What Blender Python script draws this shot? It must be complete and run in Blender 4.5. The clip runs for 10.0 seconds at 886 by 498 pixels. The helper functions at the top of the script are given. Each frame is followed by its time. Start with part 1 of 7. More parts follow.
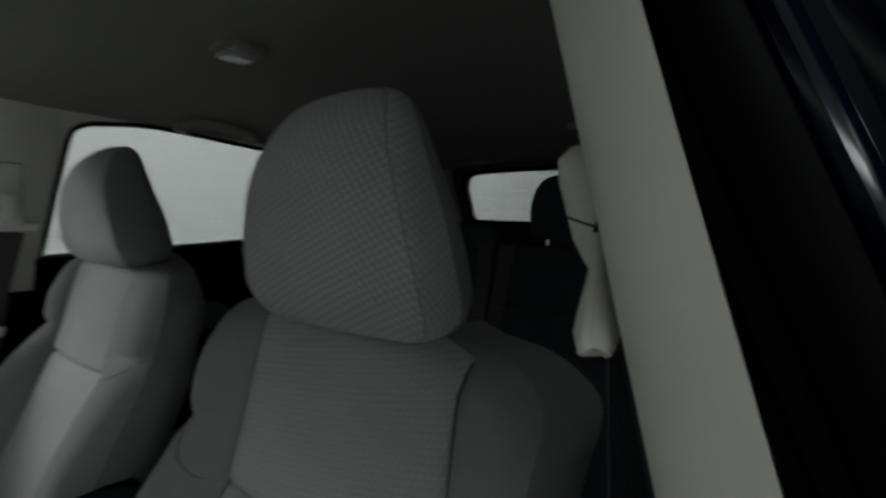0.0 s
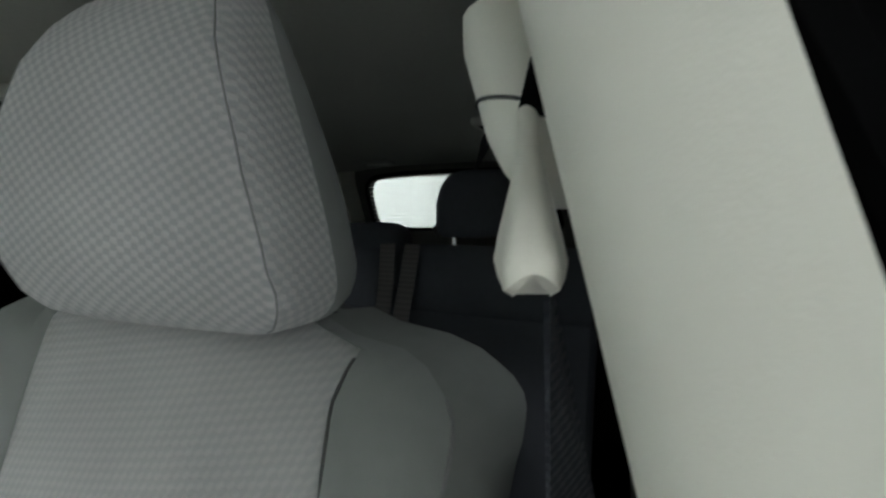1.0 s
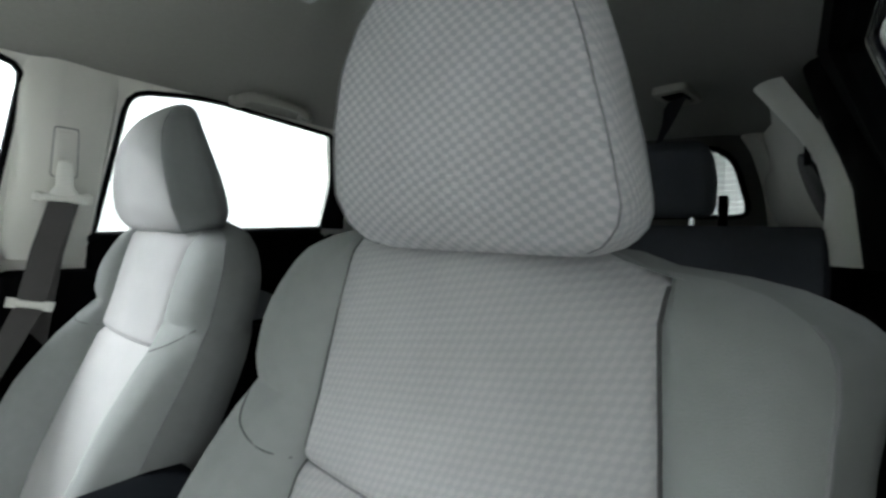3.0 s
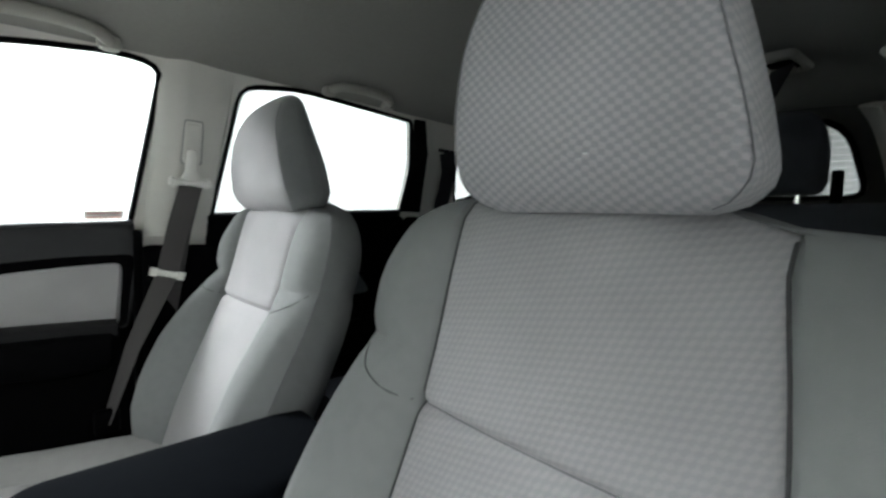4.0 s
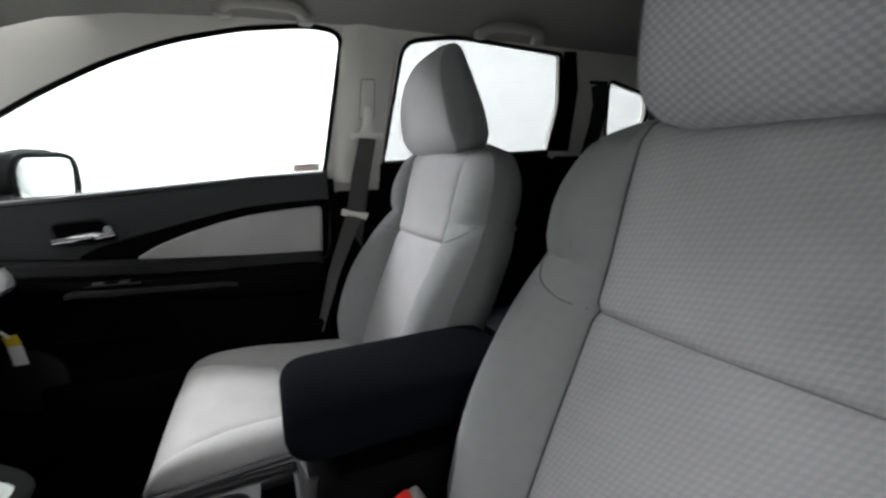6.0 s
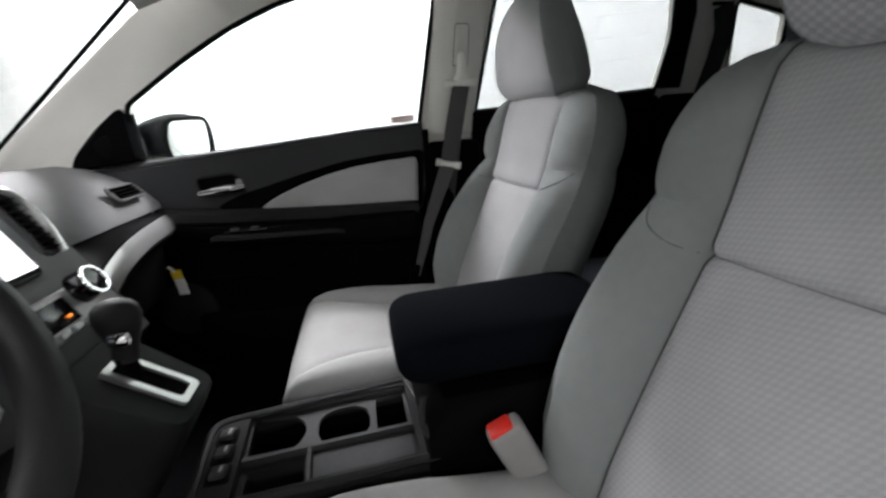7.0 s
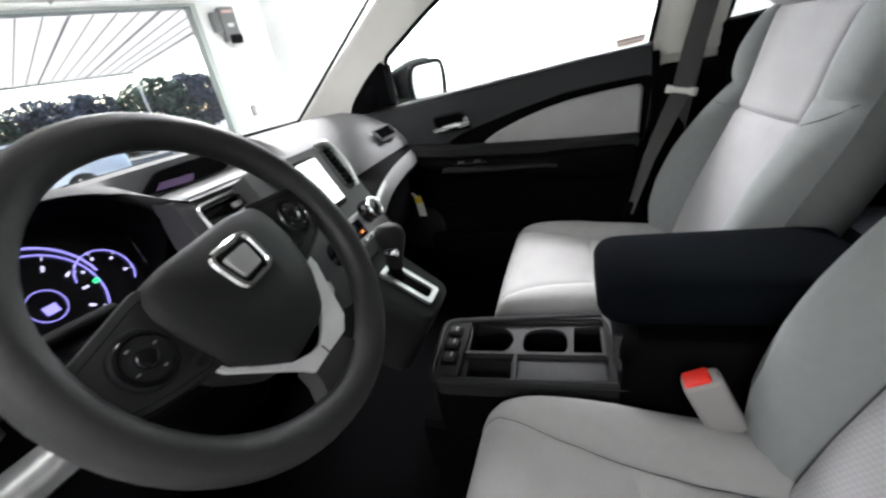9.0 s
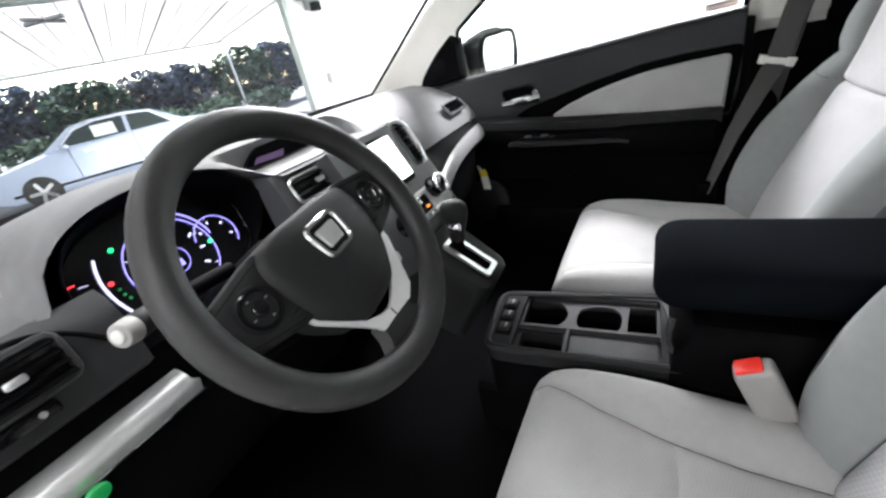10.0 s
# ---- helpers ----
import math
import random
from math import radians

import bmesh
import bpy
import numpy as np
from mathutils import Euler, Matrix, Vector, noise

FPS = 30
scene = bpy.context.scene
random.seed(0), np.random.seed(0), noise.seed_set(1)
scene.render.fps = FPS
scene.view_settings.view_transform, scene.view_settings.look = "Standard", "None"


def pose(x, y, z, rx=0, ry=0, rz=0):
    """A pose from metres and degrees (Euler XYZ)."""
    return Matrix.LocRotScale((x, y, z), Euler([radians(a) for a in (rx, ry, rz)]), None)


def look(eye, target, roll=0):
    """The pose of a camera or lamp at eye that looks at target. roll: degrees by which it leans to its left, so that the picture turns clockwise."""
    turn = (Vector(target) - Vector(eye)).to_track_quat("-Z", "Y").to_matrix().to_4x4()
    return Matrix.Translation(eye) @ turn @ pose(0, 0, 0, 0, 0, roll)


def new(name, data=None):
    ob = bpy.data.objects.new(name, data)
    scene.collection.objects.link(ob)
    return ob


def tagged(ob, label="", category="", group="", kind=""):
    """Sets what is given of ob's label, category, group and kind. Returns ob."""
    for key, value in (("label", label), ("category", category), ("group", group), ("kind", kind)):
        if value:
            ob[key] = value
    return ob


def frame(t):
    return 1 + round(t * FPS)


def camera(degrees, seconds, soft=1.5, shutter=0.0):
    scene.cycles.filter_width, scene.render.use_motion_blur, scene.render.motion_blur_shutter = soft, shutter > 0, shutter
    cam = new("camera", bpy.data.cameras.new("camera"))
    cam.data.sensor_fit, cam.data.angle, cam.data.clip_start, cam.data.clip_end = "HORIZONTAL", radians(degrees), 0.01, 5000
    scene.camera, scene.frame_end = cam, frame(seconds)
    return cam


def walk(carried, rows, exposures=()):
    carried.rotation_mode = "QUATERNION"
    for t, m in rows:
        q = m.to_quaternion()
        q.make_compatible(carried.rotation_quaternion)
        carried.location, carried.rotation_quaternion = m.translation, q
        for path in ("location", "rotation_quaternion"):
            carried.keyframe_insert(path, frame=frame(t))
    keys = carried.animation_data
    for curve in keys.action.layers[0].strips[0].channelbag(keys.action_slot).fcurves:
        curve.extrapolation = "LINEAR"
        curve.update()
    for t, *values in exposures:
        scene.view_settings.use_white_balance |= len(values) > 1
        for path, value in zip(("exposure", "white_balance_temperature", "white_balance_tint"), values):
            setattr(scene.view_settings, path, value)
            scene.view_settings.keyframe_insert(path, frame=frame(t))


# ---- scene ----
cam = camera(93.7, 10.0, 2.5, 0.4)
PATH = [
    (0, (-0.706, 0.002, 1.286), (0.451, -1.623, 1.138), 1.7),
    (0.5, (-0.693, -0.06, 1.264), (0.142, -1.872, 1.119), 1.7),
    (1, (-0.672, -0.095, 1.232), (0.111, -1.934, 1.181), 1.4),
    (1.5, (-0.641, -0.099, 1.213), (0.235, -1.897, 1.218), 0.8),
    (2, (-0.607, -0.083, 1.199), (0.387, -1.818, 1.19), 0.6),
    (2.5, (-0.582, -0.058, 1.189), (0.564, -1.697, 1.146), 1.3),
    (4, (-0.557, 0.029, 1.156), (0.933, -1.299, 1.021), 1.7),
    (4.5, (-0.563, 0.048, 1.146), (1.017, -1.164, 0.959), 1.6),
    (5, (-0.565, 0.065, 1.14), (1.089, -1.035, 0.904), 0.8),
    (6.5, (-0.594, 0.118, 1.133), (1.262, -0.452, 0.652), -2.6),
    (7, (-0.601, 0.129, 1.129), (1.278, -0.224, 0.544), -4.0),
    (7.5, (-0.613, 0.139, 1.127), (1.266, 0.069, 0.445), -5.3),
    (8, (-0.631, 0.151, 1.135), (1.222, 0.353, 0.409), -7.0),
    (8.5, (-0.648, 0.144, 1.16), (1.157, 0.583, 0.419), -9.7),
    (9, (-0.664, 0.128, 1.182), (1.053, 0.762, 0.375), -10.8),
    (9.5, (-0.688, 0.122, 1.202), (0.943, 0.922, 0.365), -12.3),
    (10, (-0.698, 0.104, 1.212), (0.844, 1.02, 0.327), -12.6),
]
EXPOSURES = [(0.0, 0.30, 6500, 0), (0.5, 1.58, 6500, 0), (1.0, 2.05, 6500, -2), (1.5, 2.2, 6300, -5), (2.0, 2.42, 6300, -6), (2.5, 2.55, 6300, -3), (4.0, 2.25, 6400, 3), (5.0, 2.0, 6450, 5), (6.5, 1.75, 6500, 8), (8.0, 1.92, 6500, 9), (9.0, 2.28, 6480, 8), (10.0, 2.68, 6450, 8)]
walk(cam, [(t, look(eye, target, roll)) for t, eye, target, roll in PATH], EXPOSURES)

# world, sun and the fill lights added inside the garage
world = bpy.data.worlds.new("world")
scene.world = world
world.use_nodes = True
_nt = world.node_tree
_sky = _nt.nodes.new("ShaderNodeTexSky")
_sky.sky_type = "NISHITA"
_sky.sun_disc = False
_sky.sun_elevation = radians(50)
_sky.sun_rotation = radians(20)
_nt.links.new(_sky.outputs[0], _nt.nodes["Background"].inputs[0])
_nt.nodes["Background"].inputs[1].default_value = 0.15
sun_data = bpy.data.lights.new("sun", "SUN")
sun_data.energy, sun_data.angle, sun_data.color = 4.5, radians(0.6), (1.0, 0.96, 0.9)
sun = new("sun", sun_data)
sun.matrix_world = look((0, 0, 20), (-12 * math.sin(radians(20)), -12 * math.cos(radians(20)), 20 - 14.3))

# the building stands turned 28 degrees to the car
BT = radians(28)
NORTH = Vector((math.sin(BT), math.cos(BT), 0))
EAST = Vector((math.cos(BT), -math.sin(BT), 0))
CENTRE = Vector((-0.65, 0.1, 0))


def bld(e, n, z=0.0):
    """A place in the garage: metres east and north of the car, and up."""
    return CENTRE + EAST * e + NORTH * n + Vector((0, 0, z))


# added area lights under the ceiling, placed and powered to brighten the cabin
FILL_LIGHTS = [(2.9, 3.6, 95.0), (2.9, 0.4, 100.0), (2.9, -2.8, 80.0), (-1.2, 3.2, 6.0), (-0.40, -0.22, 15.0), (-3.44, -1.94, 36.0), (2.9, 6.1, 110.0), (1.2, 6.1, 40.0)]
for e, n, power in FILL_LIGHTS:
    d = bpy.data.lights.new("fill_light", "AREA")
    d.shape, d.size, d.size_y, d.energy, d.color = "RECTANGLE", 0.55, 2.2, power, (1.0, 0.985, 1.03)
    o = new("fill_light", d)
    o.matrix_world = Matrix.Translation(bld(e, n, 3.46)) @ Matrix.Rotation(-BT, 4, "Z")


# ---------------------------------------------------------------- materials
def node(nt, kind, **sets):
    n = nt.nodes.new(kind)
    for k, v in sets.items():
        n.inputs[k.replace("_", " ")].default_value = v
    return n


def material(name, base, rough=0.5, metal=0.0, vary=0.12, scale=30.0, bump=0.0, bump_scale=400.0, coat=0.0, sheen=0.0, spec=0.5, big=2.5):
    """A plain surface with a broad and a fine variation of tone, and fine relief."""
    m = bpy.data.materials.new(name)
    m.use_nodes = True
    nt = m.node_tree
    p = nt.nodes["Principled BSDF"]
    p.inputs["Roughness"].default_value = rough
    p.inputs["Metallic"].default_value = metal
    p.inputs["Coat Weight"].default_value = coat
    p.inputs["Sheen Weight"].default_value = sheen
    p.inputs["Specular IOR Level"].default_value = spec
    tc = nt.nodes.new("ShaderNodeTexCoord")
    n1 = node(nt, "ShaderNodeTexNoise", Scale=big, Detail=4.0)
    n2 = node(nt, "ShaderNodeTexNoise", Scale=scale, Detail=3.0)
    nt.links.new(tc.outputs["Object"], n1.inputs["Vector"])
    nt.links.new(tc.outputs["Object"], n2.inputs["Vector"])
    mix = nt.nodes.new("ShaderNodeMath")
    mix.operation = "ADD"
    nt.links.new(n1.outputs["Fac"], mix.inputs[0])
    nt.links.new(n2.outputs["Fac"], mix.inputs[1])
    mr = node(nt, "ShaderNodeMapRange")
    mr.inputs[1].default_value, mr.inputs[2].default_value = 0.6, 1.4
    mr.inputs[3].default_value, mr.inputs[4].default_value = 1 - vary, 1 + vary
    nt.links.new(mix.outputs[0], mr.inputs[0])
    mul = nt.nodes.new("ShaderNodeVectorMath")
    mul.operation = "SCALE"
    mul.inputs[0].default_value = base
    nt.links.new(mr.outputs[0], mul.inputs["Scale"])
    nt.links.new(mul.outputs[0], p.inputs["Base Color"])
    if bump:
        n3 = node(nt, "ShaderNodeTexNoise", Scale=bump_scale, Detail=2.0)
        nt.links.new(tc.outputs["Object"], n3.inputs["Vector"])
        b = node(nt, "ShaderNodeBump", Strength=bump, Distance=0.001)
        nt.links.new(n3.outputs["Fac"], b.inputs["Height"])
        nt.links.new(b.outputs[0], p.inputs["Normal"])
    return m


def weave(name, light, dark, cell_u, cell_v, turn, depth=0.5, rough=0.9, axes="XZ", twill=0.0):
    """Seat cloth: small staggered cells of two tones, with relief."""
    m = bpy.data.materials.new(name)
    m.use_nodes = True
    nt = m.node_tree
    p = nt.nodes["Principled BSDF"]
    p.inputs["Roughness"].default_value = rough
    p.inputs["Specular IOR Level"].default_value = 0.25
    p.inputs["Sheen Weight"].default_value = 0.15
    tc = nt.nodes.new("ShaderNodeTexCoord")
    sep = nt.nodes.new("ShaderNodeSeparateXYZ")
    nt.links.new(tc.outputs["Object"], sep.inputs[0])

    def math_node(op, a, b=None):
        n = nt.nodes.new("ShaderNodeMath")
        n.operation = op
        for i, v in enumerate((a, b)):
            if v is None:
                continue
            if isinstance(v, (int, float)):
                n.inputs[i].default_value = v
            else:
                nt.links.new(v, n.inputs[i])
        return n.outputs[0]

    s0, s1 = sep.outputs["XYZ".index(axes[0])], sep.outputs["XYZ".index(axes[1])]
    c, s = math.cos(radians(turn)), math.sin(radians(turn))
    u = math_node("ADD", math_node("MULTIPLY", s0, c), math_node("MULTIPLY", s1, s))
    v = math_node("SUBTRACT", math_node("MULTIPLY", s1, c), math_node("MULTIPLY", s0, s))
    su = math_node("SINE", math_node("MULTIPLY", u, math.pi / cell_u))
    sv = math_node("SINE", math_node("MULTIPLY", v, math.pi / cell_v))
    prod = math_node("ADD", math_node("MULTIPLY", math_node("MULTIPLY", su, sv), 1.0 - twill), math_node("MULTIPLY", sv, twill))
    cells = node(nt, "ShaderNodeMapRange")
    cells.interpolation_type = "SMOOTHSTEP"
    cells.inputs[1].default_value, cells.inputs[2].default_value = -0.6, 0.75
    fib = node(nt, "ShaderNodeTexNoise", Scale=520.0, Detail=2.0)
    nt.links.new(tc.outputs["Object"], fib.inputs["Vector"])
    worn = math_node("ADD", prod, math_node("MULTIPLY", math_node("SUBTRACT", fib.outputs["Fac"], 0.5), 1.3))
    nt.links.new(worn, cells.inputs[0])
    n1 = node(nt, "ShaderNodeTexNoise", Scale=9.0, Detail=4.0)
    nt.links.new(tc.outputs["Object"], n1.inputs["Vector"])
    mixc = nt.nodes.new("ShaderNodeMix")
    mixc.data_type = "RGBA"
    mixc.inputs[6].default_value, mixc.inputs[7].default_value = (*dark, 1), (*light, 1)
    nt.links.new(cells.outputs[0], mixc.inputs[0])
    mr = node(nt, "ShaderNodeMapRange")
    mr.inputs[1].default_value, mr.inputs[2].default_value = 0.3, 0.7
    mr.inputs[3].default_value, mr.inputs[4].default_value = 0.93, 1.07
    nt.links.new(n1.outputs["Fac"], mr.inputs[0])
    sc = nt.nodes.new("ShaderNodeVectorMath")
    sc.operation = "SCALE"
    nt.links.new(mixc.outputs[2], sc.inputs[0])
    nt.links.new(mr.outputs[0], sc.inputs["Scale"])
    nt.links.new(sc.outputs[0], p.inputs["Base Color"])
    b = node(nt, "ShaderNodeBump", Strength=depth, Distance=0.0007)
    nt.links.new(cells.outputs[0], b.inputs["Height"])
    nt.links.new(b.outputs[0], p.inputs["Normal"])
    return m


def glow(name, colour, strength):
    m = bpy.data.materials.new(name)
    m.use_nodes = True
    p = m.node_tree.nodes["Principled BSDF"]
    p.inputs["Base Color"].default_value = (*[c * 0.3 for c in colour], 1)
    p.inputs["Emission Color"].default_value = (*colour, 1)
    p.inputs["Emission Strength"].default_value = strength
    return m


def glass(name, tint, gloss=1.0):
    m = bpy.data.materials.new(name)
    m.use_nodes = True
    nt = m.node_tree
    nt.nodes.remove(nt.nodes["Principled BSDF"])
    tr = nt.nodes.new("ShaderNodeBsdfTransparent")
    tr.inputs[0].default_value = (*tint, 1)
    gl = nt.nodes.new("ShaderNodeBsdfGlossy")
    gl.inputs["Roughness"].default_value = 0.0
    fr = nt.nodes.new("ShaderNodeLayerWeight")
    fr.inputs["Blend"].default_value = 0.5
    pw = nt.nodes.new("ShaderNodeMath")
    pw.operation = "POWER"
    pw.inputs[1].default_value = 5.0
    nt.links.new(fr.outputs["Facing"], pw.inputs[0])
    mul = nt.nodes.new("ShaderNodeMath")
    mul.operation = "MULTIPLY_ADD"
    mul.inputs[1].default_value = 0.75 * gloss
    mul.inputs[2].default_value = 0.03 * gloss
    nt.links.new(pw.outputs[0], mul.inputs[0])
    mx = nt.nodes.new("ShaderNodeMixShader")
    nt.links.new(mul.outputs[0], mx.inputs[0])
    nt.links.new(tr.outputs[0], mx.inputs[1])
    nt.links.new(gl.outputs[0], mx.inputs[2])
    nt.links.new(mx.outputs[0], nt.nodes["Material Output"].inputs[0])
    return m


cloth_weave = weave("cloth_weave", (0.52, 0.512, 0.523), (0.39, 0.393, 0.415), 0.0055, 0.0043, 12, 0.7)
# the same weave for the headrest sides, its tones lowered for side shade
cloth_weave_shaded = weave("cloth_weave_shaded", (0.475, 0.467, 0.477), (0.375, 0.378, 0.40), 0.0055, 0.0043, 12, 0.7, axes="YZ")
cloth_insert = weave("cloth_insert", (0.445, 0.439, 0.446), (0.388, 0.389, 0.402), 0.0062, 0.0036, -40, 0.4)
cloth_seat = weave("cloth_seat", (0.375, 0.369, 0.362), (0.345, 0.34, 0.334), 0.003, 0.003, 30, 0.25, axes="XY")
cloth_plain = material("cloth_plain", (0.245, 0.255, 0.255), 0.88, vary=0.06, scale=60, bump=0.25, bump_scale=900, sheen=0.05, spec=0.2)
# bolster cloth for the backrest sides, with some of their shade in the colour
cloth_side_shaded = material("cloth_side_shaded", (0.215, 0.222, 0.22), 0.9, vary=0.06, scale=60, bump=0.25, bump_scale=900, spec=0.15)
cloth_smooth = weave("cloth_smooth", (0.405, 0.40, 0.405), (0.38, 0.377, 0.384), 0.003, 0.003, 30, 0.25)
# bolster cloth again, lightened to put the light on the cushions into the colour
cushion_plain_lit = material("cushion_plain_lit", (0.32, 0.317, 0.309), 0.88, vary=0.06, scale=60, bump=0.25, bump_scale=900, sheen=0.2, spec=0.25)
cloth_dark = material("cloth_dark", (0.10, 0.102, 0.108), 0.9, vary=0.08, scale=60, bump=0.3, bump_scale=900, spec=0.2)
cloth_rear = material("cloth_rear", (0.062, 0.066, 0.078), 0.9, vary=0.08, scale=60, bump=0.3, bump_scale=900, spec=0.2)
cloth_door = weave("cloth_door", (0.54, 0.535, 0.53), (0.50, 0.495, 0.49), 0.003, 0.003, 45, 0.25, axes="YZ")
arm_cloth = material("arm_cloth", (0.0034, 0.0044, 0.006), 0.95, vary=0.15, scale=80, bump=0.3, bump_scale=700, spec=0.03)
trim_light = material("trim_light", (0.80, 0.785, 0.73), 0.55, vary=0.03, scale=20, bump=0.12, bump_scale=700, spec=0.4)
headlining = material("headlining", (0.34, 0.335, 0.31), 0.95, vary=0.05, scale=120, bump=0.3, bump_scale=900, spec=0.1)
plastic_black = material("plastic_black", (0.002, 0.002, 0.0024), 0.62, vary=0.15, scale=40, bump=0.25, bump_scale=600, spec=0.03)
wheel_plastic = material("wheel_plastic", (0.015, 0.0149, 0.0154), 0.55, vary=0.08, scale=60, bump=0.3, bump_scale=700, spec=0.3)
plastic_dark = material("plastic_dark", (0.012, 0.0122, 0.013), 0.6, vary=0.1, scale=40, bump=0.3, bump_scale=600, spec=0.22)
dash_top = material("dash_top", (0.125, 0.125, 0.126), 0.66, vary=0.08, scale=50, bump=0.4, bump_scale=500, spec=0.22)
face_grey = material("face_grey", (0.030, 0.030, 0.0315), 0.55, vary=0.08, scale=50, bump=0.3, bump_scale=500, spec=0.3)
dash_grey = material("dash_grey", (0.06, 0.06, 0.062), 0.5, vary=0.06, scale=50, bump=0.3, bump_scale=500, spec=0.5)
gloss_black = material("gloss_black", (0.006, 0.006, 0.007), 0.12, vary=0.1, scale=10, spec=0.5)
rubber = material("rubber", (0.003, 0.003, 0.0034), 0.75, vary=0.2, scale=60, spec=0.04)
leather = material("leather", (0.021, 0.0206, 0.0206), 0.5, vary=0.1, scale=90, bump=0.35, bump_scale=450, spec=0.45)
silver = material("silver", (0.74, 0.74, 0.735), 0.30, metal=0.85, vary=0.05, scale=60, bump=0.15, bump_scale=900)
satin = material("satin", (0.88, 0.88, 0.875), 0.32, metal=0.4, vary=0.03, scale=60)
bright_silver = material("bright_silver", (0.84, 0.84, 0.84), 0.24, metal=0.7, vary=0.04, scale=60, bump=0.1, bump_scale=900)
chrome = material("chrome", (0.85, 0.85, 0.86), 0.07, metal=1.0, vary=0.03)
dull_metal = material("dull_metal", (0.45, 0.45, 0.45), 0.35, metal=1.0, vary=0.1)
belt_web = weave("belt_web", (0.105, 0.098, 0.096), (0.07, 0.066, 0.066), 0.0025, 0.004, 0, 0.5, 0.7, axes="YZ")
belt_black = material("belt_black", (0.012, 0.013, 0.018), 0.8, vary=0.2, scale=200)
# trim cream made lighter, for the front light caught by the rounded guide
guide_cream_lit = material("guide_cream_lit", (0.86, 0.845, 0.79), 0.45, vary=0.02, scale=20, spec=0.5)
belt_navy = weave("belt_navy", (0.034, 0.038, 0.052), (0.022, 0.025, 0.036), 0.0025, 0.004, 0, 0.5, 0.7, axes="YZ")
seam_dark = material("seam_dark", (0.09, 0.09, 0.094), 0.9)
tailgate_grey = material("tailgate_grey", (0.11, 0.11, 0.102), 0.7, vary=0.08, scale=40, bump=0.2, bump_scale=500, spec=0.25)
seam_soft = material("seam_soft", (0.22, 0.22, 0.23), 0.9)
car_window = material("car_window", (0.03, 0.042, 0.042), 0.08, vary=0.3, big=1.2, spec=0.1)
red_plastic = material("red_plastic", (0.75, 0.03, 0.02), 0.35, vary=0.04)
buckle_grey = material("buckle_grey", (0.27, 0.26, 0.25), 0.5, vary=0.05, bump=0.2)
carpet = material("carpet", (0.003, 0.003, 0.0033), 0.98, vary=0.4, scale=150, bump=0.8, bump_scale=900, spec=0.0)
mirror_glass = material("mirror_glass", (0.9, 0.91, 0.92), 0.01, metal=1.0, vary=0.0)
paper = material("paper", (0.75, 0.76, 0.75), 0.8, vary=0.04, scale=30)
ink = material("ink", (0.36, 0.37, 0.40), 0.8, vary=0.2)
yellow = material("yellow", (0.75, 0.55, 0.02), 0.6, vary=0.05)
sticker_red = material("sticker_red", (0.55, 0.36, 0.33), 0.6, vary=0.2, scale=200)
body_paint = material("body_paint", (0.0015, 0.0022, 0.009), 0.14, vary=0.1, spec=0.2)
window_glass = glass("window_glass", (0.86, 0.9, 0.88))
tinted_glass = glass("tinted_glass", (0.53, 0.54, 0.54))
shield_glass = glass("shield_glass", (0.95, 0.97, 0.96), 1.0)
block_paint = material("block_paint", (0.80, 0.81, 0.80), 0.7, vary=0.05, scale=8, bump=0.4, bump_scale=60)
wall_paint = material("wall_paint", (0.78, 0.79, 0.785), 0.75, vary=0.04, scale=6, bump=0.3, bump_scale=40)
ceiling_paint = material("ceiling_paint", (0.7, 0.7, 0.68), 0.8, vary=0.05, scale=5)
concrete = material("concrete", (0.30, 0.30, 0.29), 0.6, vary=0.25, scale=6, bump=0.4, bump_scale=40, big=0.7)
asphalt = material("asphalt", (0.07, 0.07, 0.075), 0.9, vary=0.3, scale=40, bump=0.6, bump_scale=90, big=0.4)
grey_box = material("grey_box", (0.16, 0.165, 0.165), 0.5, vary=0.1)
jamb_paint = material("jamb_paint", (0.36, 0.40, 0.38), 0.5, vary=0.08)
soffit_paint = material("soffit_white", (0.72, 0.70, 0.68), 0.6, vary=0.06, scale=4)
soffit_rib = material("soffit_rib", (0.60, 0.58, 0.57), 0.6, vary=0.1)
car_silver = material("car_silver", (0.40, 0.47, 0.60), 0.25, metal=0.4, vary=0.05, coat=0.6)
alloy = material("alloy", (0.5, 0.51, 0.53), 0.3, metal=0.9)
tyre = material("tyre", (0.015, 0.015, 0.016), 0.8)
# dark leaves with a blue-grey haze mixed into their colour
leaf_hazed = material("leaf_hazed", (0.058, 0.068, 0.09), 0.9, spec=0.05, vary=0.4, scale=3, big=0.6)
leaf_light = material("leaf_light", (0.04, 0.066, 0.05), 0.9, spec=0.05, vary=0.4, scale=3, big=0.6)
bark = material("bark", (0.09, 0.07, 0.05), 0.9, vary=0.3, bump=0.6, bump_scale=40)
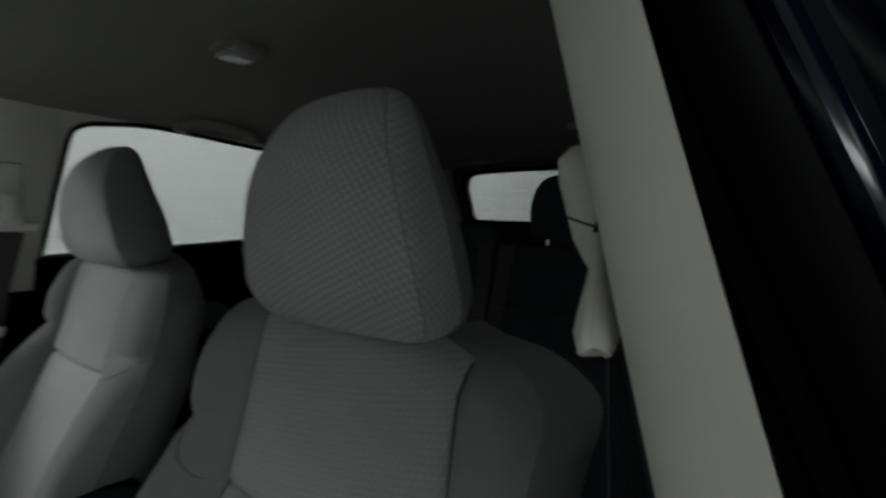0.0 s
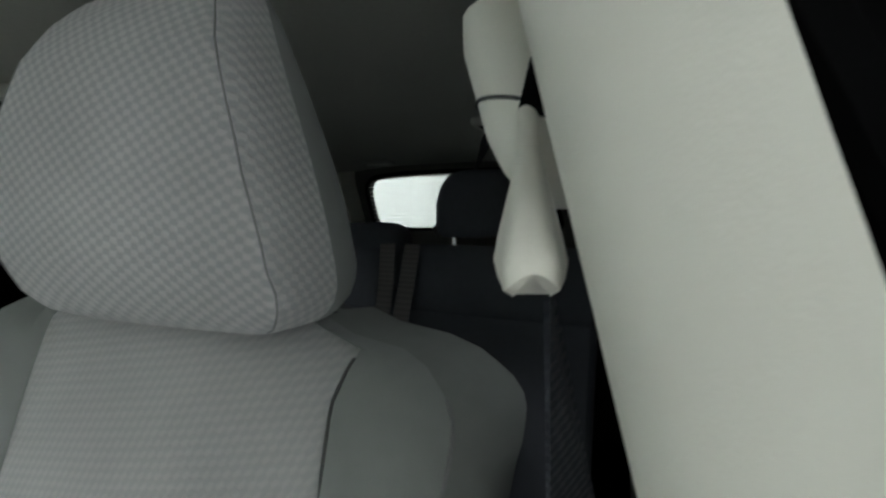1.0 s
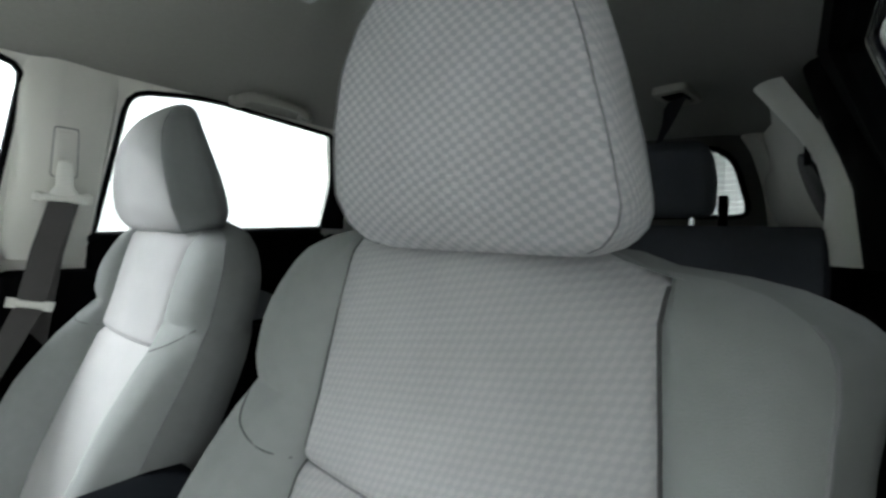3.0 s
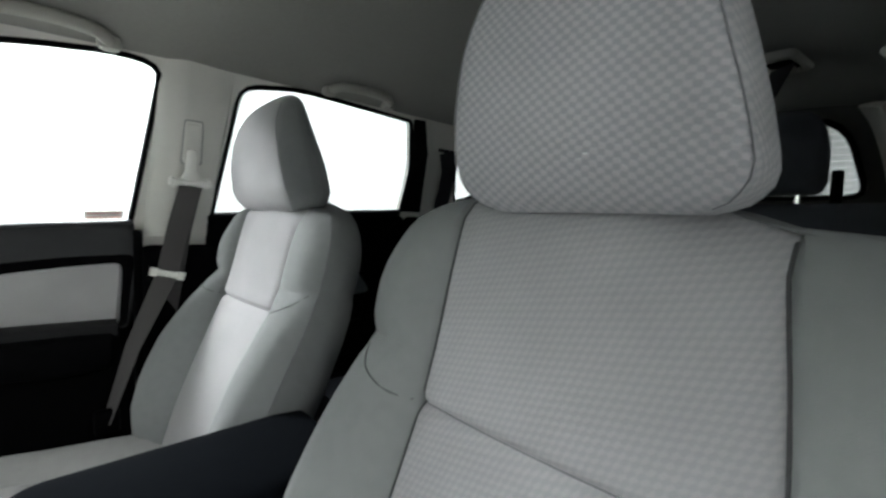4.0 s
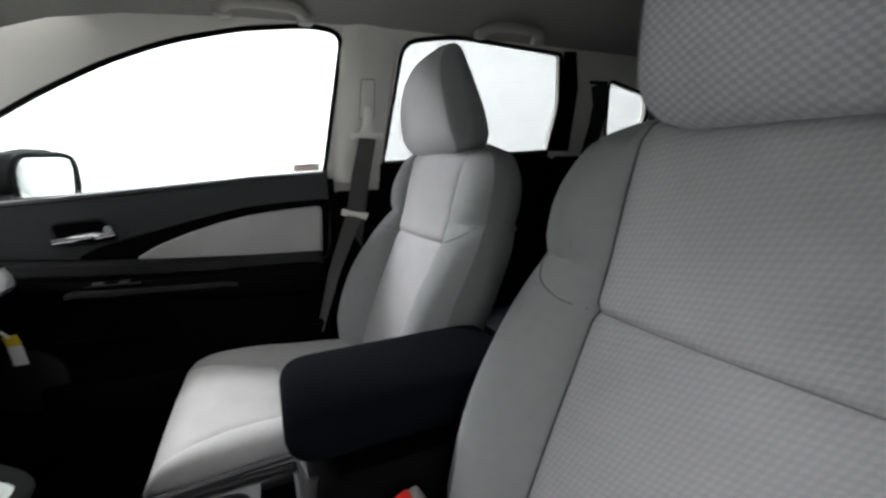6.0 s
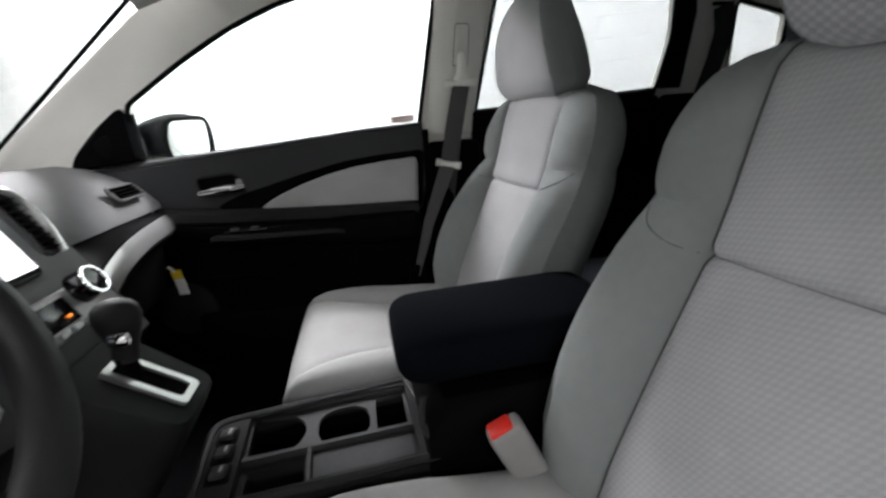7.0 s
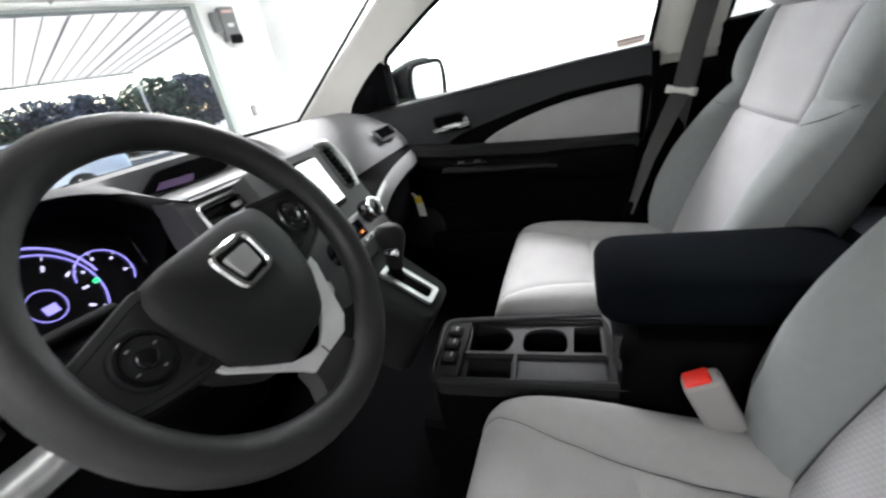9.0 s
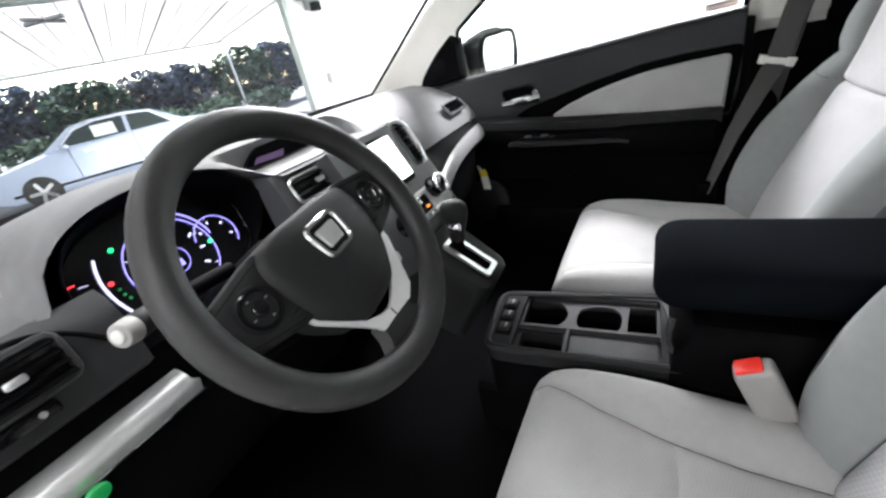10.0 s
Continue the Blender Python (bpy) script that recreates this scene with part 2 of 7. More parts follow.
def sheet(name, colour):
    """Translucent ribbed roofing sheet."""
    m = bpy.data.materials.new(name)
    m.use_nodes = True
    nt = m.node_tree
    nt.nodes.remove(nt.nodes["Principled BSDF"])
    tr, df = nt.nodes.new("ShaderNodeBsdfTranslucent"), nt.nodes.new("ShaderNodeBsdfDiffuse")
    n = node(nt, "ShaderNodeTexNoise", Scale=0.8, Detail=5.0)
    r = nt.nodes.new("ShaderNodeMix")
    r.data_type = "RGBA"
    r.inputs[6].default_value, r.inputs[7].default_value = (*[c * 0.85 for c in colour], 1), (*colour, 1)
    nt.links.new(n.outputs["Fac"], r.inputs[0])
    nt.links.new(r.outputs[2], tr.inputs[0])
    nt.links.new(r.outputs[2], df.inputs[0])
    mx = nt.nodes.new("ShaderNodeMixShader")
    mx.inputs[0].default_value = 0.45
    nt.links.new(tr.outputs[0], mx.inputs[1])
    nt.links.new(df.outputs[0], mx.inputs[2])
    nt.links.new(mx.outputs[0], nt.nodes["Material Output"].inputs[0])
    return m


door_grey = material("door_grey", (0.03, 0.031, 0.033), 0.55, vary=0.1, scale=50, bump=0.35, bump_scale=600, spec=0.35)
tray_black = material("tray_black", (0.016, 0.016, 0.017), 0.75, vary=0.15, scale=60, bump=0.4, bump_scale=700, spec=0.15)
tray_grey = material("tray_grey", (0.034, 0.034, 0.035), 0.65, vary=0.12, scale=70, bump=0.35, bump_scale=700, spec=0.2)
handle_grey = material("handle_grey", (0.42, 0.41, 0.37), 0.6, vary=0.04, bump=0.1, spec=0.4)
roof_sheet = sheet("roof_sheet", (0.74, 0.72, 0.705))
dial_black = material("dial_black", (0.004, 0.004, 0.005), 0.25, vary=0.1)
lamp_blue = glow("lamp_blue", (0.36, 0.32, 1.0), 0.30)
lamp_white = glow("lamp_white", (0.7, 0.68, 1.0), 0.28)
button_green = glow("button_green", (0.02, 0.5, 0.12), 0.05)
lamp_green = glow("lamp_green", (0.03, 0.9, 0.25), 0.35)
lamp_red = glow("lamp_red", (1.0, 0.05, 0.06), 0.3)
lamp_orange = glow("lamp_orange", (1.0, 0.25, 0.03), 0.5)
screen_white = glow("screen_white", (0.93, 0.94, 1.0), 0.7)
screen_purple = glow("screen_purple", (0.22, 0.13, 0.30), 0.04)
lens_grey = material("lens_grey", (0.55, 0.55, 0.52), 0.25, vary=0.03)


# ---------------------------------------------------------------- building tools
def thing(name, base, label, category, group="", kind=""):
    """An empty at a thing's base, to which its parts belong."""
    ob = new(name)
    ob.empty_display_size = 0.05
    ob.matrix_basis = Matrix.Translation(base)
    return tagged(ob, label, category, group, kind)


def part(name, bm, mat, parent=None, label=""):
    """Links a bmesh, given in world metres, as one mesh object under a thing or a part."""
    me = bpy.data.meshes.new(name)
    bmesh.ops.recalc_face_normals(bm, faces=bm.faces[:])
    bm.to_mesh(me)
    bm.free()
    me.materials.append(mat)
    me.polygons.foreach_set("use_smooth", [True] * len(me.polygons))
    ob = new(name, me)
    if len(me.polygons) < 60000:
        me.set_sharp_from_angle(angle=radians(42))
    if parent is not None:
        ob.parent = parent
        w = Matrix.Identity(4)
        chain = parent
        while chain is not None:
            w = chain.matrix_basis @ w if chain.parent is None else chain.matrix_parent_inverse @ chain.matrix_basis @ w
            chain = chain.parent
        ob.matrix_parent_inverse = w.inverted()
    if label:
        ob["label"] = label
    return ob


def lone(name, bm, mat, label="", category="", kind="", group=""):
    """A thing of one mesh, or a piece of the setting."""
    return tagged(part(name, bm, mat), label, category, group, kind)


def flat(ob):
    ob.data.polygons.foreach_set("use_smooth", [False] * len(ob.data.polygons))
    return ob


def bm_from(verts, faces):
    bm = bmesh.new()
    vs = [bm.verts.new(v) for v in verts]
    for f in faces:
        try:
            bm.faces.new([vs[i] for i in f])
        except ValueError:
            pass
    return bm


def loft(rings, closed=True, caps=True):
    """A skin over rings of equally many points."""
    bm = bmesh.new()
    rs = [[bm.verts.new(p) for p in r] for r in rings]
    n = len(rings[0])
    for a, b in zip(rs, rs[1:]):
        for i in range(n if closed else n - 1):
            j = (i + 1) % n
            bm.faces.new((a[i], a[j], b[j], b[i]))
    if caps and closed:
        bm.faces.new(rs[0][::-1])
        bm.faces.new(rs[-1])
    return bm


def rbox(c, s, r=0.01, m=None, seg=2):
    """A box of size s about c with rounded edges, turned by the matrix m about its middle."""
    bm = bmesh.new()
    bmesh.ops.create_cube(bm, size=1.0)
    bmesh.ops.scale(bm, vec=s, verts=bm.verts[:])
    if r > 0:
        bmesh.ops.bevel(bm, geom=bm.edges[:], offset=min(r, min(s) * 0.49), segments=seg, affect="EDGES", profile=0.5)
    if m is not None:
        bmesh.ops.transform(bm, matrix=m, verts=bm.verts[:])
    bmesh.ops.translate(bm, vec=c, verts=bm.verts[:])
    return bm


def cyl(a, b, r1, r2=None, n=16, bevel=0.0):
    """A rod from a to b."""
    a, b = Vector(a), Vector(b)
    r2 = r1 if r2 is None else r2
    bm = bmesh.new()
    bmesh.ops.create_cone(bm, cap_ends=True, segments=n, radius1=r1, radius2=r2, depth=(b - a).length)
    if bevel:
        rim = [e for e in bm.edges if abs(abs(e.verts[0].co.z) - (b - a).length / 2) < 1e-6 and abs(e.verts[0].co.z - e.verts[1].co.z) < 1e-6]
        bmesh.ops.bevel(bm, geom=rim, offset=bevel, segments=2, affect="EDGES", profile=0.5)
    q = (b - a).to_track_quat("Z", "Y").to_matrix().to_4x4()
    bmesh.ops.transform(bm, matrix=Matrix.Translation((a + b) / 2) @ q, verts=bm.verts[:])
    return bm


def tube(path, r, n=8, closed=False, up=(0, 0, 1), flatten=1.0):
    """A tube along a path; r may be a list. flatten squashes it along its second axis."""
    pts = [Vector(p) for p in path]
    k = len(pts)
    rings = []
    for i, p in enumerate(pts):
        d = (pts[(i + 1) % k] - pts[i - 1]) if closed else (pts[min(i + 1, k - 1)] - pts[max(i - 1, 0)])
        d.normalize()
        s = d.cross(Vector(up))
        if s.length < 1e-4:
            s = d.cross(Vector((1, 0, 0)))
        s.normalize()
        t = s.cross(d)
        rr = r[i] if isinstance(r, (list, tuple)) else r
        rings.append([p + (s * math.cos(a) + t * math.sin(a) * flatten) * rr for a in (2 * math.pi * j / n for j in range(n))])
    if closed:
        rings.append(rings[0])
        bm = loft(rings, caps=False)
        bmesh.ops.remove_doubles(bm, verts=bm.verts[:], dist=1e-6)
        return bm
    return loft(rings)


def ribbon(path, width, thick, across):
    """A strap along a path; across gives the direction of its width, one for all or one a point."""
    rings = []
    pts = [Vector(p) for p in path]
    for i, p in enumerate(pts):
        d = (pts[min(i + 1, len(pts) - 1)] - pts[max(i - 1, 0)]).normalized()
        w = Vector(across[i] if isinstance(across, list) else across)
        w = (w - d * w.dot(d)).normalized()
        nrm = d.cross(w)
        wd = width[i] if isinstance(width, list) else width
        rings.append([p + w * (wd / 2 * a) + nrm * (thick / 2 * b) for a, b in ((-1, -1), (1, -1), (1, 1), (-1, 1))])
    return loft(rings)


def smooth_path(pts, n=6, closed=False):
    """Points along a smooth curve through the given ones."""
    ps = [Vector(p) for p in pts]
    k = len(ps)
    out = []
    for i in range(k if closed else k - 1):
        p1, p2 = ps[i], ps[(i + 1) % k]
        p0 = ps[i - 1] if (closed or i > 0) else p1
        p3 = ps[(i + 2) % k] if (closed or i + 2 < k) else p2
        for j in range(n):
            t = j / n
            out.append(0.5 * ((2 * p1) + (p2 - p0) * t + (2 * p0 - 5 * p1 + 4 * p2 - p3) * t * t + (3 * p1 - p0 - 3 * p2 + p3) * t ** 3))
    if not closed:
        out.append(ps[-1])
    return out


def round_poly(pts, r, n=4):
    """A polygon in the plane with rounded corners; r is one radius or one a corner."""
    out = []
    k = len(pts)
    for i in range(k):
        p, a, b = Vector(pts[i]), Vector(pts[i - 1]), Vector(pts[(i + 1) % k])
        rr = r[i] if isinstance(r, (list, tuple)) else r
        da, db = (a - p), (b - p)
        la, lb = min(rr, da.length * 0.48), min(rr, db.length * 0.48)
        s, e = p + da.normalized() * la, p + db.normalized() * lb
        for j in range(n + 1):
            t = j / n
            out.append(s * (1 - t) ** 2 + p * 2 * t * (1 - t) + e * t * t)
    return out


def slab(poly, place, depth, bevel=0.0):
    """A plate: the outline poly in the plane, put into the room by place(u, v, w), w from 0 to depth."""
    k = len(poly)
    lay = []
    if bevel:
        c = sum((Vector(p) for p in poly), Vector((0, 0))) / k
        ins = [Vector(p) + (c - Vector(p)).normalized() * bevel for p in poly]
        lay = [(poly, 0.0), (poly, depth - math.copysign(bevel, depth)), (ins, depth)]
    else:
        lay = [(poly, 0.0), (poly, depth)]
    return loft([[place(p[0], p[1], w) for p in q] for q, w in lay])


def pierced(outer, holes, place, depth):
    """A plate with openings: outlines in the plane, put into the room by place(u, v, w)."""
    bm = bmesh.new()
    loops = []
    for loop in (outer, *holes):
        vs = [bm.verts.new((p[0], p[1], 0)) for p in loop]
        loops.append(vs)
        for i in range(len(vs)):
            bm.edges.new((vs[i], vs[(i + 1) % len(vs)]))
    bmesh.ops.triangle_fill(bm, edges=bm.edges[:], use_beauty=True, use_dissolve=False)
    out = bmesh.new()
    front = {v: out.verts.new(place(v.co.x, v.co.y, 0.0)) for v in bm.verts}
    back = {v: out.verts.new(place(v.co.x, v.co.y, depth)) for v in bm.verts}
    for f in bm.faces:
        out.faces.new([front[v] for v in f.verts])
        out.faces.new([back[v] for v in f.verts][::-1])
    for vs in loops:
        for i in range(len(vs)):
            a, b = vs[i], vs[(i + 1) % len(vs)]
            out.faces.new((front[a], front[b], back[b], back[a]))
    bm.free()
    return out


def table(x, rows):
    """Smooth reading of a table of (x, value)."""
    if x <= rows[0][0]:
        return rows[0][1]
    for (x0, v0), (x1, v1) in zip(rows, rows[1:]):
        if x <= x1:
            t = (x - x0) / (x1 - x0)
            return v0 + (v1 - v0) * t
    return rows[-1][1]


# ---------------------------------------------------------------- the garage and what lies outside it
def gbox(name, e0, e1, n0, n1, z0, z1, mat, label, category="wall", kind="structure"):
    vs = [bld(e, n, z) for z in (z0, z1) for e, n in ((e0, n0), (e1, n0), (e1, n1), (e0, n1))]
    return flat(lone(name, bm_from(vs, [(0, 3, 2, 1), (4, 5, 6, 7), (0, 1, 5, 4), (1, 2, 6, 5), (2, 3, 7, 6), (3, 0, 4, 7)]), mat, label, category, kind))


GE0, GE1, GN0, GN1, GH = -6.0, 4.8, -7.0, 9.8, 3.6
DOOR_E0, DOOR_E1, DOOR_H = -3.2, 3.5, 3.05
gbox("wall_west", GE0 - 0.2, GE0, GN0, GN1, 0, GH, wall_paint, "white painted garage wall")
gbox("wall_south", GE0 - 0.2, GE1 + 0.2, GN0 - 0.2, GN0, 0, GH, wall_paint, "white painted back wall of the garage")
gbox("wall_east", GE1 + 0.0035, GE1 + 0.25, GN0, GN1, 0, GH, wall_paint, "white painted block wall beside the car")
gbox("wall_north_right", DOOR_E1, GE1 + 0.25, GN1, GN1 + 0.25, 0, GH, wall_paint, "white wall beside the open garage door")
gbox("wall_north_left", GE0 - 0.2, DOOR_E0, GN1, GN1 + 0.25, 0, GH, wall_paint, "white wall beside the open garage door")
gbox("wall_north_top", DOOR_E0, DOOR_E1, GN1, GN1 + 0.25, DOOR_H, GH, wall_paint, "white wall over the open garage door")
gbox("ceiling", GE0 - 0.2, GE1 + 0.25, GN0 - 0.2, GN1 + 0.25, GH, GH + 0.15, ceiling_paint, "pale garage ceiling", "ceiling")
gbox("trim_jamb_right", DOOR_E1 - 0.10, DOOR_E1, GN1 - 0.06, GN1 + 0.27, 0, DOOR_H, jamb_paint, "grey-green steel door jamb", "door jamb")
gbox("trim_jamb_left", DOOR_E0, DOOR_E0 + 0.10, GN1 - 0.06, GN1 + 0.27, 0, DOOR_H, jamb_paint, "grey-green steel door jamb", "door jamb")
gbox("trim_lintel", DOOR_E0 + 0.1, DOOR_E1 - 0.1, GN1 - 0.05, GN1 + 0.27, DOOR_H - 0.05, DOOR_H, jamb_paint, "grey-green steel edge of the door opening", "door jamb")
# one sheet of ground: level in the garage, then falling gently to the yard
g_rows = [(-60, 0.0), (GN1 + 0.3, 0.0), (GN1 + 1.2, -0.22), (GN1 + 12, -0.35), (400, -0.35)]
gv = [bld(e, n, z) for n, z in g_rows for e in (-400, 400)]
lone("ground", bm_from(gv, [(2 * i, 2 * i + 1, 2 * i + 3, 2 * i + 2) for i in range(len(g_rows) - 1)]), asphalt, "grey asphalt yard outside the garage", "ground", "structure")
flat(lone("floor", bm_from([bld(e, n, z) for z in (0.004, 0.01) for e, n in ((GE0, GN0), (GE1, GN0), (GE1, GN1), (GE0, GN1))], [(0, 3, 2, 1), (4, 5, 6, 7), (0, 1, 5, 4), (1, 2, 6, 5), (2, 3, 7, 6), (3, 0, 4, 7)]), concrete, "grey concrete garage floor", "floor", "structure"))

# the raised sectional door under the ceiling, with its stiles
raised = thing("garage_door", bld(0.1, 8.2, 3.08), "white sectional garage door, rolled up under the ceiling", "garage door")
for i in range(5):
    n0 = GN1 - 0.25 - 0.62 * (i + 1)
    z = 3.10 + 0.012 * i
    vs = [bld(e, n, zz) for zz in (z, z + 0.05) for e, n in ((DOOR_E0, n0), (DOOR_E1, n0), (DOOR_E1, n0 + 0.6), (DOOR_E0, n0 + 0.6))]
    flat(part("door_panel", bm_from(vs, [(0, 3, 2, 1), (4, 5, 6, 7), (0, 1, 5, 4), (1, 2, 6, 5), (2, 3, 7, 6), (3, 0, 4, 7)]), soffit_paint, raised))
for e in (-2.4, -1.2, 0.1, 1.3, 2.5):
    part("stile", tube([bld(e, GN1 - 0.3, 3.085), bld(e, GN1 - 3.3, 3.085)], 0.03, 4), jamb_paint, raised)

# door operator on the wall, with a switch lower down
opr = thing("door_operator", bld(3.9, 9.75, 2.35), "grey electric door operator with a red label", "door operator")
R_B = Matrix.Rotation(-BT, 4, "Z")
part("housing", rbox(bld(3.98, 9.66, 2.62), (0.30, 0.22, 0.62), 0.03, R_B), grey_box, opr)
part("motor", cyl(bld(3.76, 9.66, 2.5), bld(3.76, 9.66, 2.85), 0.10, n=18, bevel=0.02), grey_box, opr)
part("cover", rbox(bld(4.0, 9.53, 2.34), (0.22, 0.12, 0.16), 0.02, R_B), plastic_black, opr)
part("warning_label", rbox(bld(3.98, 9.545, 2.84), (0.2, 0.006, 0.05), 0.001, R_B), sticker_red, opr)
part("name_plate", rbox(bld(3.98, 9.545, 2.6), (0.12, 0.006, 0.07), 0.001, R_B), paper, opr)
sw = thing("wall_switch", bld(3.95, 9.79, 0.86), "grey push-button box on the white wall", "switch")
part("box", rbox(bld(3.95, 9.76, 0.95), (0.1, 0.07, 0.22), 0.015, R_B), grey_box, sw)
for k in range(3):
    part("button", cyl(bld(3.95, 9.725, 0.89 + 0.06 * k), bld(3.95, 9.71, 0.89 + 0.06 * k), 0.02, n=12), lens_grey, sw)

# a white ribbed canopy over the yard
cz = 3.35
can = thing("canopy", bld(5.4, 25.8, -0.4), "white ribbed canopy over the yard, with a cross-shaped lamp", "canopy")
flat(part("roof", bm_from([bld(e, n, z) for z in (cz, cz + 0.12) for e, n in ((-12, 10.1), (5.5, 10.1), (5.5, 26), (-12, 26))], [(0, 3, 2, 1), (4, 5, 6, 7), (0, 1, 5, 4), (1, 2, 6, 5), (2, 3, 7, 6), (3, 0, 4, 7)]), roof_sheet, can))
for i in range(41):
    e = -11.6 + 0.42 * i
    part("rib", tube([bld(e, 10.12, cz - 0.01), bld(e, 25.95, cz - 0.01)], 0.015 if i % 4 else 0.032, 4), soffit_rib, can)
part("fascia", tube([bld(-12, 26, cz), bld(5.5, 26, cz)], 0.09, 4), soffit_paint, can)
for a in (0, 90):
    dv = Vector((math.cos(radians(a + 20)), math.sin(radians(a + 20)), 0)) * 0.5
    part("lamp_arm", tube([bld(-0.6, 13.2, cz - 0.1) - dv, bld(-0.6, 13.2, cz - 0.1) + dv], 0.045, 6), grey_box, can)
part("lamp_stem", cyl(bld(-0.6, 13.2, cz - 0.12), bld(-0.6, 13.2, cz), 0.02), soffit_rib, can)
for e, n in ((-11.9, 25.8), (5.4, 25.8)):
    part("post", cyl(bld(e, n, -0.45), bld(e, n, cz), 0.05), soffit_rib, can)

# ---------------------------------------------------------------- the car's shell
def SX(z):
    return 0.77 - 0.42 * max(0.0, z - 1.12)


def side(sgn, off=0.0):
    """Puts (y, z, w) on the car's side: sgn +1 passenger's, -1 driver's; w metres outwards."""
    return lambda y, z, w: Vector((sgn * (SX(z) + off + w), y, z))


OUT_R = [(1.20, 1.03), (0.86, 1.265), (0.62, 1.42), (0.50, 1.485), (0.40, 1.515), (0.1, 1.54), (-0.5, 1.55), (-1.2, 1.54), (-1.72, 1.51), (-2.02, 1.26), (-2.05, 1.03)]
WIN_F = [(0.735, 1.071), (0.72, 1.225), (0.545, 1.325), (0.41, 1.392), (0.272, 1.444), (0.112, 1.482), (-0.057, 1.503), (-0.133, 1.492), (-0.08, 1.128)]
WIN_R = [(-0.262, 1.152), (-0.302, 1.488), (-0.457, 1.513), (-0.853, 1.496), (-0.904, 1.342), (-0.906, 1.187)]
WIN_RL = [(-0.262, 1.152), (-0.302, 1.488), (-0.457, 1.513), (-0.945, 1.497), (-0.985, 1.33), (-0.985, 1.187)]
WIN_Q = [(-1.163, 1.232), (-1.09, 1.434), (-1.314, 1.392), (-1.352, 1.296)]
DOOR_L = [(0.93, 0.43), (0.93, 1.12), (0.74, 1.26), (0.545, 1.37), (0.41, 1.42), (0.272, 1.465), (0.112, 1.5), (-0.08, 1.515), (-0.17, 1.50), (-0.205, 1.42), (-0.19, 1.1), (-0.17, 0.43)]
w_f = round_poly(WIN_F, [0.01, 0.02, 0.05, 0.05, 0.05, 0.05, 0.05, 0.035, 0.01], 3)
w_r = round_poly(WIN_R, [0.01, 0.04, 0.06, 0.015, 0.03, 0.01], 3)
w_rl = round_poly(WIN_RL, [0.01, 0.04, 0.06, 0.015, 0.03, 0.01], 3)
w_q = round_poly(WIN_Q, [0.03, 0.025, 0.02, 0.03], 3)
d_l = round_poly(DOOR_L, [0.1, 0.03, 0.05, 0.05, 0.05, 0.05, 0.05, 0.05, 0.05, 0.05, 0.05, 0.1], 3)
OUT_L = [(1.20, 0.36), (1.20, 1.03)] + OUT_R[1:-1] + [(-2.05, 1.03), (-2.05, 0.36)]
lone("wall_right", pierced(OUT_R, [w_f, w_r, w_q], side(1), 0.03), trim_light, "cream moulded pillars and window surrounds of a car", "wall", "structure")
lone("wall_left", pierced(OUT_L, [d_l, w_rl], side(-1), 0.03), trim_light, "cream moulded pillars of a car, driver's door open", "wall", "structure")


def grown(poly, by):
    """The outline a little larger all round."""
    c = sum((Vector(p) for p in poly), Vector((0, 0))) / len(poly)
    return [Vector(p) + (Vector(p) - c).normalized() * by for p in poly]


OUT_B = [(1.24, 0.45), (1.24, 1.0), (0.86, 1.255), (0.62, 1.408), (0.50, 1.472), (0.38, 1.512), (0.1, 1.565), (-1.2, 1.6), (-1.75, 1.56), (-2.1, 1.26), (-2.2, 1.0), (-2.2, 0.45)]
for sgn, hole, nm in ((1, w_f, "wall_right_outer"), (-1, d_l, "wall_left_outer")):
    hs = [grown(h, g) for h, g in ((hole, 0.022), (w_r if sgn > 0 else w_rl, 0.03), (w_q, 0.045))[: 3 if sgn > 0 else 2]]
    lone(nm, pierced(OUT_B, hs, side(sgn, 0.04), 0.014), body_paint, "dark blue painted body side of the car", "car body", "structure")


def ring_path(poly, place, w):
    return [place(p[0], p[1], w) for p in poly]


# seals, panes and black frames of the side windows
def side_window(name, poly, sgn, label, band, tint):
    w = thing(name, side(sgn)(poly[0][0], poly[0][1], 0.0), label, "window", kind="structure")
    part("window_seal", tube(ring_path(poly, side(sgn), 0.004), 0.0075, 6, True, up=(1, 0, 0)), rubber, w)
    pane = part("pane", slab(poly, side(sgn, 0.03), 0.004), tint, w)
    if tint is window_glass:
        pane.visible_shadow = False
    for a, b, wd in band:
        pts = [side(sgn)(y, z, 0.012) for y, z in (a, b)]
        part("window_frame", ribbon(pts, wd, 0.012, (0, 1, 0)), rubber, w)
    return w


side_window("window_1", w_f, 1, "clear front passenger window", [((-0.145, 1.49), (-0.095, 1.128), 0.024)], window_glass)
side_window("window_2", w_r, 1, "tinted rear passenger-side window", [], tinted_glass)
part("window_frame", slab([(-0.858, 1.502), (-0.905, 1.505), (-0.955, 1.40), (-0.995, 1.187), (-0.908, 1.187), (-0.907, 1.342)], side(1, -0.006), 0.012), rubber, bpy.data.objects["window_2"], "black rear edge of the door frame")
side_window("window_3", w_q, 1, "small tinted rear quarter window", [], tinted_glass)
side_window("window_4", w_rl, -1, "rear driver-side window with a paper price sheet", [], tinted_glass)
part("door_frame", pierced(grown(w_rl, 0.085), [grown(w_rl, -0.007)], side(-1, -0.014), 0.042), rubber, bpy.data.objects["window_4"], "black frame of the rear door")
part("door_seal", tube(ring_path(d_l, side(-1), 0.012), 0.011, 6, True, up=(1, 0, 0)), rubber, bpy.data.objects["wall_left"], "black rubber door seal")

# headlining
rings = []
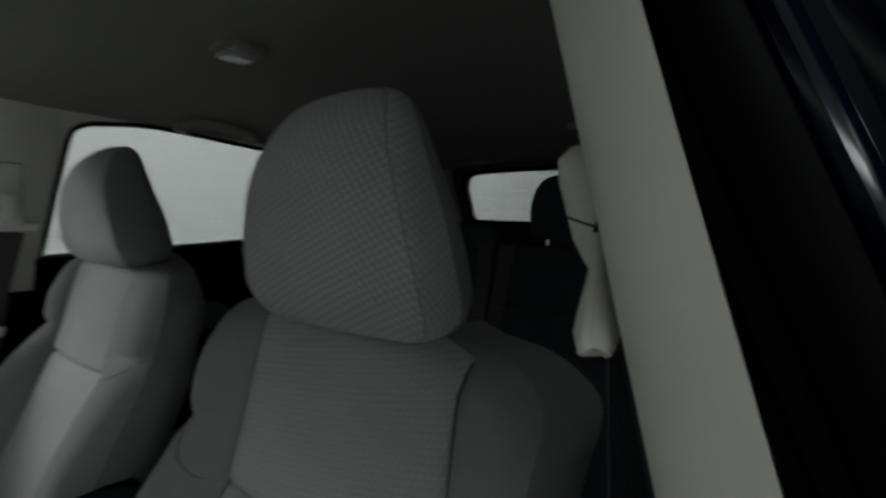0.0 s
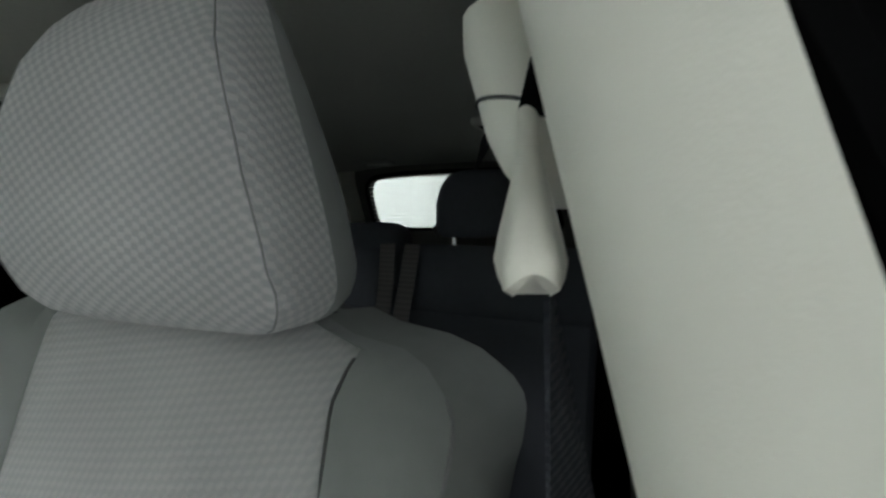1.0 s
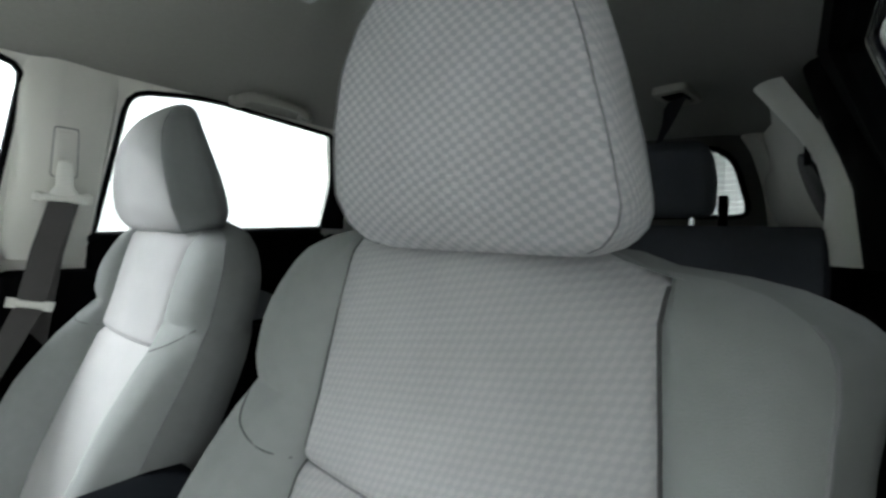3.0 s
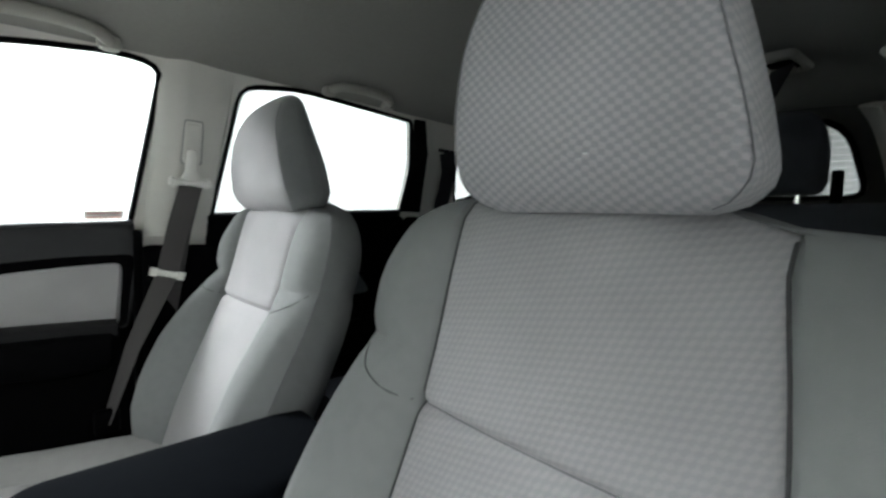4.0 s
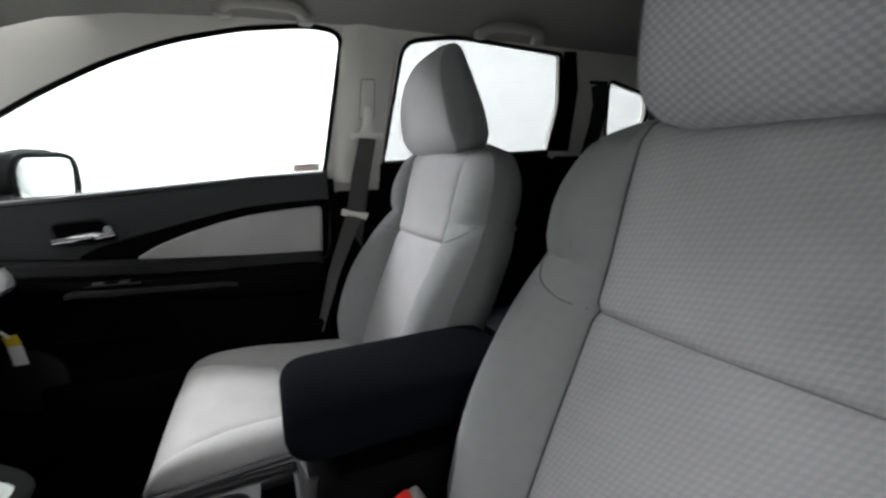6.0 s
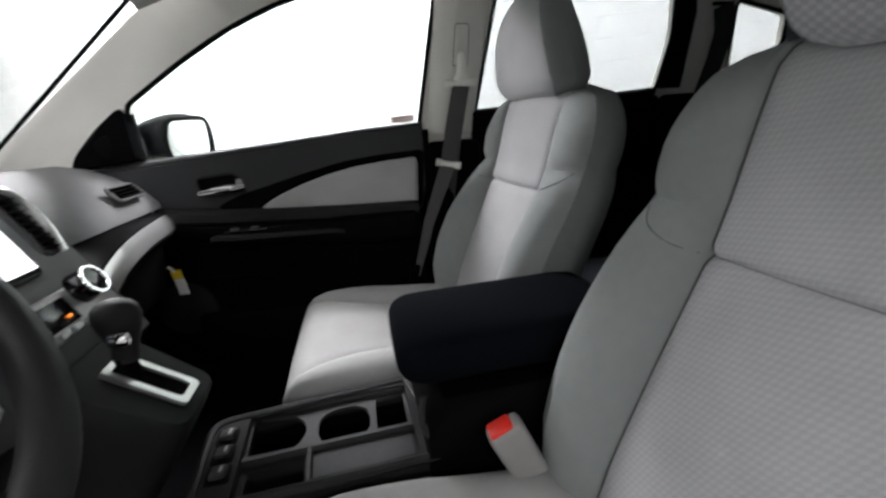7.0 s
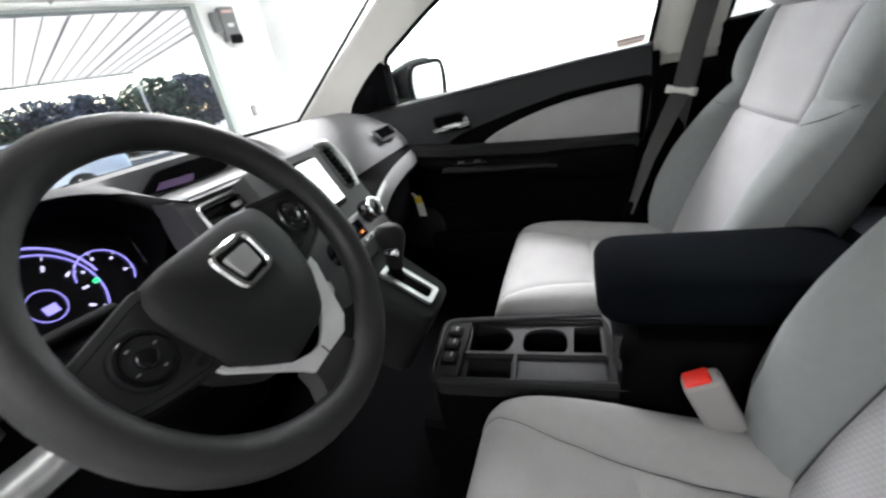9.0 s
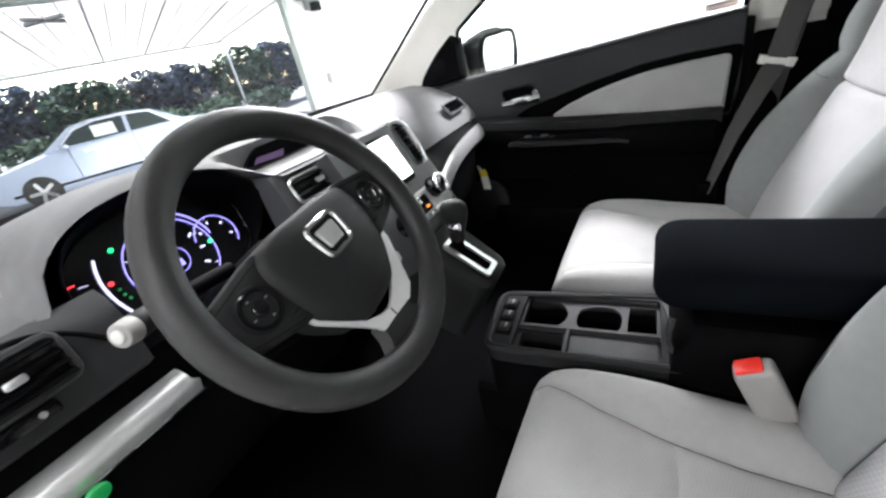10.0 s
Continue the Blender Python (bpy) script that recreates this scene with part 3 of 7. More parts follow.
for y, zc, hw in ((0.56, 1.47, 0.54), (0.47, 1.515, 0.575), (0.35, 1.545, 0.60), (0.1, 1.565, 0.605), (-0.3, 1.575, 0.605), (-0.8, 1.575, 0.605), (-1.2, 1.572, 0.61), (-1.5, 1.56, 0.61), (-1.7, 1.54, 0.615), (-1.82, 1.515, 0.615)):
    ring = [Vector((hw * u, y, zc - 0.05 * abs(u) ** 6 - 0.012 * u * u)) for u in [-1 + i / 8 for i in range(17)]]
    rings.append(ring + [Vector((p.x, p.y, p.z + 0.03)) for p in reversed(ring)])
lone("ceiling_lining", loft(rings), headlining, "grey-beige cloth headlining of the car", "headlining", "structure")
lone("ceiling_panel", loft([[Vector((hw * u, y, z + 0.03 - 0.05 * abs(u) ** 3)) for u in (-1, -0.5, 0, 0.5, 1)] + [Vector((hw * u, y, z + 0.05 - 0.05 * abs(u) ** 3)) for u in (1, 0.5, 0, -0.5, -1)] for y, z, hw in ((0.42, 1.545, 0.62), (0, 1.60, 0.68), (-1.2, 1.61, 0.68), (-1.9, 1.55, 0.66))]), body_paint, "dark blue car roof", "car roof", "structure")

# windscreen with its black edge, and the tailgate with its window
def screen_place(u, v, w):
    """u across, v from the bottom 0 to the top 1."""
    return Vector((u * (0.72 - 0.14 * v), 1.19 - 0.68 * v - 0.05 * abs(u) ** 2.2 * (1 - v) * 1.6 - w * 0.5, 1.075 + 0.435 * v + w * 0.8))


rows = [[screen_place(-1 + i / 8, j / 6, 0) for i in range(17)] for j in range(7)]
ws = thing("window_6", (0, 1.19, 1.07), "clear windscreen with a thin black edge", "windscreen", kind="structure")
pane = part("pane", loft(rows, closed=False), shield_glass, ws)
pane.visible_shadow = False
for sgn in (-1, 1):
    part("window_seal", tube([screen_place(sgn, j / 10, -0.004) for j in range(11)], 0.005, 6), rubber, ws)
part("window_seal", tube([screen_place(-1 + i / 8, 0, -0.004) for i in range(17)], 0.012, 6), rubber, ws)


def gate(u, v, w):
    return Vector((u, -1.93 + 0.9 * (v - 1.26) * (1 if v > 1.26 else 0) - w, v))


BW = round_poly([(-0.455, 1.275), (0.475, 1.275), (0.425, 1.495), (0.25, 1.512), (-0.23, 1.512), (-0.405, 1.495)], [0.05, 0.05, 0.08, 0.1, 0.1, 0.08], 4)
def spread(poly, rect):
    """Each point of the outline pushed out to the rectangle (u0, v0, u1, v1)."""
    c = sum((Vector(p) for p in poly), Vector((0, 0))) / len(poly)
    out = []
    for p in poly:
        d = Vector(p) - c
        ks = [((rect[2] if d.x > 0 else rect[0]) - c.x) / d.x if abs(d.x) > 1e-6 else 99, ((rect[3] if d.y > 0 else rect[1]) - c.y) / d.y if abs(d.y) > 1e-6 else 99]
        out.append(c + d * min(ks))
    return out


BW_O = spread(BW, (-0.82, 1.02, 0.82, 1.58))
lone("wall_back", loft([[gate(p[0], p[1], w) for p in q] for q, w in ((BW_O, 0.05), (BW_O, 0.0), (BW, 0.0), (BW, 0.05), (BW_O, 0.05))], caps=False), tailgate_grey, "dark grey tailgate trim round the window", "tailgate", "structure")
lone("wall_back_lower", rbox((0, -1.965, 0.79), (1.56, 0.06, 0.86), 0.01), plastic_dark, "dark grey lower tailgate trim", "tailgate", "structure")
w7 = thing("window_7", (0, -1.93, 1.27), "tailgate window with fine heating lines", "window", kind="structure")
part("window_seal", tube([gate(p[0], p[1], -0.004) for p in BW], 0.010, 6, True), rubber, w7)
pane = part("pane", slab(BW, gate, 0.005), tinted_glass, w7)
for i in range(11):
    z = 1.29 + 0.019 * i
    part("heating_line", tube([gate(-0.445 + 0.2 * (z - 1.275), z, -0.001), gate(0.465 - 0.2 * (z - 1.275), z, -0.001)], 0.0003, 4), dull_metal, w7)
# cream pillars either side of the tailgate window
for sgn in (-1, 1):
    lone("trim_pillar_back", ribbon(smooth_path([(sgn * 0.545 + 0.01, -1.90, 1.2), (sgn * 0.53 + 0.01, -1.83, 1.34), (sgn * 0.50 + 0.01, -1.72, 1.46), (sgn * 0.47 + 0.01, -1.66, 1.52)], 5), 0.07, 0.02, (sgn * 0.6, 1, 0)), trim_light, "cream rear pillar trim", "pillar trim", "structure")

# painted outside of the driver-side middle pillar
def jamb(z):
    """Where the driver's door opening ends, towards the rear."""
    ys = [(0.43, -0.170), (1.1, -0.190), (1.42, -0.205), (1.47, -0.195), (1.52, -0.170)]
    for (z0, y0), (z1, y1) in zip(ys, ys[1:]):
        if z <= z1:
            return y0 + (y1 - y0) * (z - z0) / (z1 - z0)
    return ys[-1][1]


JAMB = [(0.031, -0.03), (0.031, 0.003), (0.036, 0.008), (0.044, 0.010), (0.050, 0.006), (0.054, -0.002), (0.060, -0.004), (0.068, 0.000), (0.082, 0.001), (0.094, -0.006), (0.102, -0.022), (0.104, -0.06), (0.104, -0.14), (0.06, -0.14)]
part("pillar_outer", loft([[Vector((-(SX(z) + a), jamb(z) + q, z)) for a, q in JAMB] for z in [0.43 + 0.04 * i for i in range(28)]]), body_paint, bpy.data.objects["wall_left"], "dark blue painted door jamb of the middle pillar")
part("jamb_seal", tube([Vector((-(SX(z) + 0.022), jamb(z) + 0.006, z)) for z in [0.45 + 0.05 * i for i in range(21)]], 0.0145, 10, up=(0, 1, 0)), rubber, bpy.data.objects["wall_left"], "black rubber seal along the door jamb")
part("inner_seal", tube([Vector((-(SX(z) + 0.002), jamb(z) + 0.002, z)) for z in [0.45 + 0.05 * i for i in range(21)]], 0.008, 8, up=(0, 1, 0)), rubber, bpy.data.objects["wall_left"], "black rubber lip beside the pillar trim")

# moulded panel behind the driver-side rear door
cpl = thing("trim_pillar_rear", (-0.66, -1.2, 1.12), "cream rear pillar trim with a dark speaker recess", "pillar trim", kind="structure")
BULGE = [(0.046, -1.070), (0.060, -1.076), (0.071, -1.092), (0.078, -1.115), (0.080, -1.14), (0.075, -1.165)]
PANEL = [(0.073, -1.160), (0.074, -1.3), (0.095, -1.5), (0.135, -1.7), (0.18, -1.82), (0.21, -1.93)]


def bulge_ring(z, rows, flip, swell=True):
    """One level of the moulded rear side; it swells inwards towards the belt line, and into the roof."""
    low = 5.5 * max(0.0, 1.30 - z)
    high = 3.5 * max(0.0, z - 1.38) if swell else -0.25 * (max(0.0, z - 1.36) / 0.14) ** 1.5
    out = []
    for q, y in rows:
        near = min(1.0, max(0.0, (y + 1.5) / 0.35))
        out.append(Vector((flip * (SX(z) + 0.004 - q * (1 + (low + high) * near)), y - 0.10 * (z - 1.15) * (1 if y > -1.3 else 0.4), z)))
    return out


BULGE_Z = (1.14, 1.17, 1.22, 1.28, 1.34, 1.40, 1.45, 1.49, 1.515)
part("pillar_cover", loft([bulge_ring(z, BULGE, -1) for z in BULGE_Z], closed=False), trim_light, cpl)
part("quarter_panel", loft([bulge_ring(z, PANEL, -1) for z in BULGE_Z], closed=False), handle_grey, cpl, "grey-beige quarter panel")
part("door_weatherstrip", loft([bulge_ring(z, [(0.0, -0.985), (0.02, -0.99), (0.038, -1.005), (0.050, -1.03), (0.052, -1.055), (0.044, -1.078), (0.0, -1.088)], -1, False) for z in BULGE_Z]), rubber, cpl, "black door weatherstrip")
part("recess", slab([(-1.30 + 0.11 * math.cos(t), 1.285 + 0.105 * math.sin(t)) for t in [2 * math.pi * i / 24 for i in range(24)]], lambda u, v, w: Vector((-(SX(v) - 0.078 + 0.09 * (u + 1.3) - w), u - 0.04 * (v - 1.15), v)), 0.008, 0.004), plastic_dark, cpl)
part("belt_slot", rbox((-(SX(1.37) - 0.078), -1.155, 1.37), (0.012, 0.012, 0.06), 0.004), rubber, cpl)

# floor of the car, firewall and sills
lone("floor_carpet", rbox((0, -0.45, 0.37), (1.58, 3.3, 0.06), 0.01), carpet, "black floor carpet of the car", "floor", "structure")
lone("wall_front", rbox((0, 1.17, 0.70), (1.5, 0.05, 0.68), 0.01), plastic_black, "black firewall under the dashboard", "wall", "structure")
lone("wall_front_outer", rbox((0, 1.24, 0.92), (1.64, 0.06, 0.18), 0.02), plastic_black, "black cowl below the windscreen", "cowl", "structure")
# lower rear walls
for sgn in (-1, 1):
    lone("wall_rear_lower", rbox((sgn * 0.755, -1.5, 0.77), (0.05, 1.15, 0.80), 0.02), plastic_black, "black lower side wall of the luggage space", "wall", "structure")


# ---------------------------------------------------------------- front seats
YF = [(0.58, -0.10), (0.64, -0.113), (0.73, -0.14), (0.83, -0.18), (0.90, -0.21), (0.965, -0.238), (1.03, -0.258), (1.11, -0.278), (1.158, -0.292), (1.178, -0.31), (1.19, -0.335)]
WD = [(0.58, 0.215), (0.64, 0.238), (0.73, 0.256), (0.83, 0.270), (0.93, 0.271), (0.99, 0.265), (1.01, 0.258), (1.02, 0.256), (1.035, 0.261), (1.07, 0.263), (1.10, 0.259), (1.125, 0.250), (1.145, 0.238), (1.16, 0.224), (1.17, 0.207), (1.178, 0.185), (1.185, 0.15), (1.19, 0.10), (1.195, 0.05)]
PR = [(0.60, 0.02), (0.66, 0.036), (0.72, 0.050), (0.79, 0.057), (0.88, 0.054), (0.96, 0.036), (1.0, 0.017), (1.02, 0.004), (1.04, 0.013), (1.09, 0.016), (1.14, 0.008), (1.17, 0.002), (1.195, 0.0)]
DP = [(0.60, 0.10), (0.75, 0.12), (1.0, 0.115), (1.1, 0.105), (1.16, 0.095), (1.18, 0.08), (1.19, 0.06), (1.195, 0.03)]


def back_ring(z, x0, door):
    """One level of a backrest; door: -1 or 1, the side on which its door is."""
    yf, D = table(z, YF), table(z, DP)
    dip = 0.009 * max(0.0, 1 - abs(z - 0.97) / 0.009)
    wide = {-1: table(z, WD), 1: table(z, WD)}
    proud = {-1: table(z, PR), 1: table(z, PR)}
    if door > 0:
        wide[1] += 0.012 * min(1, max(0, (1.0 - z) / 0.1))
        proud[1] *= 1.35
    if door < 0:
        wide[-1] -= table(z, [(0.75, 0.0), (0.9, 0.008), (1.0, 0.020), (1.06, 0.024), (1.1, 0.016), (1.13, 0.0), (1.16, -0.02), (1.178, -0.03), (1.185, -0.045), (1.195, -0.05)])
    inner = {sd: min(0.135 if sd != door or door > 0 else table(z, [(0.6, 0.158), (0.97, 0.155), (1.08, 0.146), (1.16, 0.138)]), 0.78 * wide[sd]) for sd in (-1, 1)}
    ins = []
    for u in (-1, -0.95, -0.82, -0.55, -0.25, 0, 0.25, 0.55, 0.82, 0.95, 1):
        ins.append((inner[1 if u > 0 else -1] * u, yf + 0.007 * (1 - u * u) - (0.006 if abs(u) == 1 else 0) - dip))

    def flank(sd):
        hi, W, P = inner[sd], wide[sd], proud[sd]
        w = W - hi
        pts = [(hi + 0.07 * w, yf + 0.2 * P + 0.003), (hi + 0.28 * w, yf + 0.72 * P + 0.004), (hi + 0.55 * w, yf + P), (hi + 0.8 * w, yf + 0.82 * P - 0.006), (hi + 0.94 * w, yf + 0.4 * P - 0.02), (W, yf - 0.042), (W - 0.002, yf - 0.065), (W - 0.012, yf - D * 0.8), (W - 0.05 * min(1, W / 0.2), yf - D)]
        if sd == door:
            pts = [(hi + 0.07 * w, yf + 0.2 * P + 0.003), (hi + 0.24 * w, yf + 0.72 * P + 0.004), (hi + 0.42 * w, yf + P), (hi + 0.60 * w, yf + 0.84 * P - 0.003), (hi + 0.73 * w, yf + 0.45 * P - 0.011), (hi + 0.90 * w, yf - 0.036), (W, yf - 0.070), (W - 0.008, yf - D * 0.85), (W - 0.04 * min(1, W / 0.2), yf - D)]
        return [(sd * x, y) for x, y in pts]

    back = [(0.6 * wide[1], yf - D - 0.006), (0.0, yf - D - 0.012), (-0.6 * wide[-1], yf - D - 0.006)]
    low = 0.033 if door < 0 else 0.014
    out = []
    for x, y in ins + flank(1) + back + flank(-1)[::-1]:
        drop = low * min(1, max(0, (-x - 0.03) / 0.09)) * min(1, max(0, (z - 1.03) / 0.13))
        out.append(Vector((x0 + x, y + 0.07 * x, z - drop)))
    return out


def strips(rings, i0, i1):
    n = len(rings[0])
    return loft([[r[i % n] for i in range(i0, i1 + 1)] for r in rings], closed=False)


def cushion_ring(y, x0, dy):
    zc = table(y, [(-0.16, 0.655), (-0.05, 0.662), (0.06, 0.672), (0.16, 0.686), (0.23, 0.690), (0.27, 0.682), (0.295, 0.662), (0.308, 0.63), (0.312, 0.59), (0.308, 0.55)])
    W = table(y, [(-0.16, 0.225), (-0.05, 0.24), (0.1, 0.248), (0.2, 0.245), (0.26, 0.235), (0.29, 0.222), (0.312, 0.205)])
    P = table(y, [(-0.16, 0.03), (-0.05, 0.034), (0.1, 0.03), (0.2, 0.018), (0.26, 0.008), (0.30, 0.0)])
    hi = table(y, [(-0.16, 0.118), (0.0, 0.122), (0.1, 0.135), (0.18, 0.155), (0.24, 0.18), (0.28, 0.195), (0.312, 0.19)])
    dip = 0.006 * max(0.0, 1 - abs(y - 0.075) / 0.008)
    zb = 0.53
    top = []
    for u in (-1, -0.95, -0.82, -0.55, -0.25, 0, 0.25, 0.55, 0.82, 0.95, 1):
        top.append((hi * u, zc + 0.008 * (1 - u * u) - (0.005 if abs(u) == 1 else 0) - (dip if abs(u) < 0.9 else 0)))
    w = W - hi
    right = [(hi + 0.1 * w, zc + 0.3 * P + 0.002), (hi + 0.3 * w, zc + 0.8 * P + 0.002), (hi + 0.55 * w, zc + P), (hi + 0.8 * w, zc + 0.7 * P - 0.006), (hi + 0.95 * w, zc - 0.016), (W, zc - 0.035), (W, max(zb + 0.004, zc - 0.08)), (W - 0.01, zb), (W - 0.06, zb - 0.01)]
    under = [(0.5 * W, zb - 0.012), (0.0, zb - 0.012), (-0.5 * W, zb - 0.012)]
    left = [(-x, z) for x, z in reversed(right)]
    return [Vector((x0 + x, y + dy, z - 0.030)) for x, z in top + right + under + left]


HL = [(1.166, 0.098), (1.172, 0.119), (1.184, 0.133), (1.20, 0.137), (1.242, 0.130), (1.298, 0.117), (1.346, 0.101), (1.375, 0.089), (1.39, 0.081), (1.40, 0.073), (1.41, 0.058), (1.416, 0.038)]
HR = [(1.166, 0.098), (1.172, 0.121), (1.184, 0.135), (1.205, 0.142), (1.24, 0.142), (1.28, 0.138), (1.32, 0.130), (1.36, 0.117), (1.385, 0.104), (1.40, 0.092), (1.41, 0.075), (1.416, 0.05)]
HF = [(1.166, -0.305), (1.172, -0.293), (1.184, -0.283), (1.21, -0.272), (1.26, -0.266), (1.31, -0.266), (1.345, -0.272), (1.375, -0.284), (1.395, -0.298), (1.408, -0.312), (1.416, -0.325)]
HB = [(1.166, -0.36), (1.18, -0.376), (1.21, -0.386), (1.26, -0.380), (1.31, -0.366), (1.36, -0.352), (1.395, -0.345), (1.41, -0.341), (1.416, -0.336)]


def head_ring(z, x0, slim):
    """One level of a headrest; slim: widths to either side, turn, shift across and forwards."""
    kl, kr, turn, dx, dy = slim
    f, b = table(z, HF), table(z, HB)
    D = f - b
    hs = table(z, [(1.166, 0.965), (1.22, 0.965), (1.30, 0.93), (1.36, 0.87), (1.41, 0.80)])
    front = [(hs * u, f + 0.004 * (1 - u * u) - (0.003 if abs(u) == 1 else 0)) for u in (-1, -0.94, -0.8, -0.5, 0, 0.5, 0.8, 0.94, 1)]
    right = [(hs + (1 - hs) * 0.5, f - 0.06 * D), (hs + (1 - hs) * 0.85, f - 0.17 * D), (1.0, f - 0.36 * D), (0.998, f - 0.5 * D), (0.975, f - 0.68 * D)]
    back = [(0.96, f - 0.72 * D), (0.89, f - 0.9 * D), (0.7, f - D), (0.3, b), (-0.3, b), (-0.7, f - D), (-0.89, f - 0.9 * D), (-0.96, f - 0.72 * D)]
    left = [(-x, y) for x, y in reversed(right)]
    out = []
    for u, y in front + right + back + left:
        x = u * (kr * table(z, HR) if u > 0 else kl * table(z, HL))
        out.append(Vector((x0 + 0.010 + dx + x, y + 0.005 + dy + turn * x, z)))
    return out


def front_seat(x0, label, door, dy, slim):
    s = thing("car_seat", (x0, 0.1, 0.40), label, "car seat", "front seats")
    zs = [0.60, 0.63, 0.66, 0.69, 0.72, 0.75, 0.78, 0.81, 0.84, 0.87, 0.90, 0.93, 0.95, 0.958, 0.964, 0.97, 0.976, 0.982, 0.996, 1.008, 1.02, 1.03, 1.045, 1.065, 1.085, 1.105, 1.12, 1.135, 1.148, 1.16, 1.168, 1.175, 1.181, 1.187, 1.192, 1.195]
    rings = [back_ring(z, x0, door) for z in zs]
    back = part("backrest", strips(rings, 19, 23), cloth_dark, s, "dark grey rear shell of the backrest")
    part("backrest_insert", strips(rings, 0, 10), cloth_insert if door < 0 else cloth_smooth, s, "light grey woven centre panel")
    part("side_bolster", strips(rings, 10, 15), cloth_plain, s)
    part("side_panel", strips(rings, 15, 19), cloth_side_shaded, s, "grey side panel, partly darkened with shade")
    part("cross_seam", tube([p + Vector((0, 0.001, 0)) for p in rings[zs.index(0.97)][0:11]], 0.0008, 5), seam_soft, s)
    for i in (15, 27):
        part("edge_piping", tube([r[i] for r in rings[3:-5]], 0.0016, 5, up=(0, 1, 0)), seam_soft, s)
    for i in (0, 10):
        part("piping", tube([r[i] + Vector((0, 0.0005, 0)) for r in rings[:-3]], 0.0019, 5, up=(0, 1, 0)), seam_dark, s)
    part("side_panel", strips(rings, 23, 27), cloth_side_shaded, s, "grey side panel, partly darkened with shade")
    part("side_bolster", strips(rings, 27, len(rings[0])), cloth_plain, s)
    ys = [-0.16, -0.12, -0.08, -0.04, 0.0, 0.03, 0.055, 0.067, 0.075, 0.083, 0.095, 0.12, 0.15, 0.18, 0.21, 0.235, 0.255, 0.27, 0.282, 0.292, 0.30, 0.305, 0.309, 0.3115, 0.312, 0.3105, 0.308]
    rings = [cushion_ring(y, x0, dy) for y in ys]
    for k, zz in enumerate((0.625, 0.61, 0.59, 0.565, 0.54, 0.515)):
        r0 = rings[-6 + k]
        zt = r0[5].z
        rings[-6 + k] = [Vector((p.x, p.y, min(p.z, p.z - zt + zz) if i < 20 or i > 22 else p.z)) for i, p in enumerate(r0)]
    part("cushion_insert", strips(rings, 0, 10), cloth_seat, s, "pale grey cushion centre with a cross seam")
    part("cushion_bolster", strips(rings, 10, 20), cushion_plain_lit, s)
    for i in (0, 10):
        part("piping", tube([r[i] for r in rings[:-2]], 0.0011, 5, up=(0, 0, 1)), seam_dark, s)
    part("cushion_bolster", strips(rings, 22, len(rings[0])), cushion_plain_lit, s)
    part("cushion_base", rbox((x0, 0.06 + dy, 0.475), (0.44, 0.46, 0.10), 0.03), plastic_black, s, "black plastic seat base")
    for sx in (-0.18, 0.18):
        part("seat_rail", rbox((x0 + sx, 0.05, 0.43), (0.04, 0.5, 0.06), 0.008), dull_metal, s)
        part("side_cover", rbox((x0 + sx * 1.3, 0.0, 0.555), (0.035, 0.42, 0.09), 0.015), plastic_black, s)
    zs = [1.166, 1.169, 1.173, 1.179, 1.187, 1.198, 1.21, 1.225, 1.245, 1.265, 1.285, 1.305, 1.325, 1.345, 1.36, 1.373, 1.385, 1.394, 1.401, 1.406, 1.41, 1.414, 1.416]
    rings = [head_ring(z, x0, slim) for z in zs]
    h = part("headrest", strips(rings, 0, 8), cloth_weave if door < 0 else cloth_smooth, s, "padded headrest in grey checked weave" if door < 0 else "padded headrest in smooth grey cloth")
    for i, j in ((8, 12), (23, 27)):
        part("headrest_side", strips(rings, i, j), cloth_weave_shaded if door < 0 else cloth_plain, h)
    for i in (0, 8):
        part("seam", tube([r[i] + Vector((0, 0.0012, 0)) for r in rings[1:-1]], 0.0007, 5), seam_soft, h)
    part("headrest_back", loft([[r[i % 27] for i in range(12, 24)] for r in rings], closed=False), cloth_plain, h, "plain grey back of the headrest")
    for r0, nm in ((rings[0], "headrest_underside"), (rings[-1], "headrest_top")):
        part(nm, bm_from(r0, [list(range(len(r0)))]), cloth_weave, h)
    for sx in (-0.07, 0.07):
        part("post", cyl((x0 + sx, -0.34, 1.13), (x0 + sx, -0.338, 1.19), 0.006), chrome, h)
    # stitched seam from the shoulder notch to the centre panel
    for sx in (-1, 1):
        pts = []
        for dx, z in ((0.238, 1.018), (0.226, 1.004), (0.206, 0.992), (0.182, 0.983), (0.16, 0.977), (0.141, 0.972)):
            r0 = back_ring(z, 0.0, door)
            r0 = r0[10:17] if sx > 0 else [r0[k % len(r0)] for k in range(len(r0), len(r0) - 7, -1)]
            dx = min(max(dx, abs(r0[0].x)), max(abs(p.x) for p in r0) - 0.001)
            y = next(a.y + (b.y - a.y) * (dx - abs(a.x)) / (abs(b.x) - abs(a.x)) for a, b in zip(r0, r0[1:]) if abs(a.x) <= dx <= abs(b.x) + 1e-9)
            pts.append((x0 + sx * dx, y + 0.0006, z))
        part("seam", tube(smooth_path(pts, 3), 0.0008, 5), seam_dark, s)
    return s


front_seat(-0.37, "light grey cloth driver's seat with a checked weave headrest", -1, -0.006, (0.93, 0.75, 0.12, -0.010, 0.014))
front_seat(0.375, "light grey cloth passenger seat with darker bolsters", 1, 0.030, (1.0, 1.0, 0.08, 0.0, 0.0))

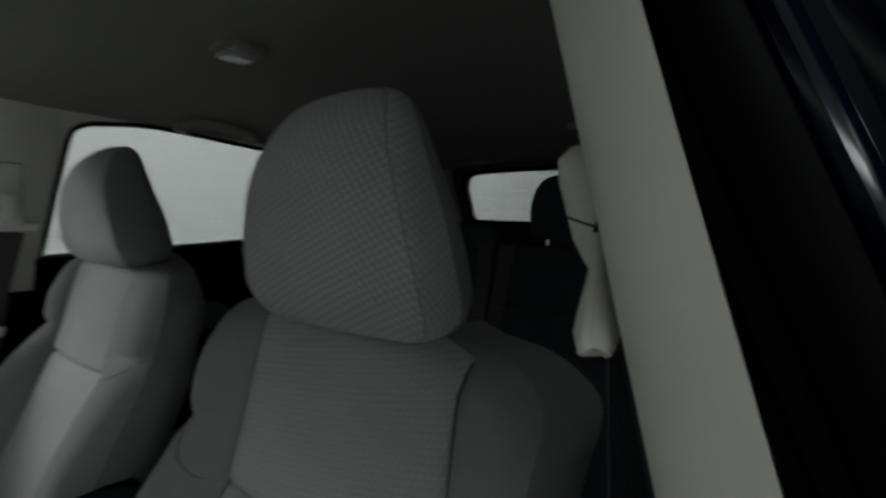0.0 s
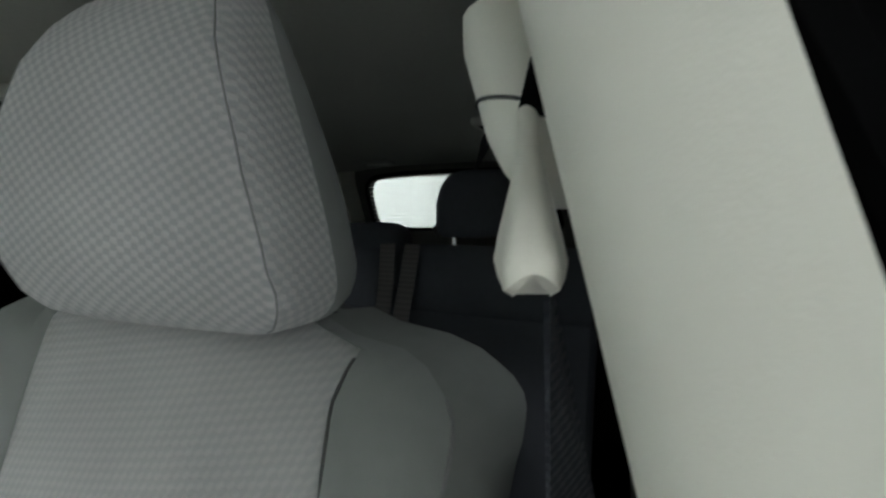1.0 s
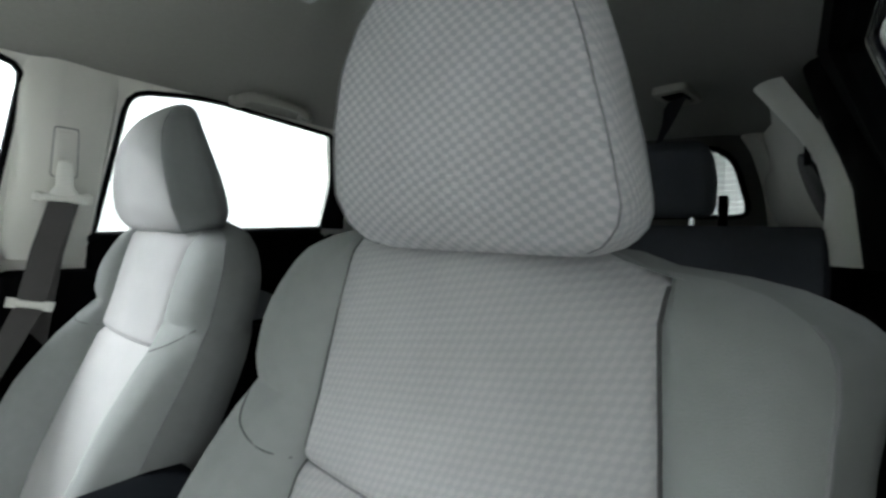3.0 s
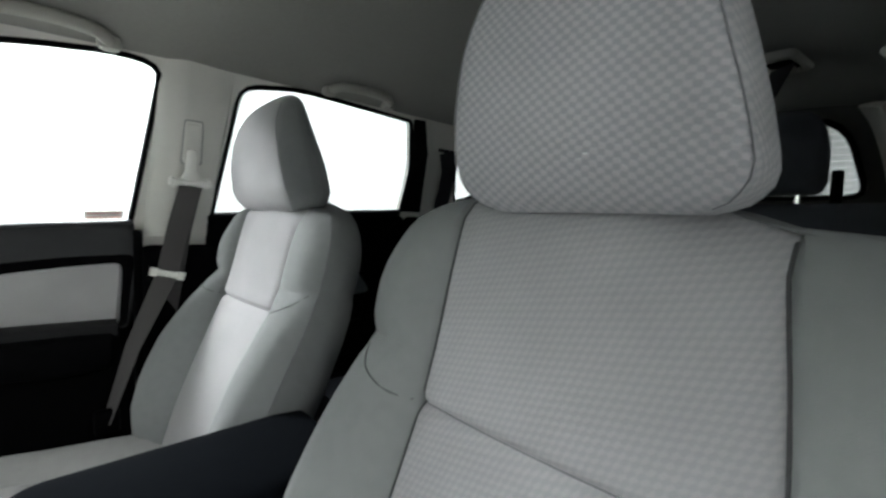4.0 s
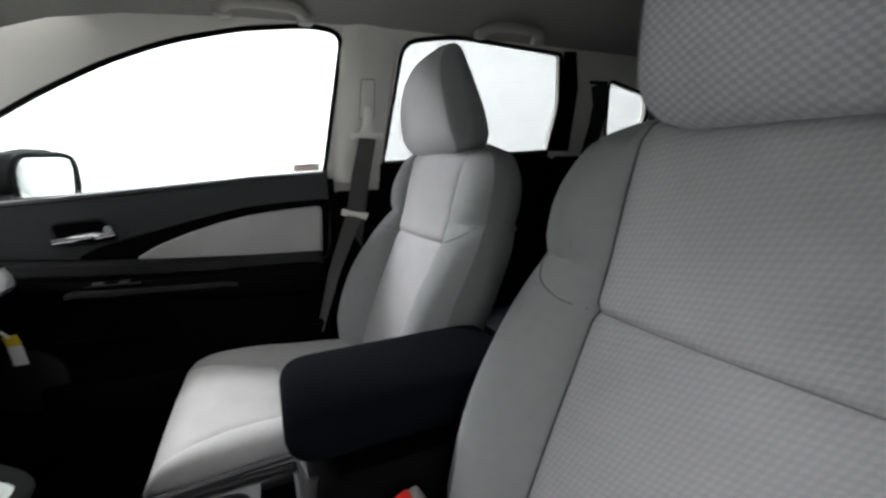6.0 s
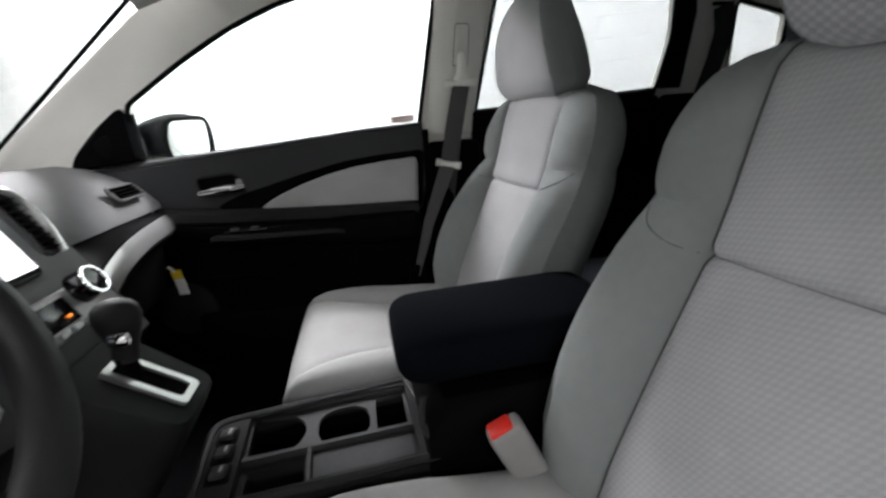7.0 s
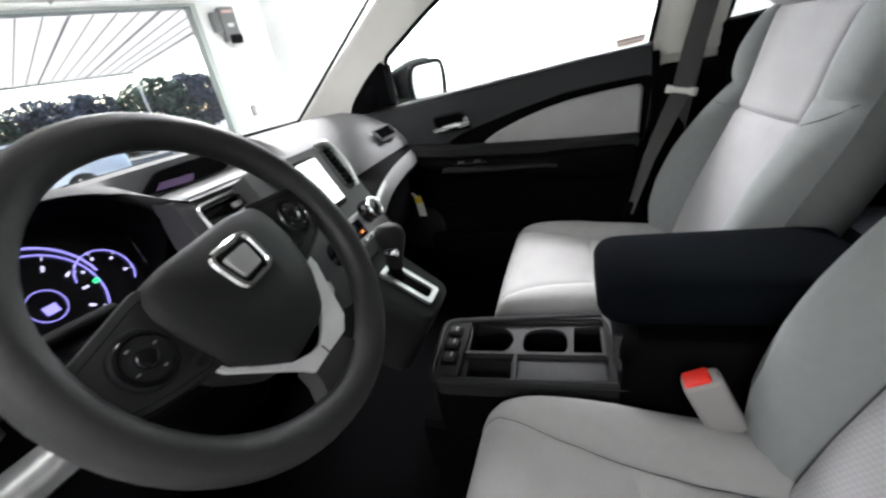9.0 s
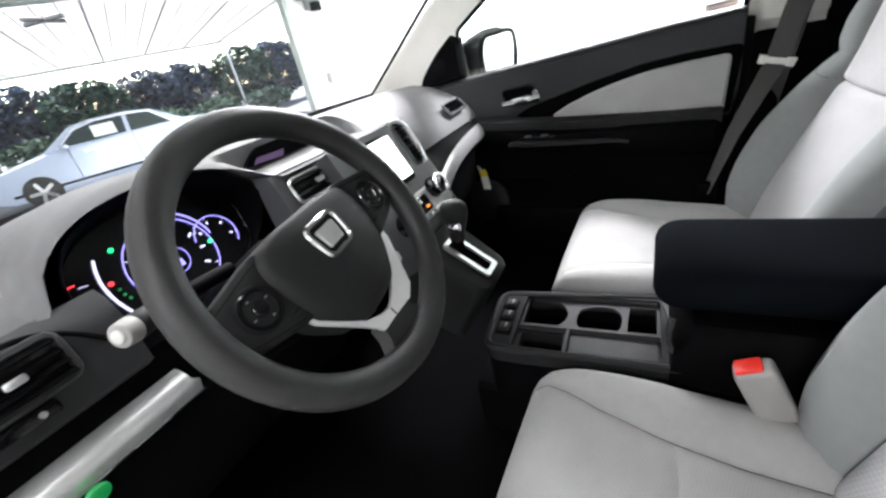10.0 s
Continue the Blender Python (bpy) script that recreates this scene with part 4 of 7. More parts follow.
# ---------------------------------------------------------------- rear bench
def rear_back(x0, x1, label):
    s = thing("rear_seat", ((x0 + x1) / 2, -0.95, 0.40), label, "car seat", "rear bench")
    w, c = (x1 - x0), (x0 + x1) / 2
    rings = []
    for z, y, d, k in ((0.62, -0.92, 0.10, 0.98), (0.72, -0.945, 0.13, 1), (0.85, -0.985, 0.14, 1), (0.95, -1.015, 0.14, 1), (1.03, -1.04, 0.13, 1), (1.045, -1.05, 0.125, 0.997), (1.06, -1.045, 0.13, 1), (1.12, -1.065, 0.12, 1), (1.18, -1.09, 0.10, 0.99), (1.205, -1.105, 0.075, 0.97), (1.215, -1.125, 0.03, 0.93)):
        h = w / 2 * k
        rings.append([Vector((c + a, y - b, z)) for a, b in ((-h, d * 0.8), (-h, 0.03), (-h + 0.012, 0.008), (-h + 0.05, 0), (0, -0.005), (h - 0.05, 0), (h - 0.012, 0.008), (h, 0.03), (h, d * 0.8), (h - 0.03, d), (-h + 0.03, d))])
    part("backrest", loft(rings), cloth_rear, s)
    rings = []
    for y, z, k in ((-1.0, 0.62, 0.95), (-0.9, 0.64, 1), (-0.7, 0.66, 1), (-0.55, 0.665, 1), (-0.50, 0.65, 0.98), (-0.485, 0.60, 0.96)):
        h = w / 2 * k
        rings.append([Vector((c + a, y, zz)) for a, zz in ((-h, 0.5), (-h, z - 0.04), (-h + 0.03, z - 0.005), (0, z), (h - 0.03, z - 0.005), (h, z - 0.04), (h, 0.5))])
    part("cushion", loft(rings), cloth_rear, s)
    part("cushion_base", rbox((c, -0.75, 0.46), (w * 0.94, 0.46, 0.1), 0.02), plastic_black, s)
    return s


def rear_headrest(s, c, w, z0, h, y):
    rings = []
    for t, k, f, b in ((0, 0.86, -0.01, 0.06), (0.04, 0.94, 0.0, 0.075), (0.15, 1.0, 0.008, 0.085), (0.5, 1.0, 0.012, 0.085), (0.75, 0.92, 0.004, 0.08), (0.9, 0.80, -0.008, 0.072), (0.97, 0.68, -0.02, 0.062), (1.0, 0.5, -0.03, 0.05)):
        W, z = w / 2 * k, z0 + h * t
        rings.append([Vector((c + a, y + q, z)) for a, q in ((-W * 0.82, f - 0.002), (-W * 0.4, f), (0, f + 0.002), (W * 0.4, f), (W * 0.82, f - 0.002), (W * 0.96, f - 0.015), (W, f - 0.03), (W * 0.96, -b + 0.015), (W * 0.8, -b), (-W * 0.8, -b), (-W * 0.96, -b + 0.015), (-W, f - 0.03), (-W * 0.96, f - 0.015))])
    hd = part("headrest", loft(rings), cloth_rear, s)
    for sx in (-w * 0.29, w * 0.29):
        part("post", cyl((c + sx, y - 0.035, z0 - 0.08), (c + sx, y - 0.035, z0 + 0.02), 0.006), chrome, hd)
    return hd


rl = rear_back(-0.63, -0.14, "dark grey cloth rear seat behind the driver")
rc = rear_back(-0.13, 0.13, "dark grey cloth middle rear seat")
rr = rear_back(0.14, 0.63, "dark grey cloth rear seat behind the passenger")
rear_headrest(rl, -0.325, 0.225, 1.235, 0.18, -1.105)
rear_headrest(rc, 0.0, 0.24, 1.19, 0.085, -1.105)
rear_headrest(rr, 0.37, 0.225, 1.235, 0.18, -1.105)


# ---------------------------------------------------------------- doors
def panel_place(x, s=1):
    return lambda y, z, w: Vector((s * (x - w), y, z))


def front_door():
    d = thing("door_1", (0.76, 0.4, 0.43), "black front door panel with a pale cloth insert", "car door", kind="structure")
    lower = [(-0.105, 0.36), (1.1, 0.36), (1.1, 0.95), (0.80, 0.945), (0.60, 0.925), (0.45, 0.905), (0.25, 0.872), (-0.07, 0.862)]
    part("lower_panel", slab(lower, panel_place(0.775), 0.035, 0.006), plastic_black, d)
    upper = [(-0.07, 0.862), (0.25, 0.872), (0.45, 0.905), (0.60, 0.925), (0.80, 0.945), (1.1, 0.95), (1.1, 1.03), (0.95, 1.035), (0.86, 1.049), (0.735, 1.061), (0.40, 1.087), (0.1, 1.112), (-0.085, 1.122), (-0.10, 1.0)]
    part("upper_panel", slab(round_poly(upper, 0.01, 2), panel_place(0.778), 0.036, 0.008), door_grey, d, "dark grey upper door panel")
    part("window_sill", tube([(0.755, -0.085, 1.124), (0.755, 0.1, 1.114), (0.755, 0.4, 1.089), (0.755, 0.735, 1.063), (0.757, 0.86, 1.051)], 0.012, 8), door_grey, d)
    band = [(-0.065, 0.866), (0.25, 0.876), (0.43, 0.905), (0.56, 0.925), (0.50, 0.955), (0.40, 0.98), (0.30, 1.005), (0.16, 1.035), (0.05, 1.045), (-0.085, 1.05)]
    part("dark_band", slab(round_poly(band, 0.02, 3), panel_place(0.745), 0.008, 0.004), plastic_black, d)
    fab = [(-0.05, 0.872), (0.12, 0.876), (0.26, 0.882), (0.36, 0.898), (0.435, 0.914), (0.38, 0.945), (0.30, 0.975), (0.22, 0.998), (0.14, 1.014), (0.04, 1.024), (-0.06, 1.03)]
    part("cloth_insert", slab(round_poly(fab, 0.02, 3), panel_place(0.74), 0.012, 0.008), cloth_door, d, "pale grey cloth insert")
    # armrest with pull recess and switches
    rings = []
    for y, x, zt, zb in ((-0.05, 0.70, 0.862, 0.79), (-0.03, 0.672, 0.868, 0.782), (0.05, 0.66, 0.870, 0.78), (0.20, 0.655, 0.872, 0.795), (0.24, 0.658, 0.868, 0.80), (0.40, 0.662, 0.876, 0.82), (0.55, 0.672, 0.885, 0.835), (0.66, 0.69, 0.90, 0.85), (0.74, 0.72, 0.915, 0.87)):
        rings.append([Vector((a, y, z)) for a, z in ((0.745, zt + 0.008), (x + 0.02, zt), (x + 0.006, zt - 0.006), (x, zt - 0.02), (x, zb + 0.02), (x + 0.008, zb + 0.005), (x + 0.03, zb), (0.745, zb - 0.02))])
    part("armrest", loft(rings), plastic_black, d, "soft black armrest")
    part("armrest_top", loft([[Vector((x, y, z)) for x, z in ((0.742, zt + 0.042), (0.705, zt + 0.044), (0.69, zt + 0.036), (0.688, zt + 0.012), (0.70, zt), (0.742, zt))] for y, zt in ((-0.045, 0.850), (0.03, 0.852), (0.15, 0.856), (0.26, 0.862), (0.40, 0.870), (0.54, 0.880), (0.64, 0.889), (0.70, 0.895))]), plastic_dark, d, "soft dark grey armrest cushion")
    part("pull_ledge", loft([[Vector((x, y, z)) for x, z in ((0.70, zt - 0.002), (0.664, zt), (0.652, zt - 0.004), (0.650, zt - 0.014), (0.70, zt - 0.016))] for y, zt in ((0.19, 0.842), (0.22, 0.848), (0.35, 0.851), (0.48, 0.855), (0.545, 0.860), (0.565, 0.856))]), plastic_dark, d, "grey pull ledge of the armrest")
    sw_ = part("switch_plate", rbox((0.676, 0.47, 0.864), (0.022, 0.12, 0.010), 0.004), gloss_black, d)
    for y in (0.445, 0.50):
        part("window_switch", rbox((0.672, y, 0.871), (0.012, 0.024, 0.007), 0.003), dash_grey, sw_)
    # inner handle
    cup = part("handle_recess", slab(round_poly([(0.458, 0.966), (0.582, 0.962), (0.598, 1.018), (0.486, 1.026)], 0.02, 4), panel_place(0.7435), 0.004), plastic_black, d)
    part("handle_surround", tube([Vector((0.738, y, z)) for y, z in round_poly([(0.458, 0.966), (0.582, 0.962), (0.598, 1.018), (0.486, 1.026)], 0.02, 4)], 0.0035, 6, True, up=(1, 0, 0)), plastic_dark, cup)
    part("door_handle", tube(smooth_path([(0.735, 0.468, 0.988), (0.722, 0.50, 0.985), (0.72, 0.55, 0.98), (0.73, 0.592, 0.975)], 4), [0.007] * 4 + [0.009] * 5 + [0.006] * 4, 8, flatten=1.3), chrome, cup, "chrome inner door handle")
    part("lock_knob", cyl((0.735, 0.478, 1.0), (0.725, 0.478, 1.0), 0.008, n=12), dull_metal, cup)
    # pockets
    part("pocket_lip", tube(smooth_path([(0.735, 0.66, 0.71), (0.715, 0.58, 0.715), (0.712, 0.40, 0.71), (0.735, 0.36, 0.725)], 4), 0.005, 6), plastic_black, d)
    part("bottle_pocket", rbox((0.715, 0.42, 0.53), (0.05, 0.5, 0.15), 0.02), plastic_black, d)
    part("speaker", cyl((0.745, 0.70, 0.62), (0.73, 0.70, 0.62), 0.085, n=24, bevel=0.004), plastic_dark, d)
    part("rear_edge", rbox((0.76, -0.092, 0.86), (0.05, 0.02, 0.5), 0.006), rubber, d)
    return d


front_door()
sail = thing("door_sail", (0.75, 0.78, 1.08), "black triangular panel with a small tweeter at the window's front corner", "door trim", kind="structure")
part("sail_panel", slab(round_poly([(0.72, 1.078), (0.90, 1.062), (0.885, 1.10), (0.80, 1.185), (0.722, 1.238)], [0.01, 0.02, 0.03, 0.05, 0.03], 4), panel_place(0.772), 0.045, 0.012), plastic_black, sail)
part("tweeter", cyl((0.728, 0.79, 1.12), (0.722, 0.785, 1.12), 0.032, n=24, bevel=0.004), plastic_black, sail)

for sgn, nm, lab in ((1, "door_2", "black rear passenger-side door panel"), (-1, "door_3", "black rear driver-side door panel with a pale insert")):
    d = thing(nm, (sgn * 0.76, -0.6, 0.43), lab, "car door", kind="structure")
    pl = panel_place(0.775, sgn)
    part("door_panel", slab(round_poly([(-0.25, 0.43), (-0.25, 1.142), (-0.90, 1.178), (-1.0, 1.1), (-0.98, 0.8), (-0.86, 0.43)], 0.02, 2), pl, 0.035, 0.008), plastic_black, d)
    part("cloth_insert", slab(round_poly([(-0.32, 0.88), (-0.32, 1.02), (-0.5, 1.03), (-0.72, 0.97), (-0.78, 0.89)], 0.04, 4), panel_place(0.74, sgn), 0.01, 0.006), cloth_plain, d)
    part("armrest", rbox((sgn * 0.715, -0.52, 0.84), (0.06, 0.42, 0.07), 0.02), plastic_black, d)
    part("window_sill", tube([(sgn * 0.752, -0.25, 1.145), (sgn * 0.745, -0.90, 1.18)], 0.011, 8), rubber, d)
    part("pocket", rbox((sgn * 0.725, -0.5, 0.55), (0.04, 0.4, 0.14), 0.015), plastic_black, d)

# B-pillar trims with their belt height adjusters
def pillar(sgn, y0, y1, deep):
    """Cream trim between the doors."""
    p = thing("trim_pillar_middle", (sgn * 0.74, (y0 + y1) / 2, 1.03), "cream moulded pillar trim with a belt height adjuster", "pillar trim", kind="structure")
    rings = []
    for z in [(1.095 if sgn > 0 else 1.05) + (0.0363 if sgn > 0 else 0.04) * i for i in range(13)]:
        lean = (-0.16 * max(0, z - 1.12)) if sgn > 0 else 0.0
        xo = SX(z) + 0.008 if sgn > 0 else 0.709 - 0.31 * (z - 1.24)
        a, b = y0 + lean * 0.35, y1 + lean * 0.5
        k = deep * (1.0 if z < 1.42 else max(0.25, 1 - (z - 1.42) / 0.13)) * (1 + (1.1 * max(0, 1.40 - z) if sgn < 0 else 0))
        if sgn > 0:
            rings.append([Vector((xo - q, y, z)) for q, y in ((0, a), (k * 0.3, a - 0.003), (k * 0.62, a - 0.016), (k * 0.88, a - 0.036), (k, a - 0.052), (k * 0.98, a - 0.062), (k * 0.62, b + 0.05), (k * 0.45, b + 0.012), (0, b))])
            continue
        g = min(1.0, max(0.0, (z - 1.27) / 0.08))
        rings.append([Vector((sgn * (xo - q), y, z)) for q, y in ((0, a), (k * 0.35, a - 0.004), (k * 0.72, a - 0.010), (k * 0.93, a - 0.018), (k, a - 0.029), (k * (0.55 + 0.45 * g), a - 0.038 - 0.06 * g), (k * (0.3 + 0.6 * g), a - 0.048 - 0.078 * g), (k * (0.1 + 0.45 * g), b + 0.06 - 0.056 * g), (0, b + 0.02 - 0.02 * g))])
    part("pillar_cover", loft(rings), trim_light, p)
    part("pillar_lower", rbox((sgn * 0.755, (y0 + y1) / 2, 0.74), (0.055, abs(y0 - y1) + 0.02, 0.66), 0.02), plastic_black, p, "black lower pillar cover")
    return p


pillar(-1, -0.188, -0.33, 0.043)
pillar(1, -0.105, -0.262, 0.050)


def belt(sgn, xa, ya, za, tongue, foot, across, label):
    """Front seat belt: adjuster, T-shaped guide on the pillar, strap, tongue and lower anchor."""
    b = thing("seat_belt", (sgn * 0.70, ya + 0.1, 0.48), label, "seat belt", "front seat belts")
    lean = 0.31 if sgn < 0 else 0.42

    def at(y, z, w=0.0):
        """On the pillar's face, w metres proud of it."""
        return Vector((sgn * (xa - lean * (z - za) - w), y, z))

    if sgn < 0:
        rings = []
        for z, k in ((za - 0.026, 0.25), (za - 0.022, 0.62), (za - 0.012, 0.85), (za + 0.002, 1.0), (za + 0.04, 1.0), (za + 0.054, 0.86), (za + 0.062, 0.45)):
            rings.append([at(ya - 0.020 + 0.028 * k * math.cos(t), z, 0.008 + 0.022 * k * math.sin(t)) for t in [2 * math.pi * i / 20 for i in range(20)]])
        body = part("adjuster_cover", loft(rings), trim_light, b, "rounded cream adjuster cover")
        part("cover_joint", tube([at(ya - 0.020 + 0.0285 * math.cos(t), za + 0.012 + 0.006 * math.sin(t), 0.008 + 0.0224 * math.sin(t)) for t in [math.pi * (-0.05 + 1.1 * i / 14) for i in range(15)]], 0.0008, 5), seam_dark, body)
        part("cover_slot", rbox(Vector((-0.6450, -0.2500, za + 0.016)), (0.0145, 0.010, 0.022), 0.002, Matrix.Rotation(radians(-12), 4, "Y")), rubber, body)
    else:
        for w, nm, m_, z0, z1, h in ((0.0015, "adjuster_plate", trim_light, za + 0.0, za + 0.10, 0.022), (0.003, "adjuster_slot", trim_light, za + 0.005, za + 0.092, 0.017)):
            part(nm, slab(round_poly([(ya - h, z0), (ya + h, z0), (ya + h - 0.003, z1), (ya - h + 0.003, z1)], 0.006, 3), lambda u, v, q: at(u, v, w + q), 0.003, 0.0015), m_, b)
        part("plate_joint", tube([at(p[0], p[1], 0.0035) for p in round_poly([(ya - 0.022, za), (ya + 0.022, za), (ya + 0.019, za + 0.10), (ya - 0.019, za + 0.10)], 0.006, 3)], 0.0011, 4, True), seam_dark, b)
    zb = za - 0.048
    if sgn < 0:
        # seen from its end: a slim bell with three soft ribs
        rings = []
        for t, wx, wy in ((0.0, 0.003, 0.004), (0.05, 0.0042, 0.006), (0.3, 0.0048, 0.008), (0.5, 0.0072, 0.012), (0.75, 0.0108, 0.018), (0.9, 0.0122, 0.021), (0.97, 0.011, 0.020), (1.0, 0.007, 0.014)):
            c = Vector((-0.639 - 0.008 * t, -0.249 + 0.024 * t, za + 0.010 - 0.064 * t))
            rings.append([c + Vector((0.92 * wx * math.cos(a), wy * 0.75 * math.sin(a), 0.003 * t * t * math.cos(3 * a + 0.5))) * (1 + 0.10 * t * t * math.cos(5 * a)) for a in [2 * math.pi * i / 36 for i in range(36)]])
        arm = part("guide_stem", loft(rings), trim_light, b, "cream belt guide")
    else:
        rings = []
        for t, wy, wx in ((0.0, 0.006, 0.005), (0.06, 0.012, 0.009), (0.4, 0.0145, 0.012), (0.7, 0.0145, 0.012), (0.85, 0.022, 0.012), (1.0, 0.028, 0.008)):
            rings.append([at(ya + wy * math.cos(a), za + 0.034 - t * 0.078, 0.013 + 0.010 * t + wx * math.sin(a)) for a in [2 * math.pi * i / 16 for i in range(16)]])
        arm = part("guide_stem", loft(rings), guide_cream_lit, b, "cream belt guide")
        bar = smooth_path([at(ya - 0.041, zb - 0.004, 0.020), at(ya - 0.03, zb + 0.002, 0.023), at(ya, zb + 0.002, 0.024), at(ya + 0.03, zb + 0.002, 0.023), at(ya + 0.041, zb - 0.004, 0.020)], 4)
        rr = [0.0095 + 0.003 * abs(2 * i / (len(bar) - 1) - 1) ** 3 for i in range(len(bar))]
        rr[0] = rr[-1] = 0.006
        part("guide_bar", tube(bar, rr, 10), guide_cream_lit, arm)
        for u in (-0.040, 0.040):
            p0 = at(ya + u, zb + 0.004, 0.020)
            part("guide_lobe", tube([p0 + Vector((0, 0, 0.010)), p0 + Vector((0, 0, 0.004)), p0 + Vector((0, 0, -0.010)), p0 + Vector((0, 0, -0.015))], [0.004, 0.010, 0.010, 0.005], 10, up=(0, 1, 0)), guide_cream_lit, arm)
    top, t, f = at(ya, zb - 0.006, 0.018), Vector(tongue), Vector(foot)
    web = belt_web if sgn > 0 else belt_navy
    part("strap", ribbon([top, top.lerp(t, 0.5) + Vector((0, 0.003, 0)), t, t.lerp(f, 0.5) + Vector((0, 0.010, 0)), f], 0.047 if sgn > 0 else 0.036, 0.0022, [across, across, across, (0.8, 0.5, 0.1), (0.9, 0.2, 0)] if sgn > 0 else [(-0.14, 0.99, 0), (0.6, 0.75, 0), (0.9, 0.4, 0), (0.9, 0.3, 0), (0.9, 0.3, 0)]), web, b, "dark grey belt webbing" if sgn > 0 else "navy belt webbing")
    if sgn > 0:
        part("retracting_strap", ribbon([top + Vector((sgn * 0.004, -0.004, 0)), top.lerp(t, 0.5) + Vector((sgn * 0.012, -0.006, 0)), (sgn * 0.735, t.y - 0.01, 0.90), (sgn * 0.74, t.y - 0.03, 0.60)], 0.046, 0.0022, across), web, b)
    d = (t - top).normalized()
    w = (Vector(across) - d * Vector(across).dot(d)).normalized()
    n = d.cross(w)
    R = Matrix((w, -d, n)).transposed().to_4x4()
    tg = part("tongue", rbox(t, (0.064, 0.015, 0.016), 0.006, R), guide_cream_lit if sgn > 0 else plastic_black, b, "belt tongue")
    for u in (-0.029, 0.029):
        part("tongue_end", tube([t + w * u - d * 0.010, t + w * u + d * 0.010], [0.010, 0.009], 10), guide_cream_lit if sgn > 0 else plastic_black, tg)
    part("tongue_blade", slab(round_poly([(-0.015, 0), (-0.013, 0.042), (0.013, 0.042), (0.017, 0)], 0.005, 3), lambda u, v, q: t + w * u + d * (v + 0.004) + n * (q + 0.004), 0.003), lens_grey, tg)
    part("lower_anchor", rbox(f, (0.03, 0.05, 0.06), 0.01), plastic_black, b)
    return b


belt(1, 0.664, -0.196, 1.280, (0.655, -0.142, 1.005), (0.672, -0.02, 0.66), (0.35, 1, 0.2), "grey passenger seat belt hanging from a cream guide")
belt(-1, 0.648, -0.255, 1.272, (-0.670, -0.352, 0.93), (-0.695, -0.38, 0.62), (-0.14, 0.99, 0), "navy driver's seat belt hanging from a cream guide")

# strap of the outer rear belt beside the quarter window
rs = thing("shoulder_belt", (0.69, -1.06, 1.10), "black rear belt strap on the cream side trim", "seat belt")
part("strap", ribbon([(SX(1.415) - 0.016, -1.035, 1.415), (SX(1.39) - 0.018, -1.048, 1.39), (SX(1.35) - 0.02, -1.068, 1.35), (SX(1.27) - 0.022, -1.078, 1.27), (SX(1.12) - 0.03, -1.075, 1.12)], 0.062, 0.003, (0, 1, 0.35)), belt_black, rs)
part("strap_slot", rbox((SX(1.42) - 0.008, -1.035, 1.42), (0.012, 0.07, 0.012), 0.004), rubber, rs)

# rear centre belt from the roof, and its outlet
rb = thing("centre_seat_belt", (-0.31, -1.2, 1.50), "black strap from a grey roof outlet to the rear seat", "seat belt")
OUTLET = Matrix.Translation((-0.325, -1.26, 1.556)) @ Matrix.Rotation(radians(-8), 4, "Z")
out_ = part("outlet", loft([[OUTLET @ Vector((x * k, y * k, z)) for x, y in round_poly([(-0.042, -0.075), (0.042, -0.075), (0.042, 0.075), (-0.042, 0.075)], 0.02, 3)] for z, k in ((0.018, 1.0), (0.0, 1.0), (-0.006, 0.93), (-0.006, 0.66), (0.006, 0.62))]), handle_grey, rb, "grey moulded outlet")
part("outlet_mouth", rbox(OUTLET @ Vector((0, 0.012, -0.004)), (0.05, 0.075, 0.008), 0.003, OUTLET.to_3x3().to_4x4()), rubber, out_)
part("outlet_tongue", rbox(OUTLET @ Vector((0.004, -0.018, -0.010)), (0.05, 0.04, 0.012), 0.004, OUTLET.to_3x3().to_4x4()), handle_grey, out_)
part("strap", ribbon([(-0.330, -1.235, 1.543), (-0.327, -1.205, 1.515), (-0.320, -1.185, 1.47), (-0.310, -1.165, 1.43), (-0.285, -1.155, 1.36), (-0.20, -1.14, 1.245)], [0.05, 0.05, 0.03, 0.016, 0.03, 0.046], 0.002, (1, -0.5, 0)), belt_black, rb)
part("latch", rbox((-0.45, -1.14, 1.245), (0.018, 0.03, 0.075), 0.004), rubber, rb, "black belt latch standing on the seat top")
part("lower_strap", ribbon([(-0.17, -1.07, 1.215), (-0.165, -1.045, 1.1), (-0.16, -0.99, 0.9), (-0.16, -0.94, 0.72)], 0.046, 0.002, (1, 0, 0)), belt_web, rb)
part("lower_strap", ribbon([(-0.095, -1.07, 1.215), (-0.105, -1.045, 1.1), (-0.115, -0.99, 0.9), (-0.12, -0.94, 0.72)], 0.046, 0.002, (1, 0, 0)), belt_web, rb)

# grab handles
def grab(x, y0, y1, z, label, mat=handle_grey):
    g = thing("grab_handle", (x, (y0 + y1) / 2, z), label, "grab handle", "grab handles")
    s = -1 if x > 0 else 1
    pts = smooth_path([(x, y0, z), (x + s * 0.022, y0 - 0.006, z + 0.0), (x + s * 0.04, y0 - 0.03, z + 0.006), (x + s * 0.046, (y0 + y1) / 2, z + 0.009), (x + s * 0.04, y1 + 0.03, z + 0.006), (x + s * 0.022, y1 + 0.006, z + 0.0), (x, y1, z)], 4)
    part("grip", tube(pts, 0.0135, 10), mat, g)
    for y in (y0, y1):
        part("foot", rbox((x + s * 0.004, y, z - 0.004), (0.034, 0.042, 0.032), 0.012), mat, g)
    return g


